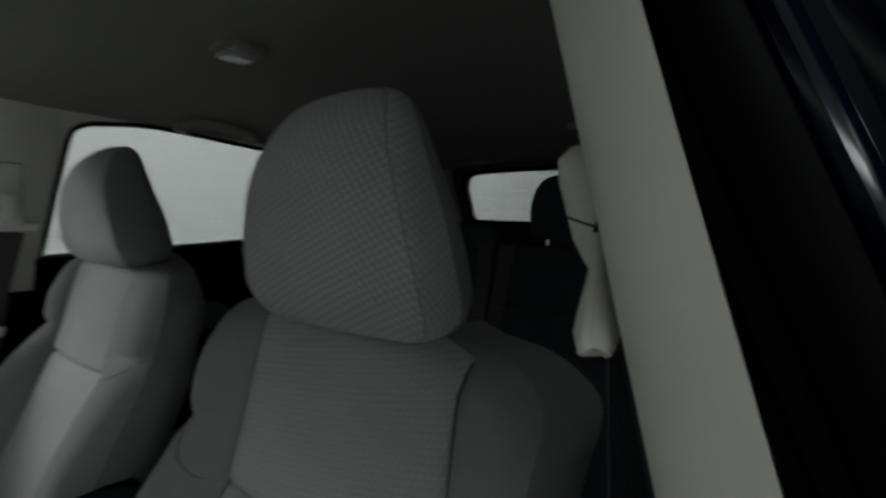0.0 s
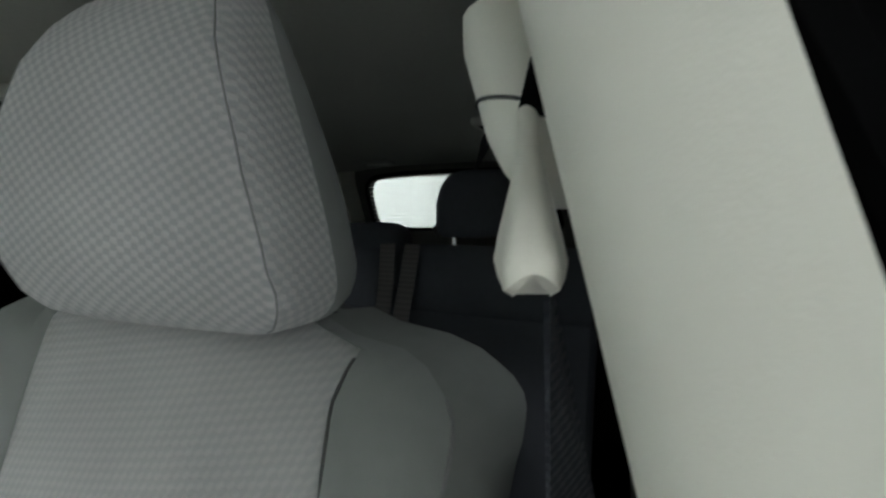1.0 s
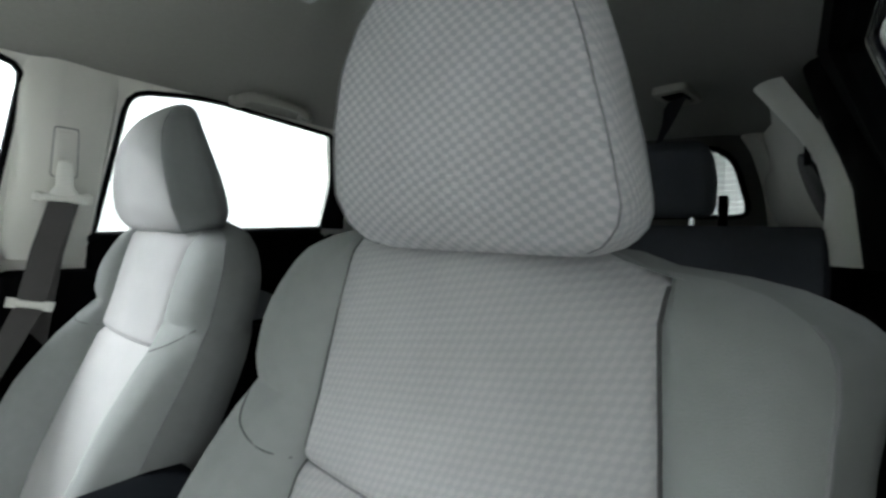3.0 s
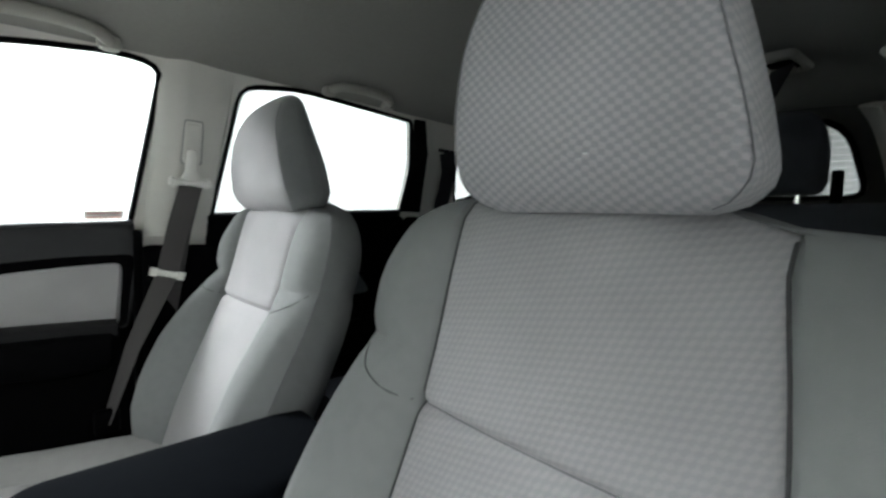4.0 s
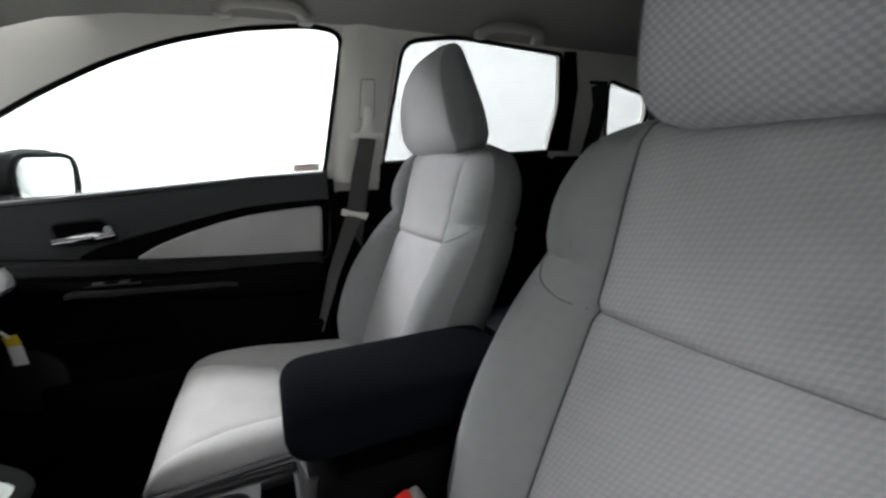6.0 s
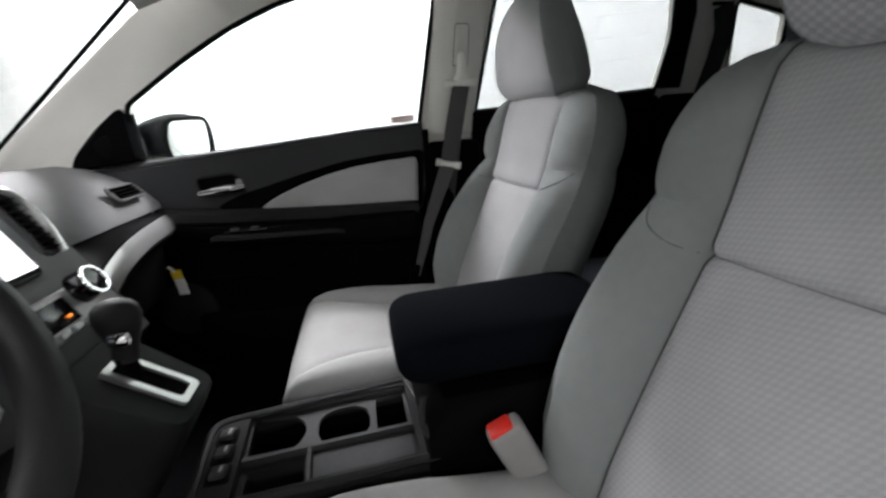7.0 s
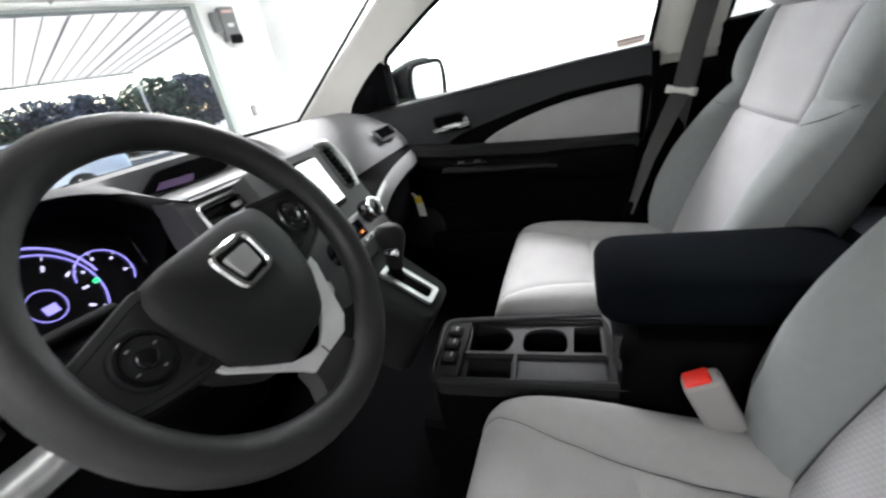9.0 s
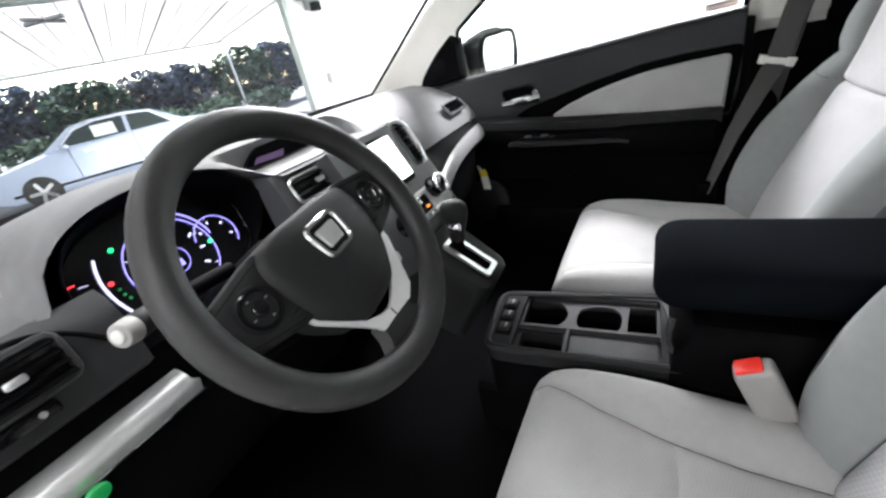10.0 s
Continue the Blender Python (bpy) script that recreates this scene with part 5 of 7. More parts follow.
grab(0.585, 0.15, -0.035, 1.509, "cream folding grab handle over the front window")
grab(0.585, -0.53, -0.73, 1.523, "cream folding grab handle over the rear window")
grab(-0.59, -0.50, -0.70, 1.522, "cream folding grab handle over the rear window")
# dome lamp and rear lamp, coat hook
dl = thing("dome_lamp", (0.0, -0.33, 1.55), "small roof lamp with a pale lens", "lamp")
part("bezel", rbox((0.035, -0.40, 1.572), (0.09, 0.065, 0.014), 0.006), headlining, dl)
part("lens", rbox((0.035, -0.40, 1.561), (0.07, 0.05, 0.01), 0.004), lens_grey, dl)
hl = thing("luggage_lamp", (0.26, -1.6, 1.53), "small oblong luggage lamp in the headlining", "lamp")
part("bezel", rbox((0.27, -1.6, 1.542), (0.13, 0.06, 0.014), 0.005), headlining, hl)
part("lens", rbox((0.27, -1.6, 1.534), (0.10, 0.035, 0.01), 0.004), lens_grey, hl)
con = thing("overhead_console", (0.0, 0.3, 1.5), "grey overhead console near the windscreen", "overhead console")
part("housing", rbox((0.0, 0.30, 1.538), (0.20, 0.22, 0.03), 0.014), headlining, con)
part("map_lamp", rbox((0.05, 0.28, 1.522), (0.05, 0.06, 0.008), 0.004), lens_grey, con)
part("map_lamp", rbox((-0.05, 0.28, 1.522), (0.05, 0.06, 0.008), 0.004), lens_grey, con)

# passenger door mirror, outside
mr_ = thing("door_mirror", (0.86, 0.76, 1.07), "black door mirror seen through the side window", "door mirror")
rings = []
for x, cy, cz, a, b in ((0.845, 0.765, 1.10, 0.02, 0.035), (0.862, 0.757, 1.11, 0.052, 0.058), (0.91, 0.737, 1.120, 0.066, 0.077), (0.98, 0.712, 1.130, 0.070, 0.084), (1.04, 0.690, 1.132, 0.062, 0.084), (1.078, 0.673, 1.130, 0.045, 0.070), (1.095, 0.663, 1.128, 0.018, 0.035)):
    rings.append([Vector((x, cy + (a * math.cos(t) if math.cos(t) > 0 else a * 0.75 * math.cos(t)), cz + b * math.copysign(abs(math.sin(t)) ** 0.75, math.sin(t)))) for t in [2 * math.pi * i / 20 for i in range(20)]])
part("housing", loft(rings), plastic_black, mr_)
gm = Matrix.Translation((0.950, 0.655, 1.129)) @ Matrix.Rotation(radians(-16), 4, "Z") @ Matrix.Diagonal((1.32, 1, 1.06, 1))
part("mirror_glass", slab(round_poly([(-0.078, -0.062), (0.065, -0.066), (0.08, -0.03), (0.078, 0.045), (0.055, 0.062), (-0.07, 0.057), (-0.090, 0.0)], 0.025, 4), lambda u, v, w: gm @ Vector((u, -w, v)), 0.006, 0.002), mirror_glass, mr_, "mirror glass reflecting a white wall")
part("bezel", tube([gm @ Vector((p[0] * 1.04, -0.002, p[1] * 1.04)) for p in round_poly([(-0.078, -0.062), (0.065, -0.066), (0.08, -0.03), (0.078, 0.045), (0.055, 0.062), (-0.07, 0.057), (-0.090, 0.0)], 0.025, 4)], 0.009, 8, True, up=(0, 1, 0)), plastic_black, mr_)
part("arm", rbox((0.845, 0.775, 1.085), (0.09, 0.07, 0.035), 0.015), gloss_black, mr_)

# sticker on the passenger window, price sheet on the rear driver-side window
stk = thing("window_sticker", (0.77, -0.04, 1.135), "small pale sticker with red print on the window's corner", "sticker")
part("sheet", slab(round_poly([(-0.068, 1.136), (0.010, 1.132), (0.009, 1.154), (-0.069, 1.158)], 0.003, 2), side(1, 0.027), 0.001), paper, stk)
for k in range(2):
    part("print_bar", slab([(-0.062, 1.139 + 0.010 * k), (0.005, 1.1355 + 0.010 * k), (0.005, 1.141 + 0.010 * k), (-0.062, 1.1445 + 0.010 * k)], side(1, 0.0262), 0.0005), sticker_red, stk)
ps = thing("price_sheet", (-0.77, -0.6, 1.17), "white printed price sheet taped inside the rear side window", "paper sheet")
part("sheet", slab([(-0.40, 1.20), (-0.76, 1.19), (-0.78, 1.44), (-0.42, 1.46)], side(-1, 0.026), 0.001), paper, ps)
for k, (y0, y1, h) in enumerate(((-0.45, -0.73, 0.03), (-0.45, -0.6, 0.012), (-0.45, -0.6, 0.012), (-0.45, -0.6, 0.012), (-0.63, -0.74, 0.05), (-0.45, -0.6, 0.012), (-0.45, -0.74, 0.02))):
    z = 1.41 - 0.03 * k
    part("print_bar", slab([(y0, z), (y1, z), (y1, z - h), (y0, z - h)], side(-1, 0.0245), 0.0008), ink, ps)

# ---------------------------------------------------------------- dashboard
dash = thing("dashboard", (0, 0.8, 0.62), "grey moulded dashboard with silver trim and a lit display", "dashboard")
PASS = [(1.17, 1.068), (1.08, 1.080), (0.97, 1.083), (0.88, 1.070), (0.80, 1.042), (0.735, 1.0), (0.705, 0.965), (0.70, 0.945)]
MID = [(1.17, 1.07), (1.08, 1.085), (0.97, 1.098), (0.90, 1.108), (0.795, 1.112), (0.806, 1.060), (0.72, 1.066), (0.668, 1.062)]


def hood_row(x):
    """The pad over the instruments follows their arch."""
    e = (abs(x + 0.381) / 0.176) ** 2.4
    v = 0.104 * (1 - e) ** 0.5 if e < 1 else 0.0
    zt, yf = 1.031 + 0.927 * v, 0.700 + 0.375 * v
    return [(1.17, 1.068), (1.08, 1.08), (0.97, 0.45 * 1.085 + 0.55 * (zt - 0.004)), (0.88, zt - 0.004), (0.82, zt + 0.001), (yf + 0.035, zt + 0.002), (yf + 0.010, zt), (yf, zt - 0.010)]


EDGE = [(1.17, 1.068), (1.08, 1.078), (0.97, 1.082), (0.88, 1.076), (0.80, 1.062), (0.735, 1.042), (0.70, 1.025), (0.69, 1.01)]


def mix_rows(a, b, t):
    return [(p[0] + (q[0] - p[0]) * t, p[1] + (q[1] - p[1]) * t) for p, q in zip(a, b)]


def ease(t):
    t = min(1, max(0, t))
    return t * t * (3 - 2 * t)


def dash_row(x):
    if x >= 0.06:
        return mix_rows(MID, PASS, ease((x - 0.06) / 0.2))
    if x >= -0.265:
        return mix_rows(hood_row(-0.265), MID, ease((x + 0.265) / 0.06))
    return mix_rows(EDGE, hood_row(x), ease((x + 0.60) / 0.06))


xs = [-0.735 + 1.47 * i / 98 for i in range(99)]
rings = []
for x in xs:
    r0 = dash_row(x)
    bow = 0.04 * (abs(x) / 0.735) ** 3
    ring = [Vector((x, y - (bow if i < 3 else bow * 0.5 if i == 3 else 0), z)) for i, (y, z) in enumerate(r0)]
    rings.append(ring + [Vector((x, r0[-1][0] + 0.05, r0[-1][1] - 0.01)), Vector((x, 1.12, 1.0))])
part("top_pad", loft(rings), dash_top, dash, "grey soft-grained top pad")
# passenger side face, glove box and lower panels
rings = [[Vector((x, y + b, z)) for y, z in ((0.74, 0.985), (0.715, 0.955), (0.71, 0.90), (0.70, 0.885), (0.72, 0.74), (0.76, 0.62), (0.95, 0.60), (1.1, 0.9))] for x, b in ((0.13, -0.02), (0.2, 0.0), (0.45, 0.0), (0.735, 0.02))]
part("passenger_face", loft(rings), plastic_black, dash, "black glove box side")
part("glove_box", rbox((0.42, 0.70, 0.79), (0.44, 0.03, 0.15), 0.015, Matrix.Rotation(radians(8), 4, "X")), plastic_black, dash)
# long silver sweep of the passenger side
sw_path = smooth_path([(0.712, 0.684, 0.902), (0.66, 0.678, 0.906), (0.52, 0.664, 0.906), (0.38, 0.642, 0.903), (0.26, 0.615, 0.897), (0.17, 0.592, 0.884), (0.13, 0.578, 0.86)], 5)
rings = []
for i, p in enumerate(sw_path):
    h = 0.064 - 0.016 * (i / len(sw_path))
    rings.append([p + Vector(o) for o in ((0, 0.03, h * 0.55), (0, -0.004, h * 0.45), (0, -0.02, h * 0.1), (0, -0.022, -h * 0.3), (0, -0.008, -h * 0.55), (0, 0.03, -h * 0.55))])
part("silver_trim", loft(rings), silver, dash, "satin silver trim")
part("trim_backing", loft([[p + Vector(o) for o in ((0, 0.09, 0.035), (0, 0.01, 0.034), (0, -0.006, 0.028), (0, 0.0, -0.05), (0, 0.06, -0.06))] for p in sw_path]), plastic_black, dash)
# driver side lower face and silver trim
rings = [[Vector((x, y, min(z, top))) for y, z in ((0.71, 1.02), (0.695, 1.0), (0.70, 0.93), (0.695, 0.915), (0.68, 0.84), (0.72, 0.70), (0.80, 0.60), (1.05, 0.6), (1.1, 0.95))] for x, top in ((-0.735, 1.02), (-0.6, 1.02), (-0.552, 1.02), (-0.54, 0.932), (-0.4, 0.925), (-0.2, 0.932))]
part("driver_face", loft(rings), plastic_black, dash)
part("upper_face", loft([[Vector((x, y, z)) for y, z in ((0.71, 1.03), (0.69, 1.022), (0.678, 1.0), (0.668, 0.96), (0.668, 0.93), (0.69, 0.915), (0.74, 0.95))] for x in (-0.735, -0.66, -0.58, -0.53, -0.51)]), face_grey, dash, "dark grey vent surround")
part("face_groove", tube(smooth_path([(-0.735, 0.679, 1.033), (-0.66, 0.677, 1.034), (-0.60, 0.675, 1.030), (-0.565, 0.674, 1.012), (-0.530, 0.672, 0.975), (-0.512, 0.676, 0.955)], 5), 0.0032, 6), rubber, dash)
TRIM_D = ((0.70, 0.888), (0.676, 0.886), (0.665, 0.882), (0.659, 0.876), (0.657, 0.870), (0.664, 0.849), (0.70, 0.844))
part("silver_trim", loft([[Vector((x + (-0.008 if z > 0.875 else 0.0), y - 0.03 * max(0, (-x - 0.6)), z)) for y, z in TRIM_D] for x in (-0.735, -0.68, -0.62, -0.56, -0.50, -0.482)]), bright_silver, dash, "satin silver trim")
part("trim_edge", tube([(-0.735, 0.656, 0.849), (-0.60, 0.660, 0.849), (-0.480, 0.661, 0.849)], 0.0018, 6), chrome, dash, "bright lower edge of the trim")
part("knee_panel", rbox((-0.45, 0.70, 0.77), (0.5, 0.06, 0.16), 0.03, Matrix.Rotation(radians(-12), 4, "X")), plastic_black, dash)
part("start_button", cyl((-0.632, 0.655, 0.842), (-0.632, 0.648, 0.84), 0.013, n=18, bevel=0.003), button_green, dash, "green lit push button")


def vent(cx, cy, cz, w, h, tilt, yaw, slats, vertical=False, trim=None, slide=0.0):
    """An air outlet: dark cup, surround and slats."""
    m = Matrix.Translation((cx, cy, cz)) @ Matrix.Rotation(radians(yaw), 4, "Z") @ Matrix.Rotation(radians(tilt), 4, "X")
    pl = lambda u, v, q: m @ Vector((u, -q, v))
    out = round_poly([(-w / 2, -h / 2), (w / 2, -h / 2), (w / 2, h / 2), (-w / 2, h / 2)], 0.012, 3)
    v = part("air_vent", slab(out, pl, 0.004), gloss_black, dash)
    part("surround", tube([pl(p[0], p[1], 0.004) for p in out], 0.0032 if trim is silver else 0.005, 6, True), trim or dash_grey, v)
    for i in range(slats):
        t = -0.5 + (i + 0.5) / slats
        a, b = ((t * w * 0.96, -h * 0.46), (t * w * 0.96, h * 0.46)) if vertical else ((-w * 0.48, t * h * 0.96), (w * 0.48, t * h * 0.96))
        part("slat", ribbon([pl(a[0], a[1], 0.009), pl(b[0], b[1], 0.009)], 0.011, 0.002, m.to_3x3() @ Vector((0, 1, 0.5) if not vertical else (0.5, 1, 0))), plastic_black, v)
    if slide is not None:
        part("slider", rbox(m @ Vector((slide, -0.014, 0)), (0.02, 0.008, 0.009), 0.003, m.to_3x3().to_4x4()), silver, v)
    return v


vent(0.612, 0.724, 1.008, 0.125, 0.042, -42, 0, 4, slide=None)
vent(-0.655, 0.664, 0.998, 0.158, 0.052, -16, 0, 4, trim=face_grey, slide=0.032)
sp_ = part("vent_switch", rbox((-0.640, 0.664, 0.953), (0.07, 0.010, 0.016), 0.004, Matrix.Rotation(radians(-10), 4, "X")), gloss_black, dash, "small black switch strip")
part("switch_dot", cyl((-0.622, 0.660, 0.954), (-0.622, 0.656, 0.955), 0.0035, n=10), silver, sp_)
vent(-0.152, 0.660, 1.030, 0.118, 0.044, -24, 0, 3, trim=silver, slide=0.0)
part("vent_edge", tube(smooth_path([(-0.082, 0.672, 1.058), (-0.080, 0.660, 1.032), (-0.084, 0.648, 1.004)], 4), 0.0055, 8), silver, dash, "silver edge of the outlet")
part("vent_panel", loft([[Vector((x, y, z)) for y, z in ((0.72, 1.068), (0.682, 1.066), (0.676, 1.058), (0.645, 0.985), (0.62, 0.93), (0.70, 0.90))] for x in (-0.232, -0.225, -0.14, -0.06)]), dash_grey, dash, "dark grey panel round the centre outlet")
vent(0.061, 0.589, 1.029, 0.026, 0.092, -27, 0, 9, trim=face_grey, slide=None)
# centre stack
CS = Matrix.Translation((0.0, 0.585, 1.008)) @ Matrix.Rotation(radians(-27), 4, "X")
stack = part("centre_facia", loft([[CS @ Vector((u * k, 0.012 + 0.0 * v, v)) for u, k in ((-0.135, 1), (0.135, 1))] + [CS @ Vector((u, 0.14, v)) for u in (0.135, -0.135)] for v, k in ((0.080, 0.9), (0.05, 1), (-0.06, 1), (-0.12, 0.98), (-0.19, 0.92))]), dash_grey, dash, "dark grey centre stack")
part("vent_edge", tube(smooth_path([CS @ Vector(p) for p in ((0.050, -0.006, 0.075), (0.068, -0.016, 0.073), (0.080, -0.020, 0.052), (0.081, -0.020, 0.010), (0.074, -0.016, -0.030))], 5), 0.005, 8), silver, dash, "silver edge of the outlet")
sc = part("screen_bezel", rbox(CS @ Vector((-0.024, 0.008, 0.010)), (0.130, 0.014, 0.112), 0.008, CS.to_3x3().to_4x4()), gloss_black, dash)
part("screen", rbox(CS @ Vector((-0.023, -0.0005, 0.011)), (0.110, 0.004, 0.092), 0.001, CS.to_3x3().to_4x4()), screen_white, sc, "bright lit touch screen")
hz = part("hazard_button", rbox(CS @ Vector((-0.080, 0.047, 0.047)), (0.030, 0.012, 0.034), 0.005, CS.to_3x3().to_4x4()), gloss_black, dash)
part("button_mark", rbox(CS @ Vector((-0.078, 0.0405, 0.050)), (0.014, 0.001, 0.004), 0.0004, CS.to_3x3().to_4x4()), lens_grey, hz)
cp = part("climate_panel", rbox(CS @ Vector((0.022, 0.002, -0.103)), (0.166, 0.02, 0.06), 0.01, CS.to_3x3().to_4x4()), silver, dash, "satin silver climate panel")
part("climate_display", rbox(CS @ Vector((-0.03, -0.009, -0.100)), (0.08, 0.004, 0.036), 0.003, CS.to_3x3().to_4x4()), gloss_black, cp)
for u, v in ((-0.100, -0.108), (0.048, -0.085)):
    a = CS @ Vector((u, -0.006, v))
    b = CS @ Vector((u, -0.034, v))
    k = part("climate_knob", cyl(a, b, 0.024, 0.020, 24, 0.003), gloss_black, cp)
    part("knob_ring", tube([b + CS.to_3x3() @ Vector((0.0205 * math.cos(t), 0.0, 0.0205 * math.sin(t))) for t in [2 * math.pi * i / 20 for i in range(20)]], 0.0026, 6, True, up=CS.to_3x3() @ Vector((0, 1, 0))), chrome, k)
part("warning_light", rbox(CS @ Vector((-0.008, -0.0125, -0.108)), (0.006, 0.004, 0.004), 0.001, CS.to_3x3().to_4x4()), lamp_orange, cp)
for i in range(4):
    part("climate_button", rbox(CS @ Vector((-0.035 + 0.026 * i, -0.011, -0.126)), (0.018, 0.004, 0.009), 0.002, CS.to_3x3().to_4x4()), dull_metal, cp)
part("lower_silver", loft([[Vector((x, y, z)) for y, z in ((0.56, 0.885), (0.535, 0.88), (0.53, 0.865), (0.54, 0.85), (0.57, 0.85))] for x in (-0.20, -0.15, -0.09, -0.04)]), silver, dash)
# upper information display under its own hood
def cowl(u, v, q):
    return Vector((u, 0.800 - (v - 1.062) * 0.2 - q, v))


im = part("display_cowl", slab(round_poly([(-0.185, 1.072), (-0.150, 1.101), (-0.02, 1.103), (0.02, 1.085), (0.0, 1.066), (-0.14, 1.066)], 0.012, 4), cowl, 0.006), plastic_black, dash)
part("display", slab([(-0.160, 1.072), (-0.085, 1.067), (-0.080, 1.080), (-0.150, 1.083)], lambda u, v, q: cowl(u, v, 0.0065 + q), 0.0015), screen_purple, im)
# instrument cluster
CL = Matrix.Translation((-0.381, 0.777, 0.995)) @ Matrix.Rotation(radians(-22), 4, "X")


def cl(u, v, q=0.0):
    return CL @ Vector((u, -q, v))


arch = [(0.142 * math.cos(t) * (1.0 if math.sin(t) > 0 else 0.97), (0.096 if math.sin(t) > 0 else 0.075) * math.copysign(abs(math.sin(t)) ** 0.8, math.sin(t))) for t in [2 * math.pi * i / 36 for i in range(36)]]
clu = part("instrument_panel", slab(arch, cl, 0.004), dial_black, dash, "dark instrument cluster with blue-lit dials")
part("cluster_tunnel", loft([[cl(u * k, v * k2, q * (0.25 + 0.75 * ease((v + 0.05) / 0.07))) for u, v in arch] for k, k2, q in ((0.99, 0.99, 0.0), (1.01, 1.01, 0.05), (1.05, 1.03, 0.074), (1.066, 1.04, 0.078), (1.075, 1.05, 0.074))], caps=False), plastic_black, clu)


def dial(cx, cz, r, mat, a0, a1, ticks, width=0.0035, name="dial_ring"):
    ts = [radians(a0 + (a1 - a0) * i / 40) for i in range(41)]
    d = part(name, tube([cl(cx + r * math.cos(t), cz + r * math.sin(t), 0.007) for t in ts], width / 2, 5), mat, clu)
    for i in range(ticks):
        t = radians(a0 + (a1 - a0) * (i + 0.5) / ticks)
        for r0, r1, w in (((0.90, 0.97, 0.0012)), (0.66, 0.78, 0.0032)):
            part("dial_mark", ribbon([cl(cx + r * r0 * math.cos(t), cz + r * r0 * math.sin(t), 0.006), cl(cx + r * r1 * math.cos(t), cz + r * r1 * math.sin(t), 0.006)], w, 0.0008, CL.to_3x3() @ Vector((-math.sin(t), 0, math.cos(t)))), lamp_white, d)
    return d


dial(0.0, -0.004, 0.067, lamp_blue, -50, 230, 9, 0.0022)
dial(0.0, -0.006, 0.021, lamp_blue, 0, 360, 0, 0.0014, "trip_ring")
part("trip_display", rbox(cl(0.001, -0.012, 0.007), (0.016, 0.002, 0.012), 0.002, CL.to_3x3().to_4x4()), lamp_blue, clu)
dial(0.079, -0.003, 0.036, lamp_blue, -40, 170, 4, 0.002)
dial(0.0, 0.0, 0.073, lamp_blue, 5, 75, 0, 0.003, "outer_arc")
dial(0.0, 0.0, 0.098, lamp_white, 152, 207, 0, 0.0042, "eco_arc")
dial(0.0, 0.0, 0.122, lamp_white, 189, 198, 0, 0.003, "eco_arc")
dial(-0.125, 0.008, 0.020, lamp_red, 80, 125, 0, 0.0022, "temperature_arc")
dial(-0.118, 0.006, 0.016, lamp_white, 60, 100, 0, 0.001, "temperature_scale")
for u, v, m_ in ((-0.061, 0.0485, lamp_green), (-0.088, 0.008, lamp_red), (0.064, -0.005, lamp_green)):
    part("tell_tale", cyl(cl(u, v, 0.004), cl(u, v, 0.008), 0.0034, n=10), m_, clu)
for u, v in ((-0.084, -0.004), (-0.083, -0.013), (-0.080, -0.021)):
    part("tell_tale", cyl(cl(u, v, 0.004), cl(u, v, 0.007), 0.0022, n=8), button_green, clu)
part("lens_cover_edge", tube([cl(u * 0.98, v * 0.98, 0.01) for u, v in arch], 0.002, 4, True), gloss_black, clu)

# ---------------------------------------------------------------- steering wheel
TL = radians(31)
WM = Matrix(((1, 0, 0, -0.3985), (0, math.sin(TL), -math.cos(TL), 0.4305), (0, math.cos(TL), math.sin(TL), 1.041), (0, 0, 0, 1))) @ Matrix.Scale(0.955, 4) @ Matrix.Rotation(radians(7.5), 4, "Z")


def wp(u, v, q=0.0):
    return WM @ Vector((u, v, q))


wheel = thing("steering_wheel", wp(0, 0, -0.1), "dark grey steering wheel with silver lower spokes and round button pods", "steering wheel")
part("rim", tube([wp(0.165 * math.cos(t), 0.165 * math.sin(t)) for t in [2 * math.pi * i / 64 for i in range(64)]], 0.0175, 12, True, up=WM.to_3x3() @ Vector((0, 0, 1))), leather, wheel, "grained dark grey rim")
pad = round_poly([(-0.086, 0.040), (-0.05, 0.049), (0.05, 0.049), (0.086, 0.040), (0.088, 0.0), (0.074, -0.05), (0.036, -0.094), (-0.036, -0.098), (-0.079, -0.052), (-0.090, 0.0)], 0.018, 3)
part("horn_pad", loft([[wp(p[0] * k, p[1] * k - 0.002, q) for p in pad] for k, q in ((1.0, -0.045), (1.0, -0.012), (0.985, -0.002), (0.95, 0.006), (0.85, 0.012), (0.6, 0.017), (0.3, 0.019), (0.05, 0.0195))]), wheel_plastic, wheel, "dark grey horn pad")
part("column", loft([[wp(r * math.cos(t), r * math.sin(t) - 0.01, q) for t in [2 * math.pi * i / 20 for i in range(20)]] for r, q in ((0.05, -0.04), (0.055, -0.06), (0.065, -0.09), (0.07, -0.24))]), plastic_black, wheel)
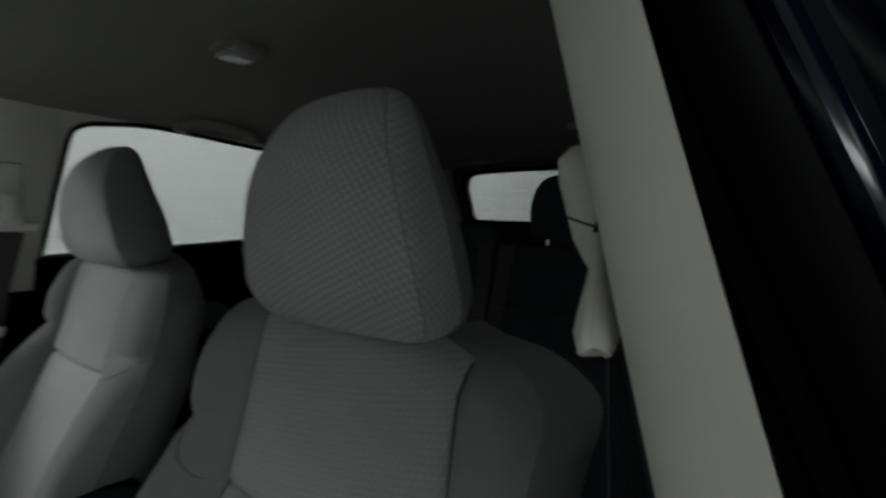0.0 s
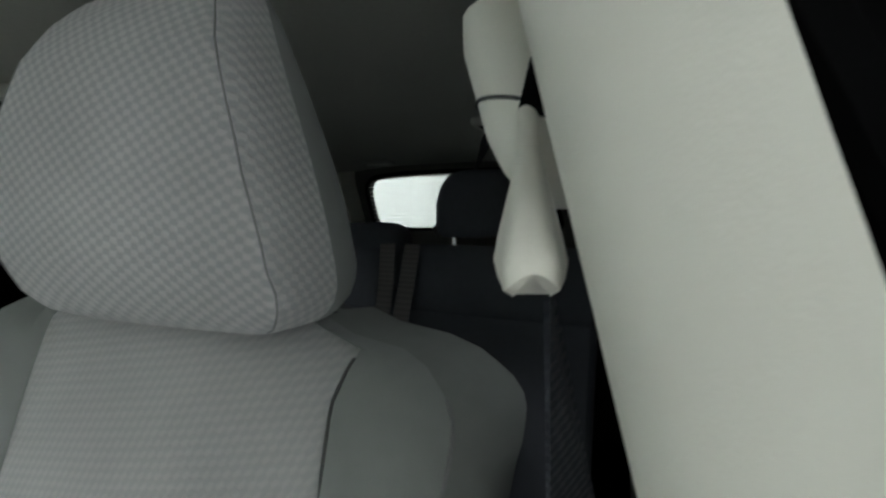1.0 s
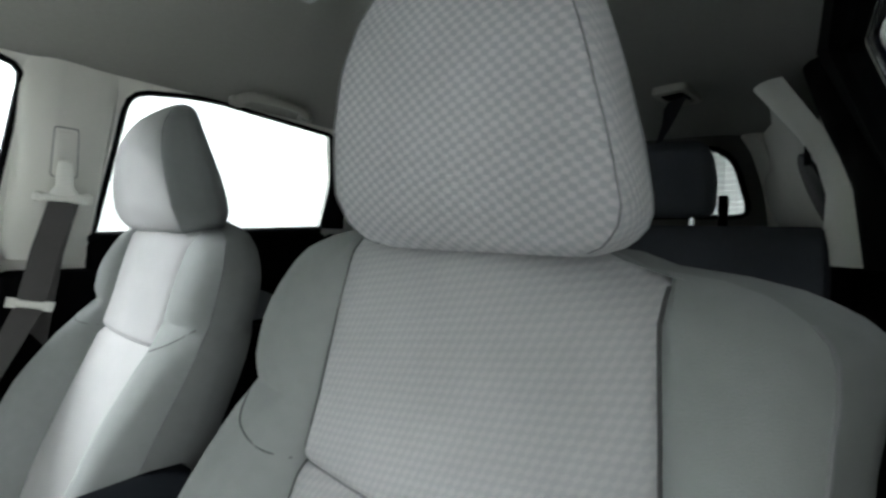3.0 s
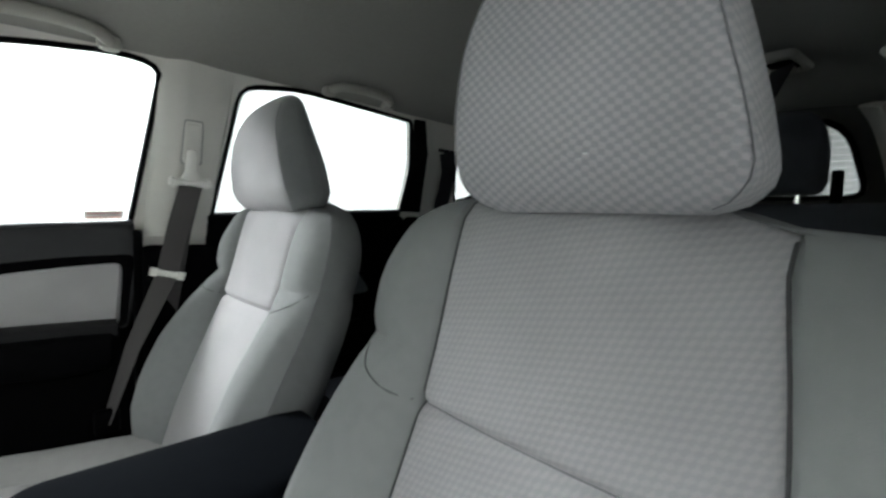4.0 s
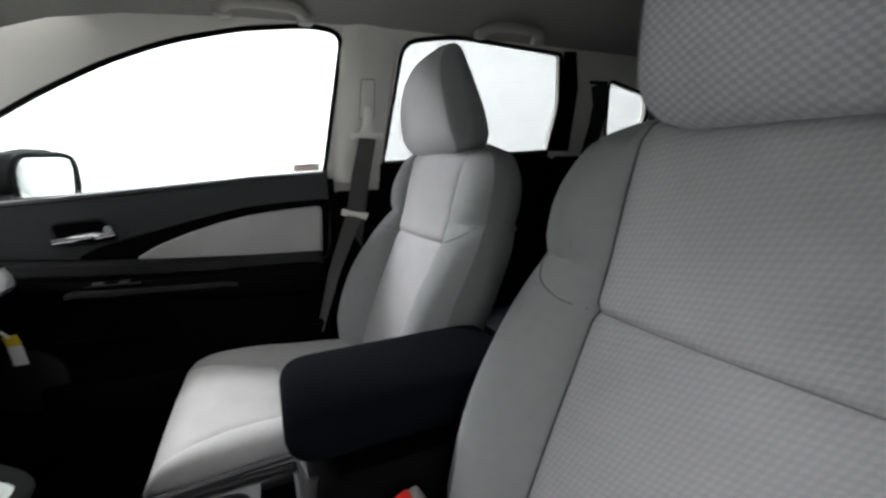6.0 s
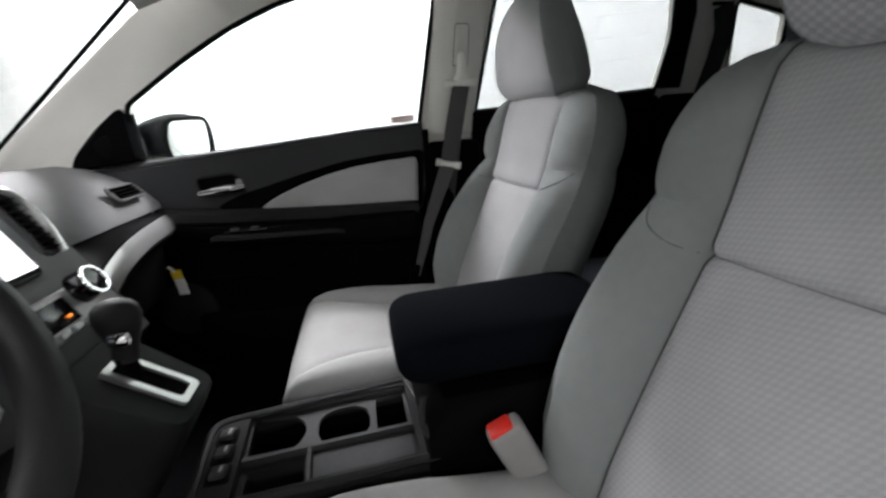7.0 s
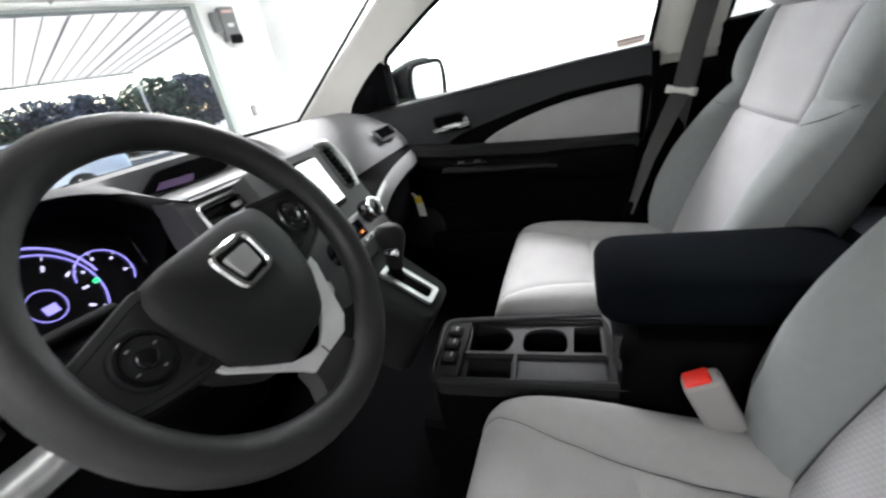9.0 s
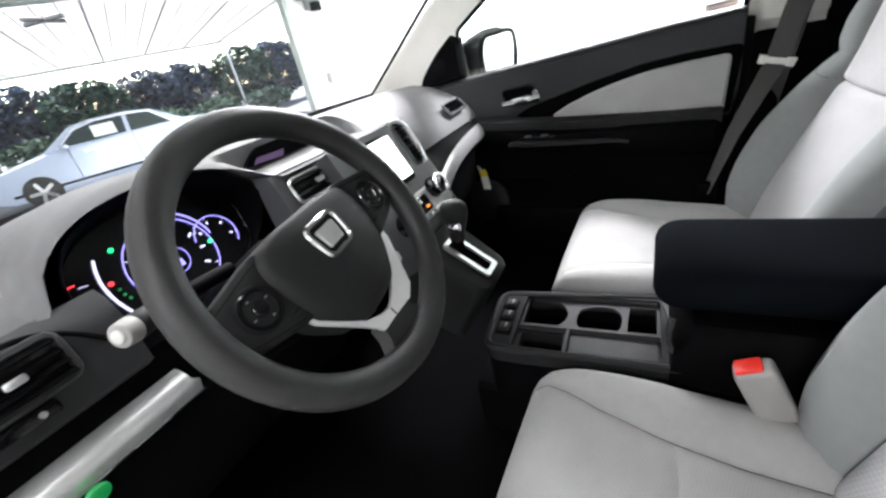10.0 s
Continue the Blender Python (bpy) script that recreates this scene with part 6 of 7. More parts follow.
for sx in (-1, 1):
    sp = round_poly([(sx * 0.066, 0.046), (sx * 0.135, 0.033), (sx * 0.157, 0.03), (sx * 0.160, -0.02), (sx * 0.125, -0.035), (sx * 0.07, -0.05)], 0.012, 3)
    arm = part("spoke", loft([[wp(p[0], p[1], q) for p in (sp if k == 1 else [(Vector(p) - Vector((sx * 0.11, 0))) * k + Vector((sx * 0.11, 0)) for p in sp])] for k, q in ((0.97, -0.03), (1, -0.022), (1, -0.006), (0.96, 0.001), (0.86, 0.003))]), wheel_plastic, wheel)
    panel = [(Vector(p) - Vector((sx * 0.112, 0))) * 0.80 + Vector((sx * 0.113, -0.001)) for p in sp]
    part("spoke_joint", tube([wp(p[0], p[1], 0.0022) for p in panel], 0.0010, 5, True, up=WM.to_3x3() @ Vector((0, 0, 1))), rubber, arm)
    part("button_pod", cyl(wp(sx * 0.112, 0.0, 0.0), wp(sx * 0.112, 0.0, 0.006), 0.0245, 0.023, 28, 0.002), plastic_dark, arm)
    part("pod_ring", tube([wp(sx * 0.112 + 0.0195 * math.cos(t), 0.0195 * math.sin(t), 0.007) for t in [2 * math.pi * i / 28 for i in range(28)]], 0.0020, 6, True, up=WM.to_3x3() @ Vector((0, 0, 1))), gloss_black, arm)
    part("pod_centre", cyl(wp(sx * 0.112, 0.0, 0.005), wp(sx * 0.112, 0.0, 0.0095), 0.0085, 0.008, 16, 0.0015), gloss_black, arm)
    for a in (0, 90, 180, 270):
        t = radians(a + 20)
        part("button_mark", rbox(wp(sx * 0.112 + 0.0135 * math.cos(t), 0.0135 * math.sin(t), 0.0068), (0.0034, 0.0016, 0.0012), 0.0005, WM.to_3x3().to_4x4()), buckle_grey, arm)
    part("small_button", rbox(wp(sx * 0.088, -0.027, 0.004), (0.011, 0.006, 0.004), 0.002, WM.to_3x3().to_4x4()), plastic_dark, arm)
    # silver lower spokes hug the pad and widen to the foot
    legs = ((-0.0885, -0.026), (-0.0905, -0.0285), (-0.0825, -0.052), (-0.041, -0.1015), (-0.033, -0.112), (-0.028, -0.121), (-0.0002, -0.123), (-0.0002, -0.110), (-0.015, -0.106), (-0.036, -0.096), (-0.078, -0.051))
    sv = list(legs) if sx < 0 else [(u, v) for u, v in ((0.0875, -0.026), (0.0888, -0.0285), (0.086, -0.054), (0.066, -0.094), (0.054, -0.116), (0.036, -0.126), (0.0002, -0.123), (0.0002, -0.110), (0.015, -0.104), (0.036, -0.091), (0.072, -0.052))]
    part("silver_spoke", slab(sv, lambda u, v, q: wp(u, v, -0.005 + q), 0.005, 0.0012), satin, wheel, "satin silver lower spoke")
part("foot_spoke", loft([[wp(a * k, v, q) for a, q in ((-0.034, -0.02), (-0.03, -0.002), (0, 0.0), (0.03, -0.002), (0.034, -0.02))] for v, k in ((-0.112, 0.9), (-0.130, 1.0), (-0.146, 1.3), (-0.162, 1.6))]), leather, wheel)
# maker's emblem as a plain chrome frame with a plain plate
em = [(-0.026, 0.02), (0.026, 0.02), (0.021, -0.02), (-0.021, -0.02)]
emp = part("emblem", tube([wp(p[0], p[1] + 0.003, 0.0225) for p in round_poly(em, 0.01, 4)], 0.0034, 6, True, up=WM.to_3x3() @ Vector((0, 0, 1))), chrome, wheel, "plain chrome emblem frame")
pl_ = part("emblem_plate", slab(round_poly([(-0.022, 0.0165), (0.022, 0.0165), (0.018, -0.0165), (-0.018, -0.0165)], 0.006, 3), lambda u, v, q: wp(u, v + 0.003, 0.0185 + q), 0.003, 0.001), gloss_black, emp)
part("emblem_bar", slab(round_poly([(-0.0170, 0.0125), (0.0170, 0.0125), (0.0140, -0.0125), (-0.0140, -0.0125)], 0.004, 3), lambda u, v, q: wp(u, v + 0.003, 0.0205 + q), 0.004, 0.0015), bright_silver, pl_)
# stalk for the lamps
stk_ = thing("control_stalk", (-0.47, 0.52, 1.02), "black control stalk with a pale turning end", "control stalk")
part("lever", tube(smooth_path([(-0.43, 0.56, 1.02), (-0.48, 0.55, 1.027), (-0.535, 0.534, 1.036)], 4), 0.009, 10), plastic_black, stk_)
part("turning_ring", cyl((-0.534, 0.535, 1.0335), (-0.558, 0.526, 1.0365), 0.0120, 0.0132, 18, 0.002), plastic_dark, stk_)
cap = part("end_cap", cyl((-0.558, 0.526, 1.0365), (-0.573, 0.519, 1.0395), 0.0130, 0.0118, 24, 0.002), buckle_grey, stk_, "pale grey end cap")
part("cap_button", cyl((-0.573, 0.519, 1.0395), (-0.5755, 0.5178, 1.0400), 0.0070, 0.0062, 18, 0.001), lens_grey, cap)

# ---------------------------------------------------------------- shifter and centre console
sh = thing("gear_shifter", (-0.03, 0.45, 0.80), "black gear lever in a chrome-edged gate", "gear lever")
GM = Matrix.Translation((-0.033, 0.442, 0.815)) @ Matrix.Rotation(radians(36), 4, "X")
gp = lambda u, v, q: GM @ Vector((u, v, q))
part("gate_panel", loft([[gp(p[0] * k, p[1] * k, q) for p in round_poly([(-0.062, -0.072), (0.062, -0.072), (0.08, 0.09), (-0.08, 0.09)], 0.025, 4)] for k, q in ((1.12, -0.14), (1.05, -0.03), (1.0, -0.006), (0.95, 0.0))]), plastic_dark, sh)
gate_o = round_poly([(-0.027, -0.055), (0.027, -0.055), (0.027, 0.055), (-0.027, 0.055)], 0.009, 3)
part("gate_surround", pierced(gate_o, [round_poly([(-0.0165, -0.045), (0.0165, -0.045), (0.0165, 0.047), (-0.0165, 0.047)], 0.006, 3)], lambda u, v, w: gp(u, v, 0.001 + w), 0.006), silver, sh, "silver gate frame")
part("gate_slot", rbox(gp(0, 0.003, 0.001), (0.034, 0.094, 0.003), 0.001, GM.to_3x3().to_4x4()), rubber, sh)
part("lever", tube([gp(0.0, 0.02, 0.0), (-0.040, 0.460, 0.86), (-0.040, 0.456, 0.89)], 0.012, 10), plastic_black, sh)
rings = []
for q, r1, r2 in ((-0.02, 0.012, 0.013), (0.0, 0.0135, 0.016), (0.012, 0.016, 0.020), (0.028, 0.019, 0.026), (0.042, 0.021, 0.029), (0.054, 0.0195, 0.027), (0.062, 0.014, 0.020), (0.066, 0.006, 0.009)):
    rings.append([Vector((-0.040 + r1 * math.cos(t), 0.454 + r2 * math.sin(t), 0.876 + q)) for t in [2 * math.pi * i / 20 for i in range(20)]])
kn = part("knob", loft(rings), wheel_plastic, sh, "rounded dark grey knob")
part("release_button", rbox((-0.063, 0.446, 0.897), (0.014, 0.026, 0.020), 0.006), chrome, kn)
part("knob_collar", cyl((-0.041, 0.458, 0.862), (-0.040, 0.457, 0.878), 0.015, 0.013, 16, 0.002), plastic_dark, kn)

cc = thing("centre_console", (-0.005, 0.1, 0.40), "black centre console with cup holders and coin trays", "centre console")
TZ = 0.662
tz = lambda v: TZ + 0.02 * (v - 0.2)
top_o = round_poly([(-0.110, 0.050), (0.090, 0.090), (0.048, 0.414), (-0.128, 0.398)], [0.012, 0.012, 0.03, 0.03], 4)
well_o = round_poly([(-0.100, 0.090), (0.074, 0.094), (0.058, 0.358), (-0.122, 0.350)], 0.010, 3)
part("tray_frame", pierced(top_o, [well_o], lambda u, v, w: Vector((u, v, tz(v) + 0.006 - w)), 0.04), tray_black, cc, "black tray frame with a key panel")
holes = [
    round_poly([(0.058, 0.354), (-0.038, 0.349), (-0.036, 0.292), (-0.020, 0.272), (0.006, 0.263), (0.030, 0.268), (0.050, 0.286)], [0.006, 0.006, 0.012, 0.02, 0.02, 0.02, 0.012], 3),
    round_poly([(0.050, 0.222), (0.032, 0.246), (-0.014, 0.246), (-0.038, 0.224), (-0.036, 0.182), (-0.012, 0.160), (0.036, 0.162), (0.053, 0.184)], 0.016, 3),
    round_poly([(0.064, 0.100), (0.058, 0.150), (-0.020, 0.150), (-0.016, 0.099)], 0.004, 2),
    round_poly([(-0.052, 0.262), (-0.058, 0.344), (-0.115, 0.338), (-0.109, 0.257)], 0.006, 2),
]
part("cup_bridge", pierced(round_poly([(-0.030, 0.092), (0.070, 0.095), (0.062, 0.358), (-0.045, 0.352)], 0.006, 2), holes[:3], lambda u, v, w: Vector((u, v, tz(v) - 0.006 - w)), 0.006), tray_grey, cc, "grey bridge between the cup holders")
part("coin_tray", pierced(round_poly([(-0.032, 0.092), (-0.047, 0.352), (-0.122, 0.349), (-0.098, 0.090)], 0.004, 2), holes[3:], lambda u, v, w: Vector((u, v, tz(v) - 0.009 - w)), 0.045), tray_black, cc, "black coin tray")
part("tray_divider", ribbon([(-0.031, 0.094, tz(0.09) - 0.002), (-0.046, 0.351, tz(0.35) - 0.002)], 0.007, 0.012, (1, 0, 0)), tray_grey, cc)
part("cross_divider", ribbon([(-0.043, 0.254, tz(0.25) - 0.003), (-0.113, 0.250, tz(0.25) - 0.003)], 0.006, 0.012, (0, 1, 0)), tray_grey, cc)
part("far_ridge", tube([(0.072, 0.100, tz(0.1) - 0.001), (0.060, 0.352, tz(0.35) - 0.001)], 0.004, 6), tray_grey, cc)
part("coin_mat", slab(round_poly([(-0.094, 0.096), (-0.036, 0.098), (-0.050, 0.248), (-0.110, 0.245)], 0.006, 2), lambda u, v, q: Vector((u, v, tz(v) - 0.0085 + q)), 0.003), tray_grey, cc, "grey rubber mat")
part("tray_well", rbox((-0.020, 0.235, 0.53), (0.18, 0.28, 0.04), 0.01), plastic_black, cc)
part("console_skirt", pierced([(p[0] * 1.01, p[1]) for p in top_o], [well_o], lambda u, v, w: Vector((u, v, tz(v) - 0.030 - w)), 0.09), plastic_black, cc, "black side of the console")
part("tray_rim", tube([Vector((p[0], p[1], tz(p[1]) + 0.004)) for p in top_o], 0.0075, 8, True), plastic_dark, cc)
for i in range(3):
    kx, ky = -0.072 + 0.040 * i, 0.374 + 0.004 * i
    slot = part("key_slot", slab(round_poly([(kx - 0.017, ky - 0.016), (kx + 0.017, ky - 0.014), (kx + 0.016, ky + 0.018), (kx - 0.018, ky + 0.016)], 0.004, 2), lambda u, v, q: Vector((u, v, tz(v) + 0.0062 + q)), 0.0015), rubber, cc)
    part("console_button", rbox((kx + 0.003, ky + 0.001, tz(ky) + 0.010), (0.024, 0.022, 0.010), 0.004, Matrix.Rotation(radians(8), 4, "Y")), tray_grey, slot)
    part("button_mark", rbox((kx + 0.003, ky - 0.003, tz(ky) + 0.0155), (0.012, 0.004, 0.001), 0.0003), buckle_grey, slot)
part("console_side", loft([[Vector((x, y, z)) for x, z in ((-a, 0.42), (-a, 0.535), (-a + 0.01, 0.545), (b - 0.01, 0.545), (b, 0.535), (b, 0.42))] for y, a, b in ((0.44, 0.115, 0.09), (0.25, 0.125, 0.11), (0.05, 0.13, 0.125), (-0.25, 0.13, 0.125))]), plastic_black, cc)
part("bridge", loft([[Vector((x, y, z)) for x, z in ((-0.118, 0.62), (-0.118, h - 0.02), (-0.10, h), (0.10, h), (0.118, h - 0.02), (0.118, 0.62))] for y, h in ((0.080, 0.68), (0.072, 0.725), (0.05, 0.750), (-0.22, 0.750))]), plastic_black, cc, "black console box")
part("bridge_edge", tube(smooth_path([(-0.112, 0.046, 0.672), (-0.104, 0.070, 0.690), (-0.098, 0.084, 0.715), (-0.09, 0.078, 0.752)], 4), 0.006, 6), tray_grey, cc)
rings = []
for i in range(24):
    t = i / 23
    y = 0.108 - 0.355 * t ** 2.4
    k = min(1.0, max(0.0, (0.1085 - y) / 0.05)) if y > 0.0585 else 1.0
    k = (1 - (1 - k) ** 2.4) ** (1 / 2.4) if k < 1 else 1.0
    e = min(1.0, max(0.15, (y + 0.262) / 0.03)) ** 0.5
    zm, h = 0.795 - 0.002 * t, (0.012 + 0.031 * k) * (0.7 + 0.3 * e)
    cx, w = 0.017, (0.055 + 0.05 * k) * (0.9 + 0.1 * e)
    ring = []
    for j in range(28):
        a = 2 * math.pi * j / 28
        ring.append(Vector((cx + w * math.copysign(abs(math.cos(a)) ** 0.45, math.cos(a)), y, zm + 0.006 * t + h * math.copysign(abs(math.sin(a)) ** 0.5, math.sin(a)))))
    rings.append(ring)
part("armrest_lid", loft(rings), arm_cloth, cc, "dark navy cloth armrest lid")

# seat belt buckle by the driver's seat
bk = thing("belt_buckle", (-0.165, -0.03, 0.56), "grey belt buckle with a red release button", "belt buckle")
BM = Matrix.Translation((-0.168, -0.035, 0.70)) @ Matrix.Rotation(radians(-25), 4, "X")
part("buckle_body", rbox(BM @ Vector((0, 0, 0)), (0.034, 0.05, 0.095), 0.008, BM.to_3x3().to_4x4(), 3), buckle_grey, bk)
part("release_button", rbox(BM @ Vector((0, 0.004, 0.0445)), (0.026, 0.034, 0.016), 0.004, BM.to_3x3().to_4x4()), red_plastic, bk, "bright red release button")
part("stalk", rbox(BM @ Vector((0, 0, -0.095)), (0.02, 0.03, 0.11), 0.006, BM.to_3x3().to_4x4()), plastic_black, bk)
# hang tag on the glove box
tg = thing("hang_tag", (0.60, 0.65, 0.74), "yellow and white paper tag hanging from the glove box", "paper tag")
part("tag_string", ribbon([(0.607, 0.67, 0.80), (0.607, 0.655, 0.782)], 0.009, 0.001, (0.3, 1, 0)), paper, tg)
part("tag_head", ribbon([(0.607, 0.655, 0.787), (0.607, 0.65, 0.762)], 0.032, 0.0012, (0.35, 1, 0)), yellow, tg)
part("tag_sheet", ribbon([(0.607, 0.65, 0.762), (0.607, 0.645, 0.715)], 0.032, 0.0012, (0.35, 1, 0)), paper, tg)


# ---------------------------------------------------------------- outside: parked car and trees
def sedan(place):
    """A silver saloon; place(u, v, z): u along the car from its tail, v across, z up."""
    s = thing("parked_car", place(2.3, 0, 0), "pale silver saloon parked across the yard", "car")
    low = [(0.0, 0.35), (0.02, 0.78), (0.12, 0.98), (0.55, 1.02), (1.0, 1.02), (3.2, 0.98), (4.1, 0.82), (4.5, 0.62), (4.58, 0.35), (4.2, 0.22), (0.3, 0.22)]
    part("body", loft([[place(2.29 + (u - 2.29) * k, v, z * (1 if z < 0.9 else 1)) for u, z in low] for v, k in ((-0.88, 0.97), (-0.82, 1), (0.82, 1), (0.88, 0.97))]), car_silver, s)
    roof = [(0.60, 1.0), (1.25, 1.37), (1.7, 1.43), (2.3, 1.43), (2.75, 1.36), (3.35, 0.98)]
    part("roof", loft([[place(u, v, z) for u, z in roof] for v in (-0.66, -0.6, 0.6, 0.66)]), car_silver, s)
    for v in (-0.675, 0.675):
        for poly in (((0.95, 1.03), (1.3, 1.33), (1.72, 1.37), (1.76, 1.03)), ((1.84, 1.03), (1.8, 1.37), (2.3, 1.37), (2.7, 1.28), (3.05, 1.02))):
            part("side_window", slab(poly, lambda a, b, q: place(a, v + (q if v > 0 else -q), b), 0.01), car_window, s)
        for u in (0.95, 3.65):
            w = part("wheel", cyl(place(u, v * 1.32 - math.copysign(0.1, v), 0.32), place(u, v * 1.33, 0.32), 0.32, n=28, bevel=0.03), tyre, s)
            part("rim", cyl(place(u, v * 1.32, 0.32), place(u, v * 1.34, 0.32), 0.235, n=24), tyre, w)
            for k in range(5):
                t = 2 * math.pi * k / 5
                part("rim_spoke", ribbon([place(u, v * 1.35, 0.32), place(u + 0.225 * math.cos(t), v * 1.345, 0.32 + 0.21 * math.sin(t))], 0.06, 0.02, (EAST + NORTH * 0.2) * math.sin(t) + Vector((0, 0, 1)) * math.cos(t) * -1), alloy, w)
    for v in (-0.884, 0.884):
        for u in (1.78, 2.95):
            part("door_joint", ribbon([place(u, v, 0.34), place(u, v * 0.995, 0.99)], 0.014, 0.004, s_dir), gloss_black, s)
        for u in (1.62, 2.62):
            part("door_handle", ribbon([place(u - 0.09, v * 1.01, 0.86), place(u + 0.09, v * 1.01, 0.86)], 0.03, 0.02, (0, 0, 1)), alloy, s)
        part("sill_line", ribbon([place(0.5, v, 0.36), place(4.1, v, 0.36)], 0.05, 0.006, (0, 0, 1)), gloss_black, s)
    part("price_sheet", slab([(2.0, 1.07), (2.0, 1.30), (2.42, 1.30), (2.42, 1.07)], lambda a, b, q: place(a, 0.69 + q, b), 0.004), paper, s)
    part("wing_mirror", rbox(place(2.98, 0.98, 1.03), (0.16, 0.16, 0.11), 0.03, Matrix.Rotation(-BT, 4, "Z")), car_silver, s)
    for v in (-0.884, 0.884):
        part("waist_crease", ribbon([place(0.25, v, 0.80), place(2.3, v * 1.004, 0.83), place(4.2, v, 0.72)], 0.022, 0.012, (0, 0, 1)), car_silver, s)
        part("window_trim", tube([place(u, v * 0.775, z) for u, z in ((0.9, 1.03), (1.28, 1.35), (1.75, 1.395), (2.32, 1.39), (2.72, 1.30), (3.1, 1.015))], 0.012, 5), alloy, s)
    part("tail_lamp", rbox(place(0.04, -0.62, 0.82), (0.12, 0.36, 0.13), 0.03, Matrix.Rotation(-BT, 4, "Z")), red_plastic, s)
    part("head_lamp", rbox(place(4.35, -0.62, 0.66), (0.3, 0.34, 0.13), 0.03, Matrix.Rotation(-BT, 4, "Z")), lens_grey, s)
    return s


s_dir = Vector((-math.cos(radians(22)), math.sin(radians(22)), 0))
s_nor = Vector((s_dir.y, -s_dir.x, 0))
sed_w = CENTRE + Vector((math.sin(radians(18.2)), math.cos(radians(18.2)), 0)) * 11.5 + Vector((0, 0, -0.235))
sed_c = sed_w - s_dir * 1.35 + s_nor * 0.88
sedan(lambda u, v, z: sed_c + s_dir * (u - 2.3) + s_nor * -v + Vector((0, 0, z)))


def tree(base, h, r, seed, mat, n, label):
    """A tapered trunk with limbs and a crown of many small leaf clumps."""
    rng = random.Random(seed)
    t = thing("tree", base, label, "tree", "trees behind the yard")
    top = base + Vector((rng.uniform(-0.2, 0.2), rng.uniform(-0.2, 0.2), h * 0.72))
    part("trunk", tube([base, base.lerp(top, 0.5), top], [0.16, 0.11, 0.04], 8, up=(1, 0, 0)), bark, t)
    vs, fs = [], []
    for i in range(6):
        a = rng.uniform(0, 6.28)
        p0 = base.lerp(top, rng.uniform(0.35, 0.9))
        p1 = p0 + Vector((math.cos(a) * r * 0.8, math.sin(a) * r * 0.8, h * rng.uniform(0.08, 0.25)))
        part("limb", tube([p0, p0.lerp(p1, 0.5) + Vector((0, 0, 0.1)), p1], [0.05, 0.035, 0.012], 6, up=(0.3, 0.2, 1)), bark, t)
    for i in range(n):
        while True:
            u = Vector((rng.uniform(-1, 1), rng.uniform(-1, 1), rng.uniform(-1, 1)))
            if u.length < 1 and noise.noise(u * 2.3 + Vector((seed, 0, 0))) > -0.12:
                break
        c = base + Vector((u.x * r, u.y * r, h * 0.56 + u.z * h * 0.44))
        sz = rng.uniform(0.10, 0.20)
        d1 = Vector((rng.uniform(-1, 1), rng.uniform(-1, 1), rng.uniform(-0.6, 0.6))).normalized() * sz
        d2 = d1.cross(Vector((rng.uniform(-1, 1), rng.uniform(-1, 1), 1))).normalized() * sz * 0.6
        k = len(vs)
        vs += [c - d1, c + d2, c + d1, c - d2]
        fs.append((k, k + 1, k + 2, k + 3))
    me = bpy.data.meshes.new("crown")
    me.from_pydata(vs, [], fs)
    me.materials.append(mat)
    o = new("crown", me)
    o.parent = t
    o.matrix_parent_inverse = t.matrix_basis.inverted()
    o["kind"] = "stuff"
    return t


for i in range(13):
    e = -17 + 2.6 * i + random.uniform(-0.4, 0.4)
    n = 29.0 + random.uniform(-1, 1.2)
    tree(bld(e, n, -0.4), random.uniform(3.0, 3.8), random.uniform(1.7, 2.2), 11 + i, leaf_hazed if i % 3 else leaf_light, 4200, "dark green broadleaf tree behind the yard")
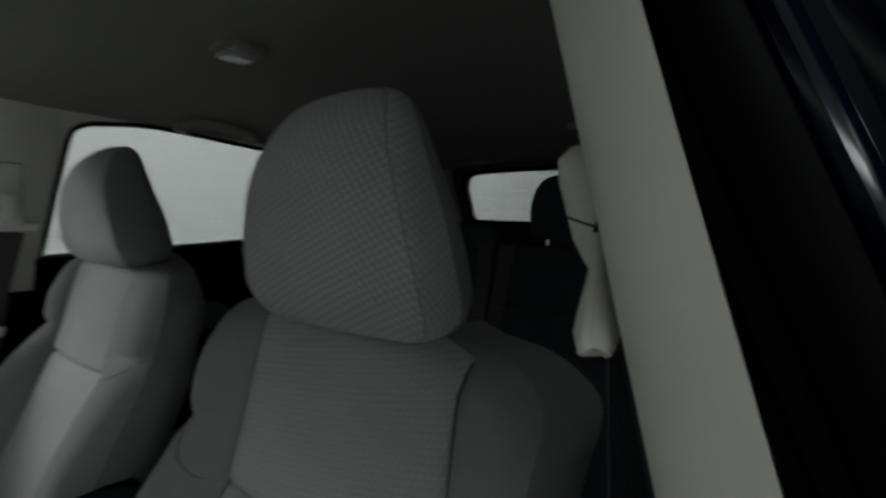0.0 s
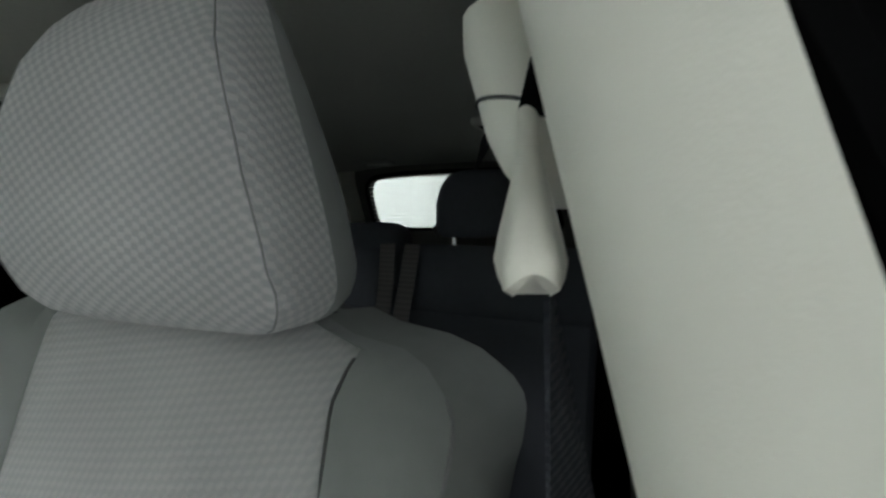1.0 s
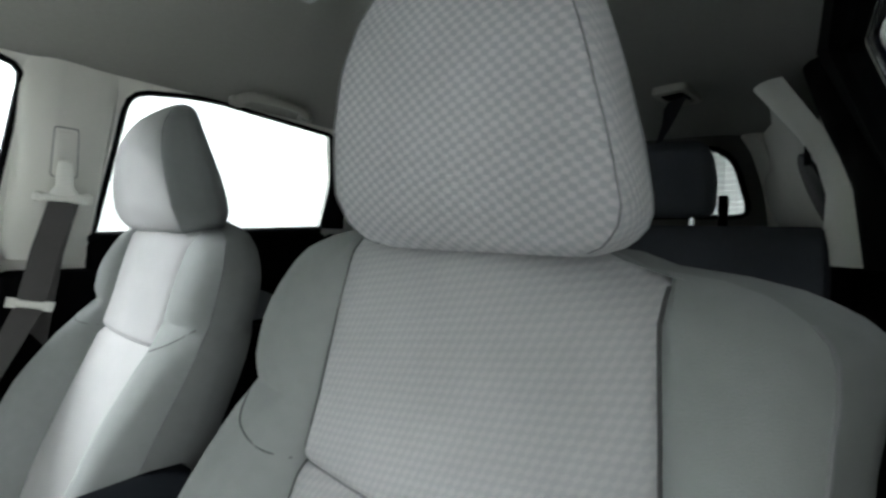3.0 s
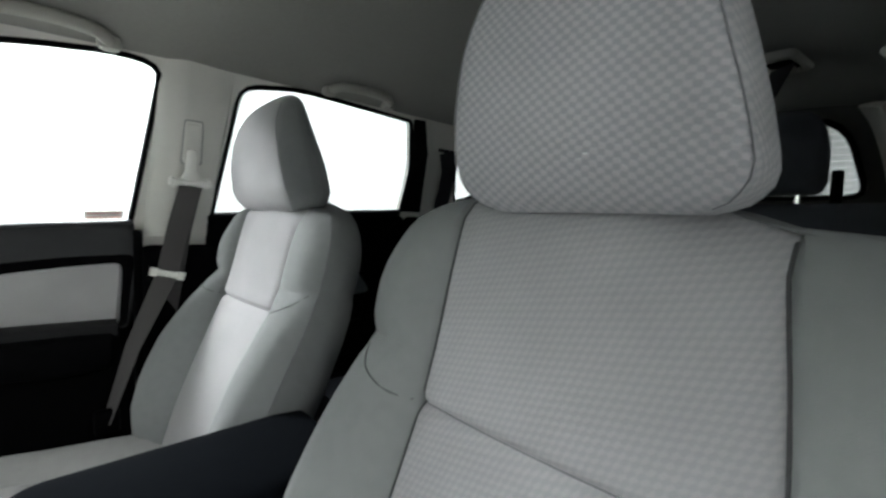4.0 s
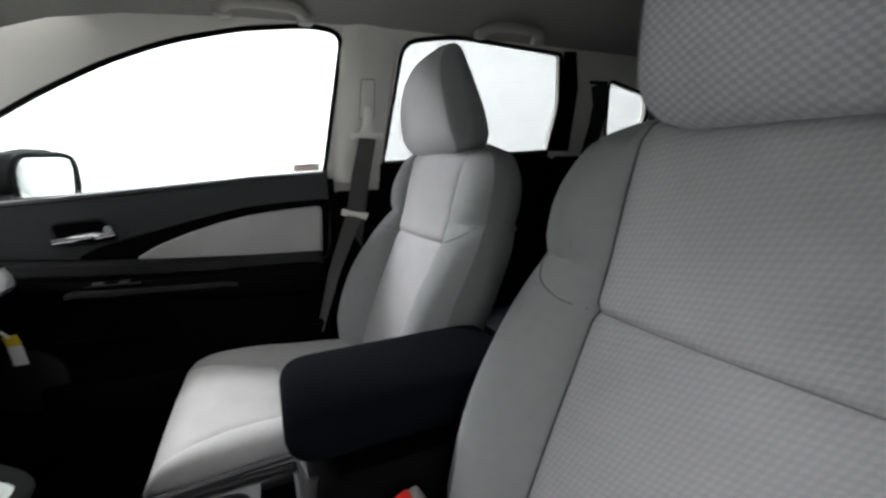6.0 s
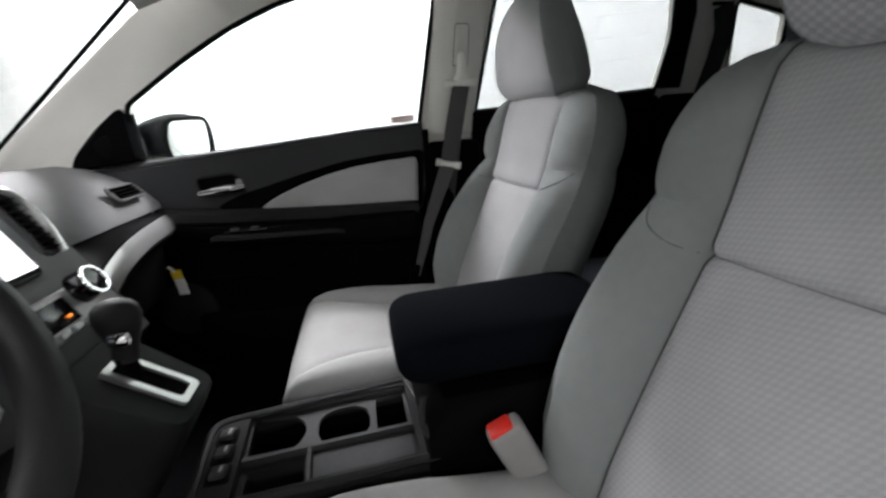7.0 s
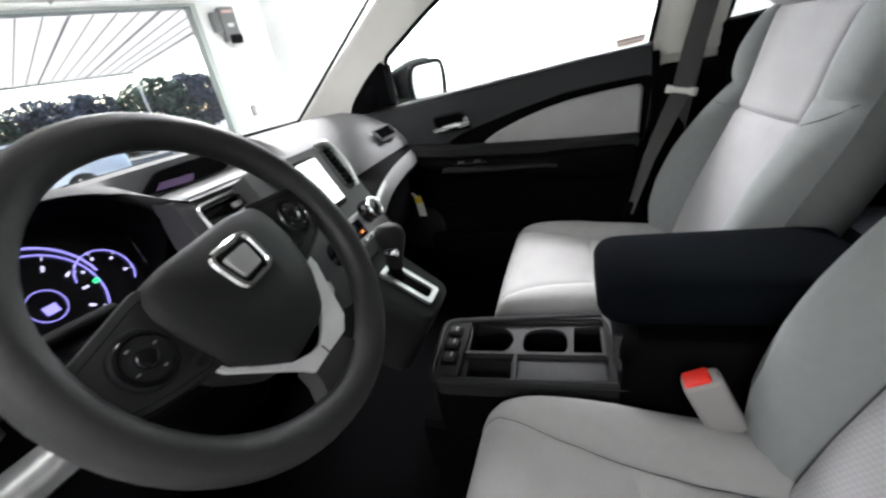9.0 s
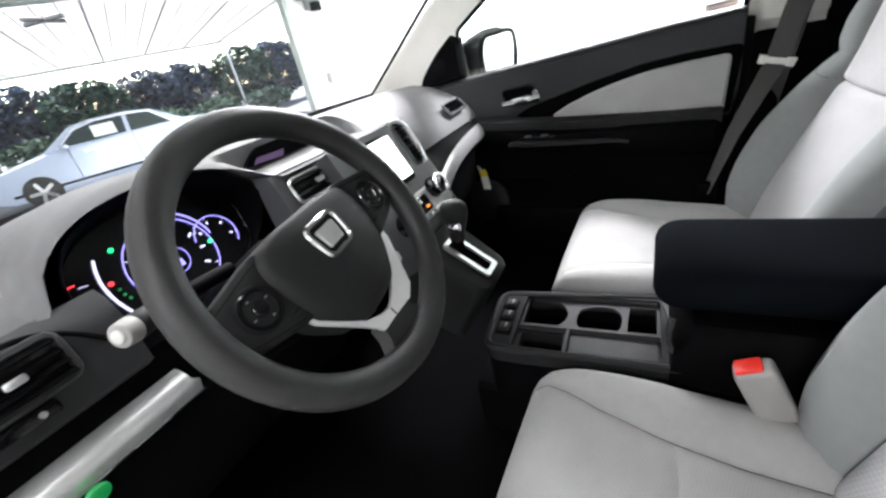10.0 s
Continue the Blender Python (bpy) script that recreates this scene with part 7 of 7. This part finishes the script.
# a low hedge-like bank of shrubs in front of the trees
for i in range(7):
    tree(bld(-9 + 2.6 * i, 25.6 + random.uniform(-0.3, 0.3), -0.4), random.uniform(1.0, 1.5), 1.3, 61 + i, leaf_light, 900, "low bright green shrub behind the parked car")


# ---------------------------------------------------------------- painted blocks of the wall beside the car
BW_, BH_, JOINT = 0.40, 0.20, 0.006


def block_mesh(w, h):
    """One wall block, its face towards the car."""
    x0, x1, t, c = JOINT / 2, w - JOINT / 2, 0.058, 0.004
    z0, z1 = JOINT / 2, h - JOINT / 2
    ring = lambda d, q: [(d, x0 + q, z0 + q), (d, x1 - q, z0 + q), (d, x1 - q, z1 - q), (d, x0 + q, z1 - q)]
    vs = ring(t, 0) + ring(c, 0) + ring(0, c)
    fs = [(8, 9, 10, 11)] + [(4 * k + i, 4 * k + (i + 1) % 4, 4 * k + 4 + (i + 1) % 4, 4 * k + 4 + i) for k in (0, 1) for i in range(4)]
    return vs, fs


wall_e = bpy.data.objects["wall_east"]
b_vs, b_fs = block_mesh(BW_, BH_)
b_me = bpy.data.meshes.new("block")
b_me.from_pydata(b_vs, [], b_fs)
b_me.materials.append(block_paint)
rest_v, rest_f = [], []
frame_m = Matrix((EAST.to_4d(), NORTH.to_4d(), Vector((0, 0, 1, 0)), Vector((0, 0, 0, 1)))).transposed()
for i in range(4):
    frame_m[3][i] = 1.0 if i == 3 else 0.0
for row in range(18):
    for k in range(-18, 25):
        n0 = k * BW_ + (0.2 if row % 2 else 0.0)
        if n0 < GN0 or n0 + BW_ > GN1:
            continue
        m = Matrix.Translation(bld(GE1, n0, row * BH_)) @ frame_m
        if 3 <= row <= 12 and -4.4 <= n0 < 7.4:
            o = new("block", b_me)
            o.parent = wall_e
            o.matrix_parent_inverse = Matrix.Identity(4)
            o.matrix_basis = m
        else:
            k0 = len(rest_v)
            rest_v += [m @ Vector(v) for v in b_vs]
            rest_f += [tuple(k0 + i for i in f) for f in b_fs]
r_me = bpy.data.meshes.new("far_blocks")
r_me.from_pydata(rest_v, [], rest_f)
r_me.materials.append(block_paint)
r_o = new("far_blocks", r_me)
r_o.parent = wall_e
r_o["kind"] = "stuff"
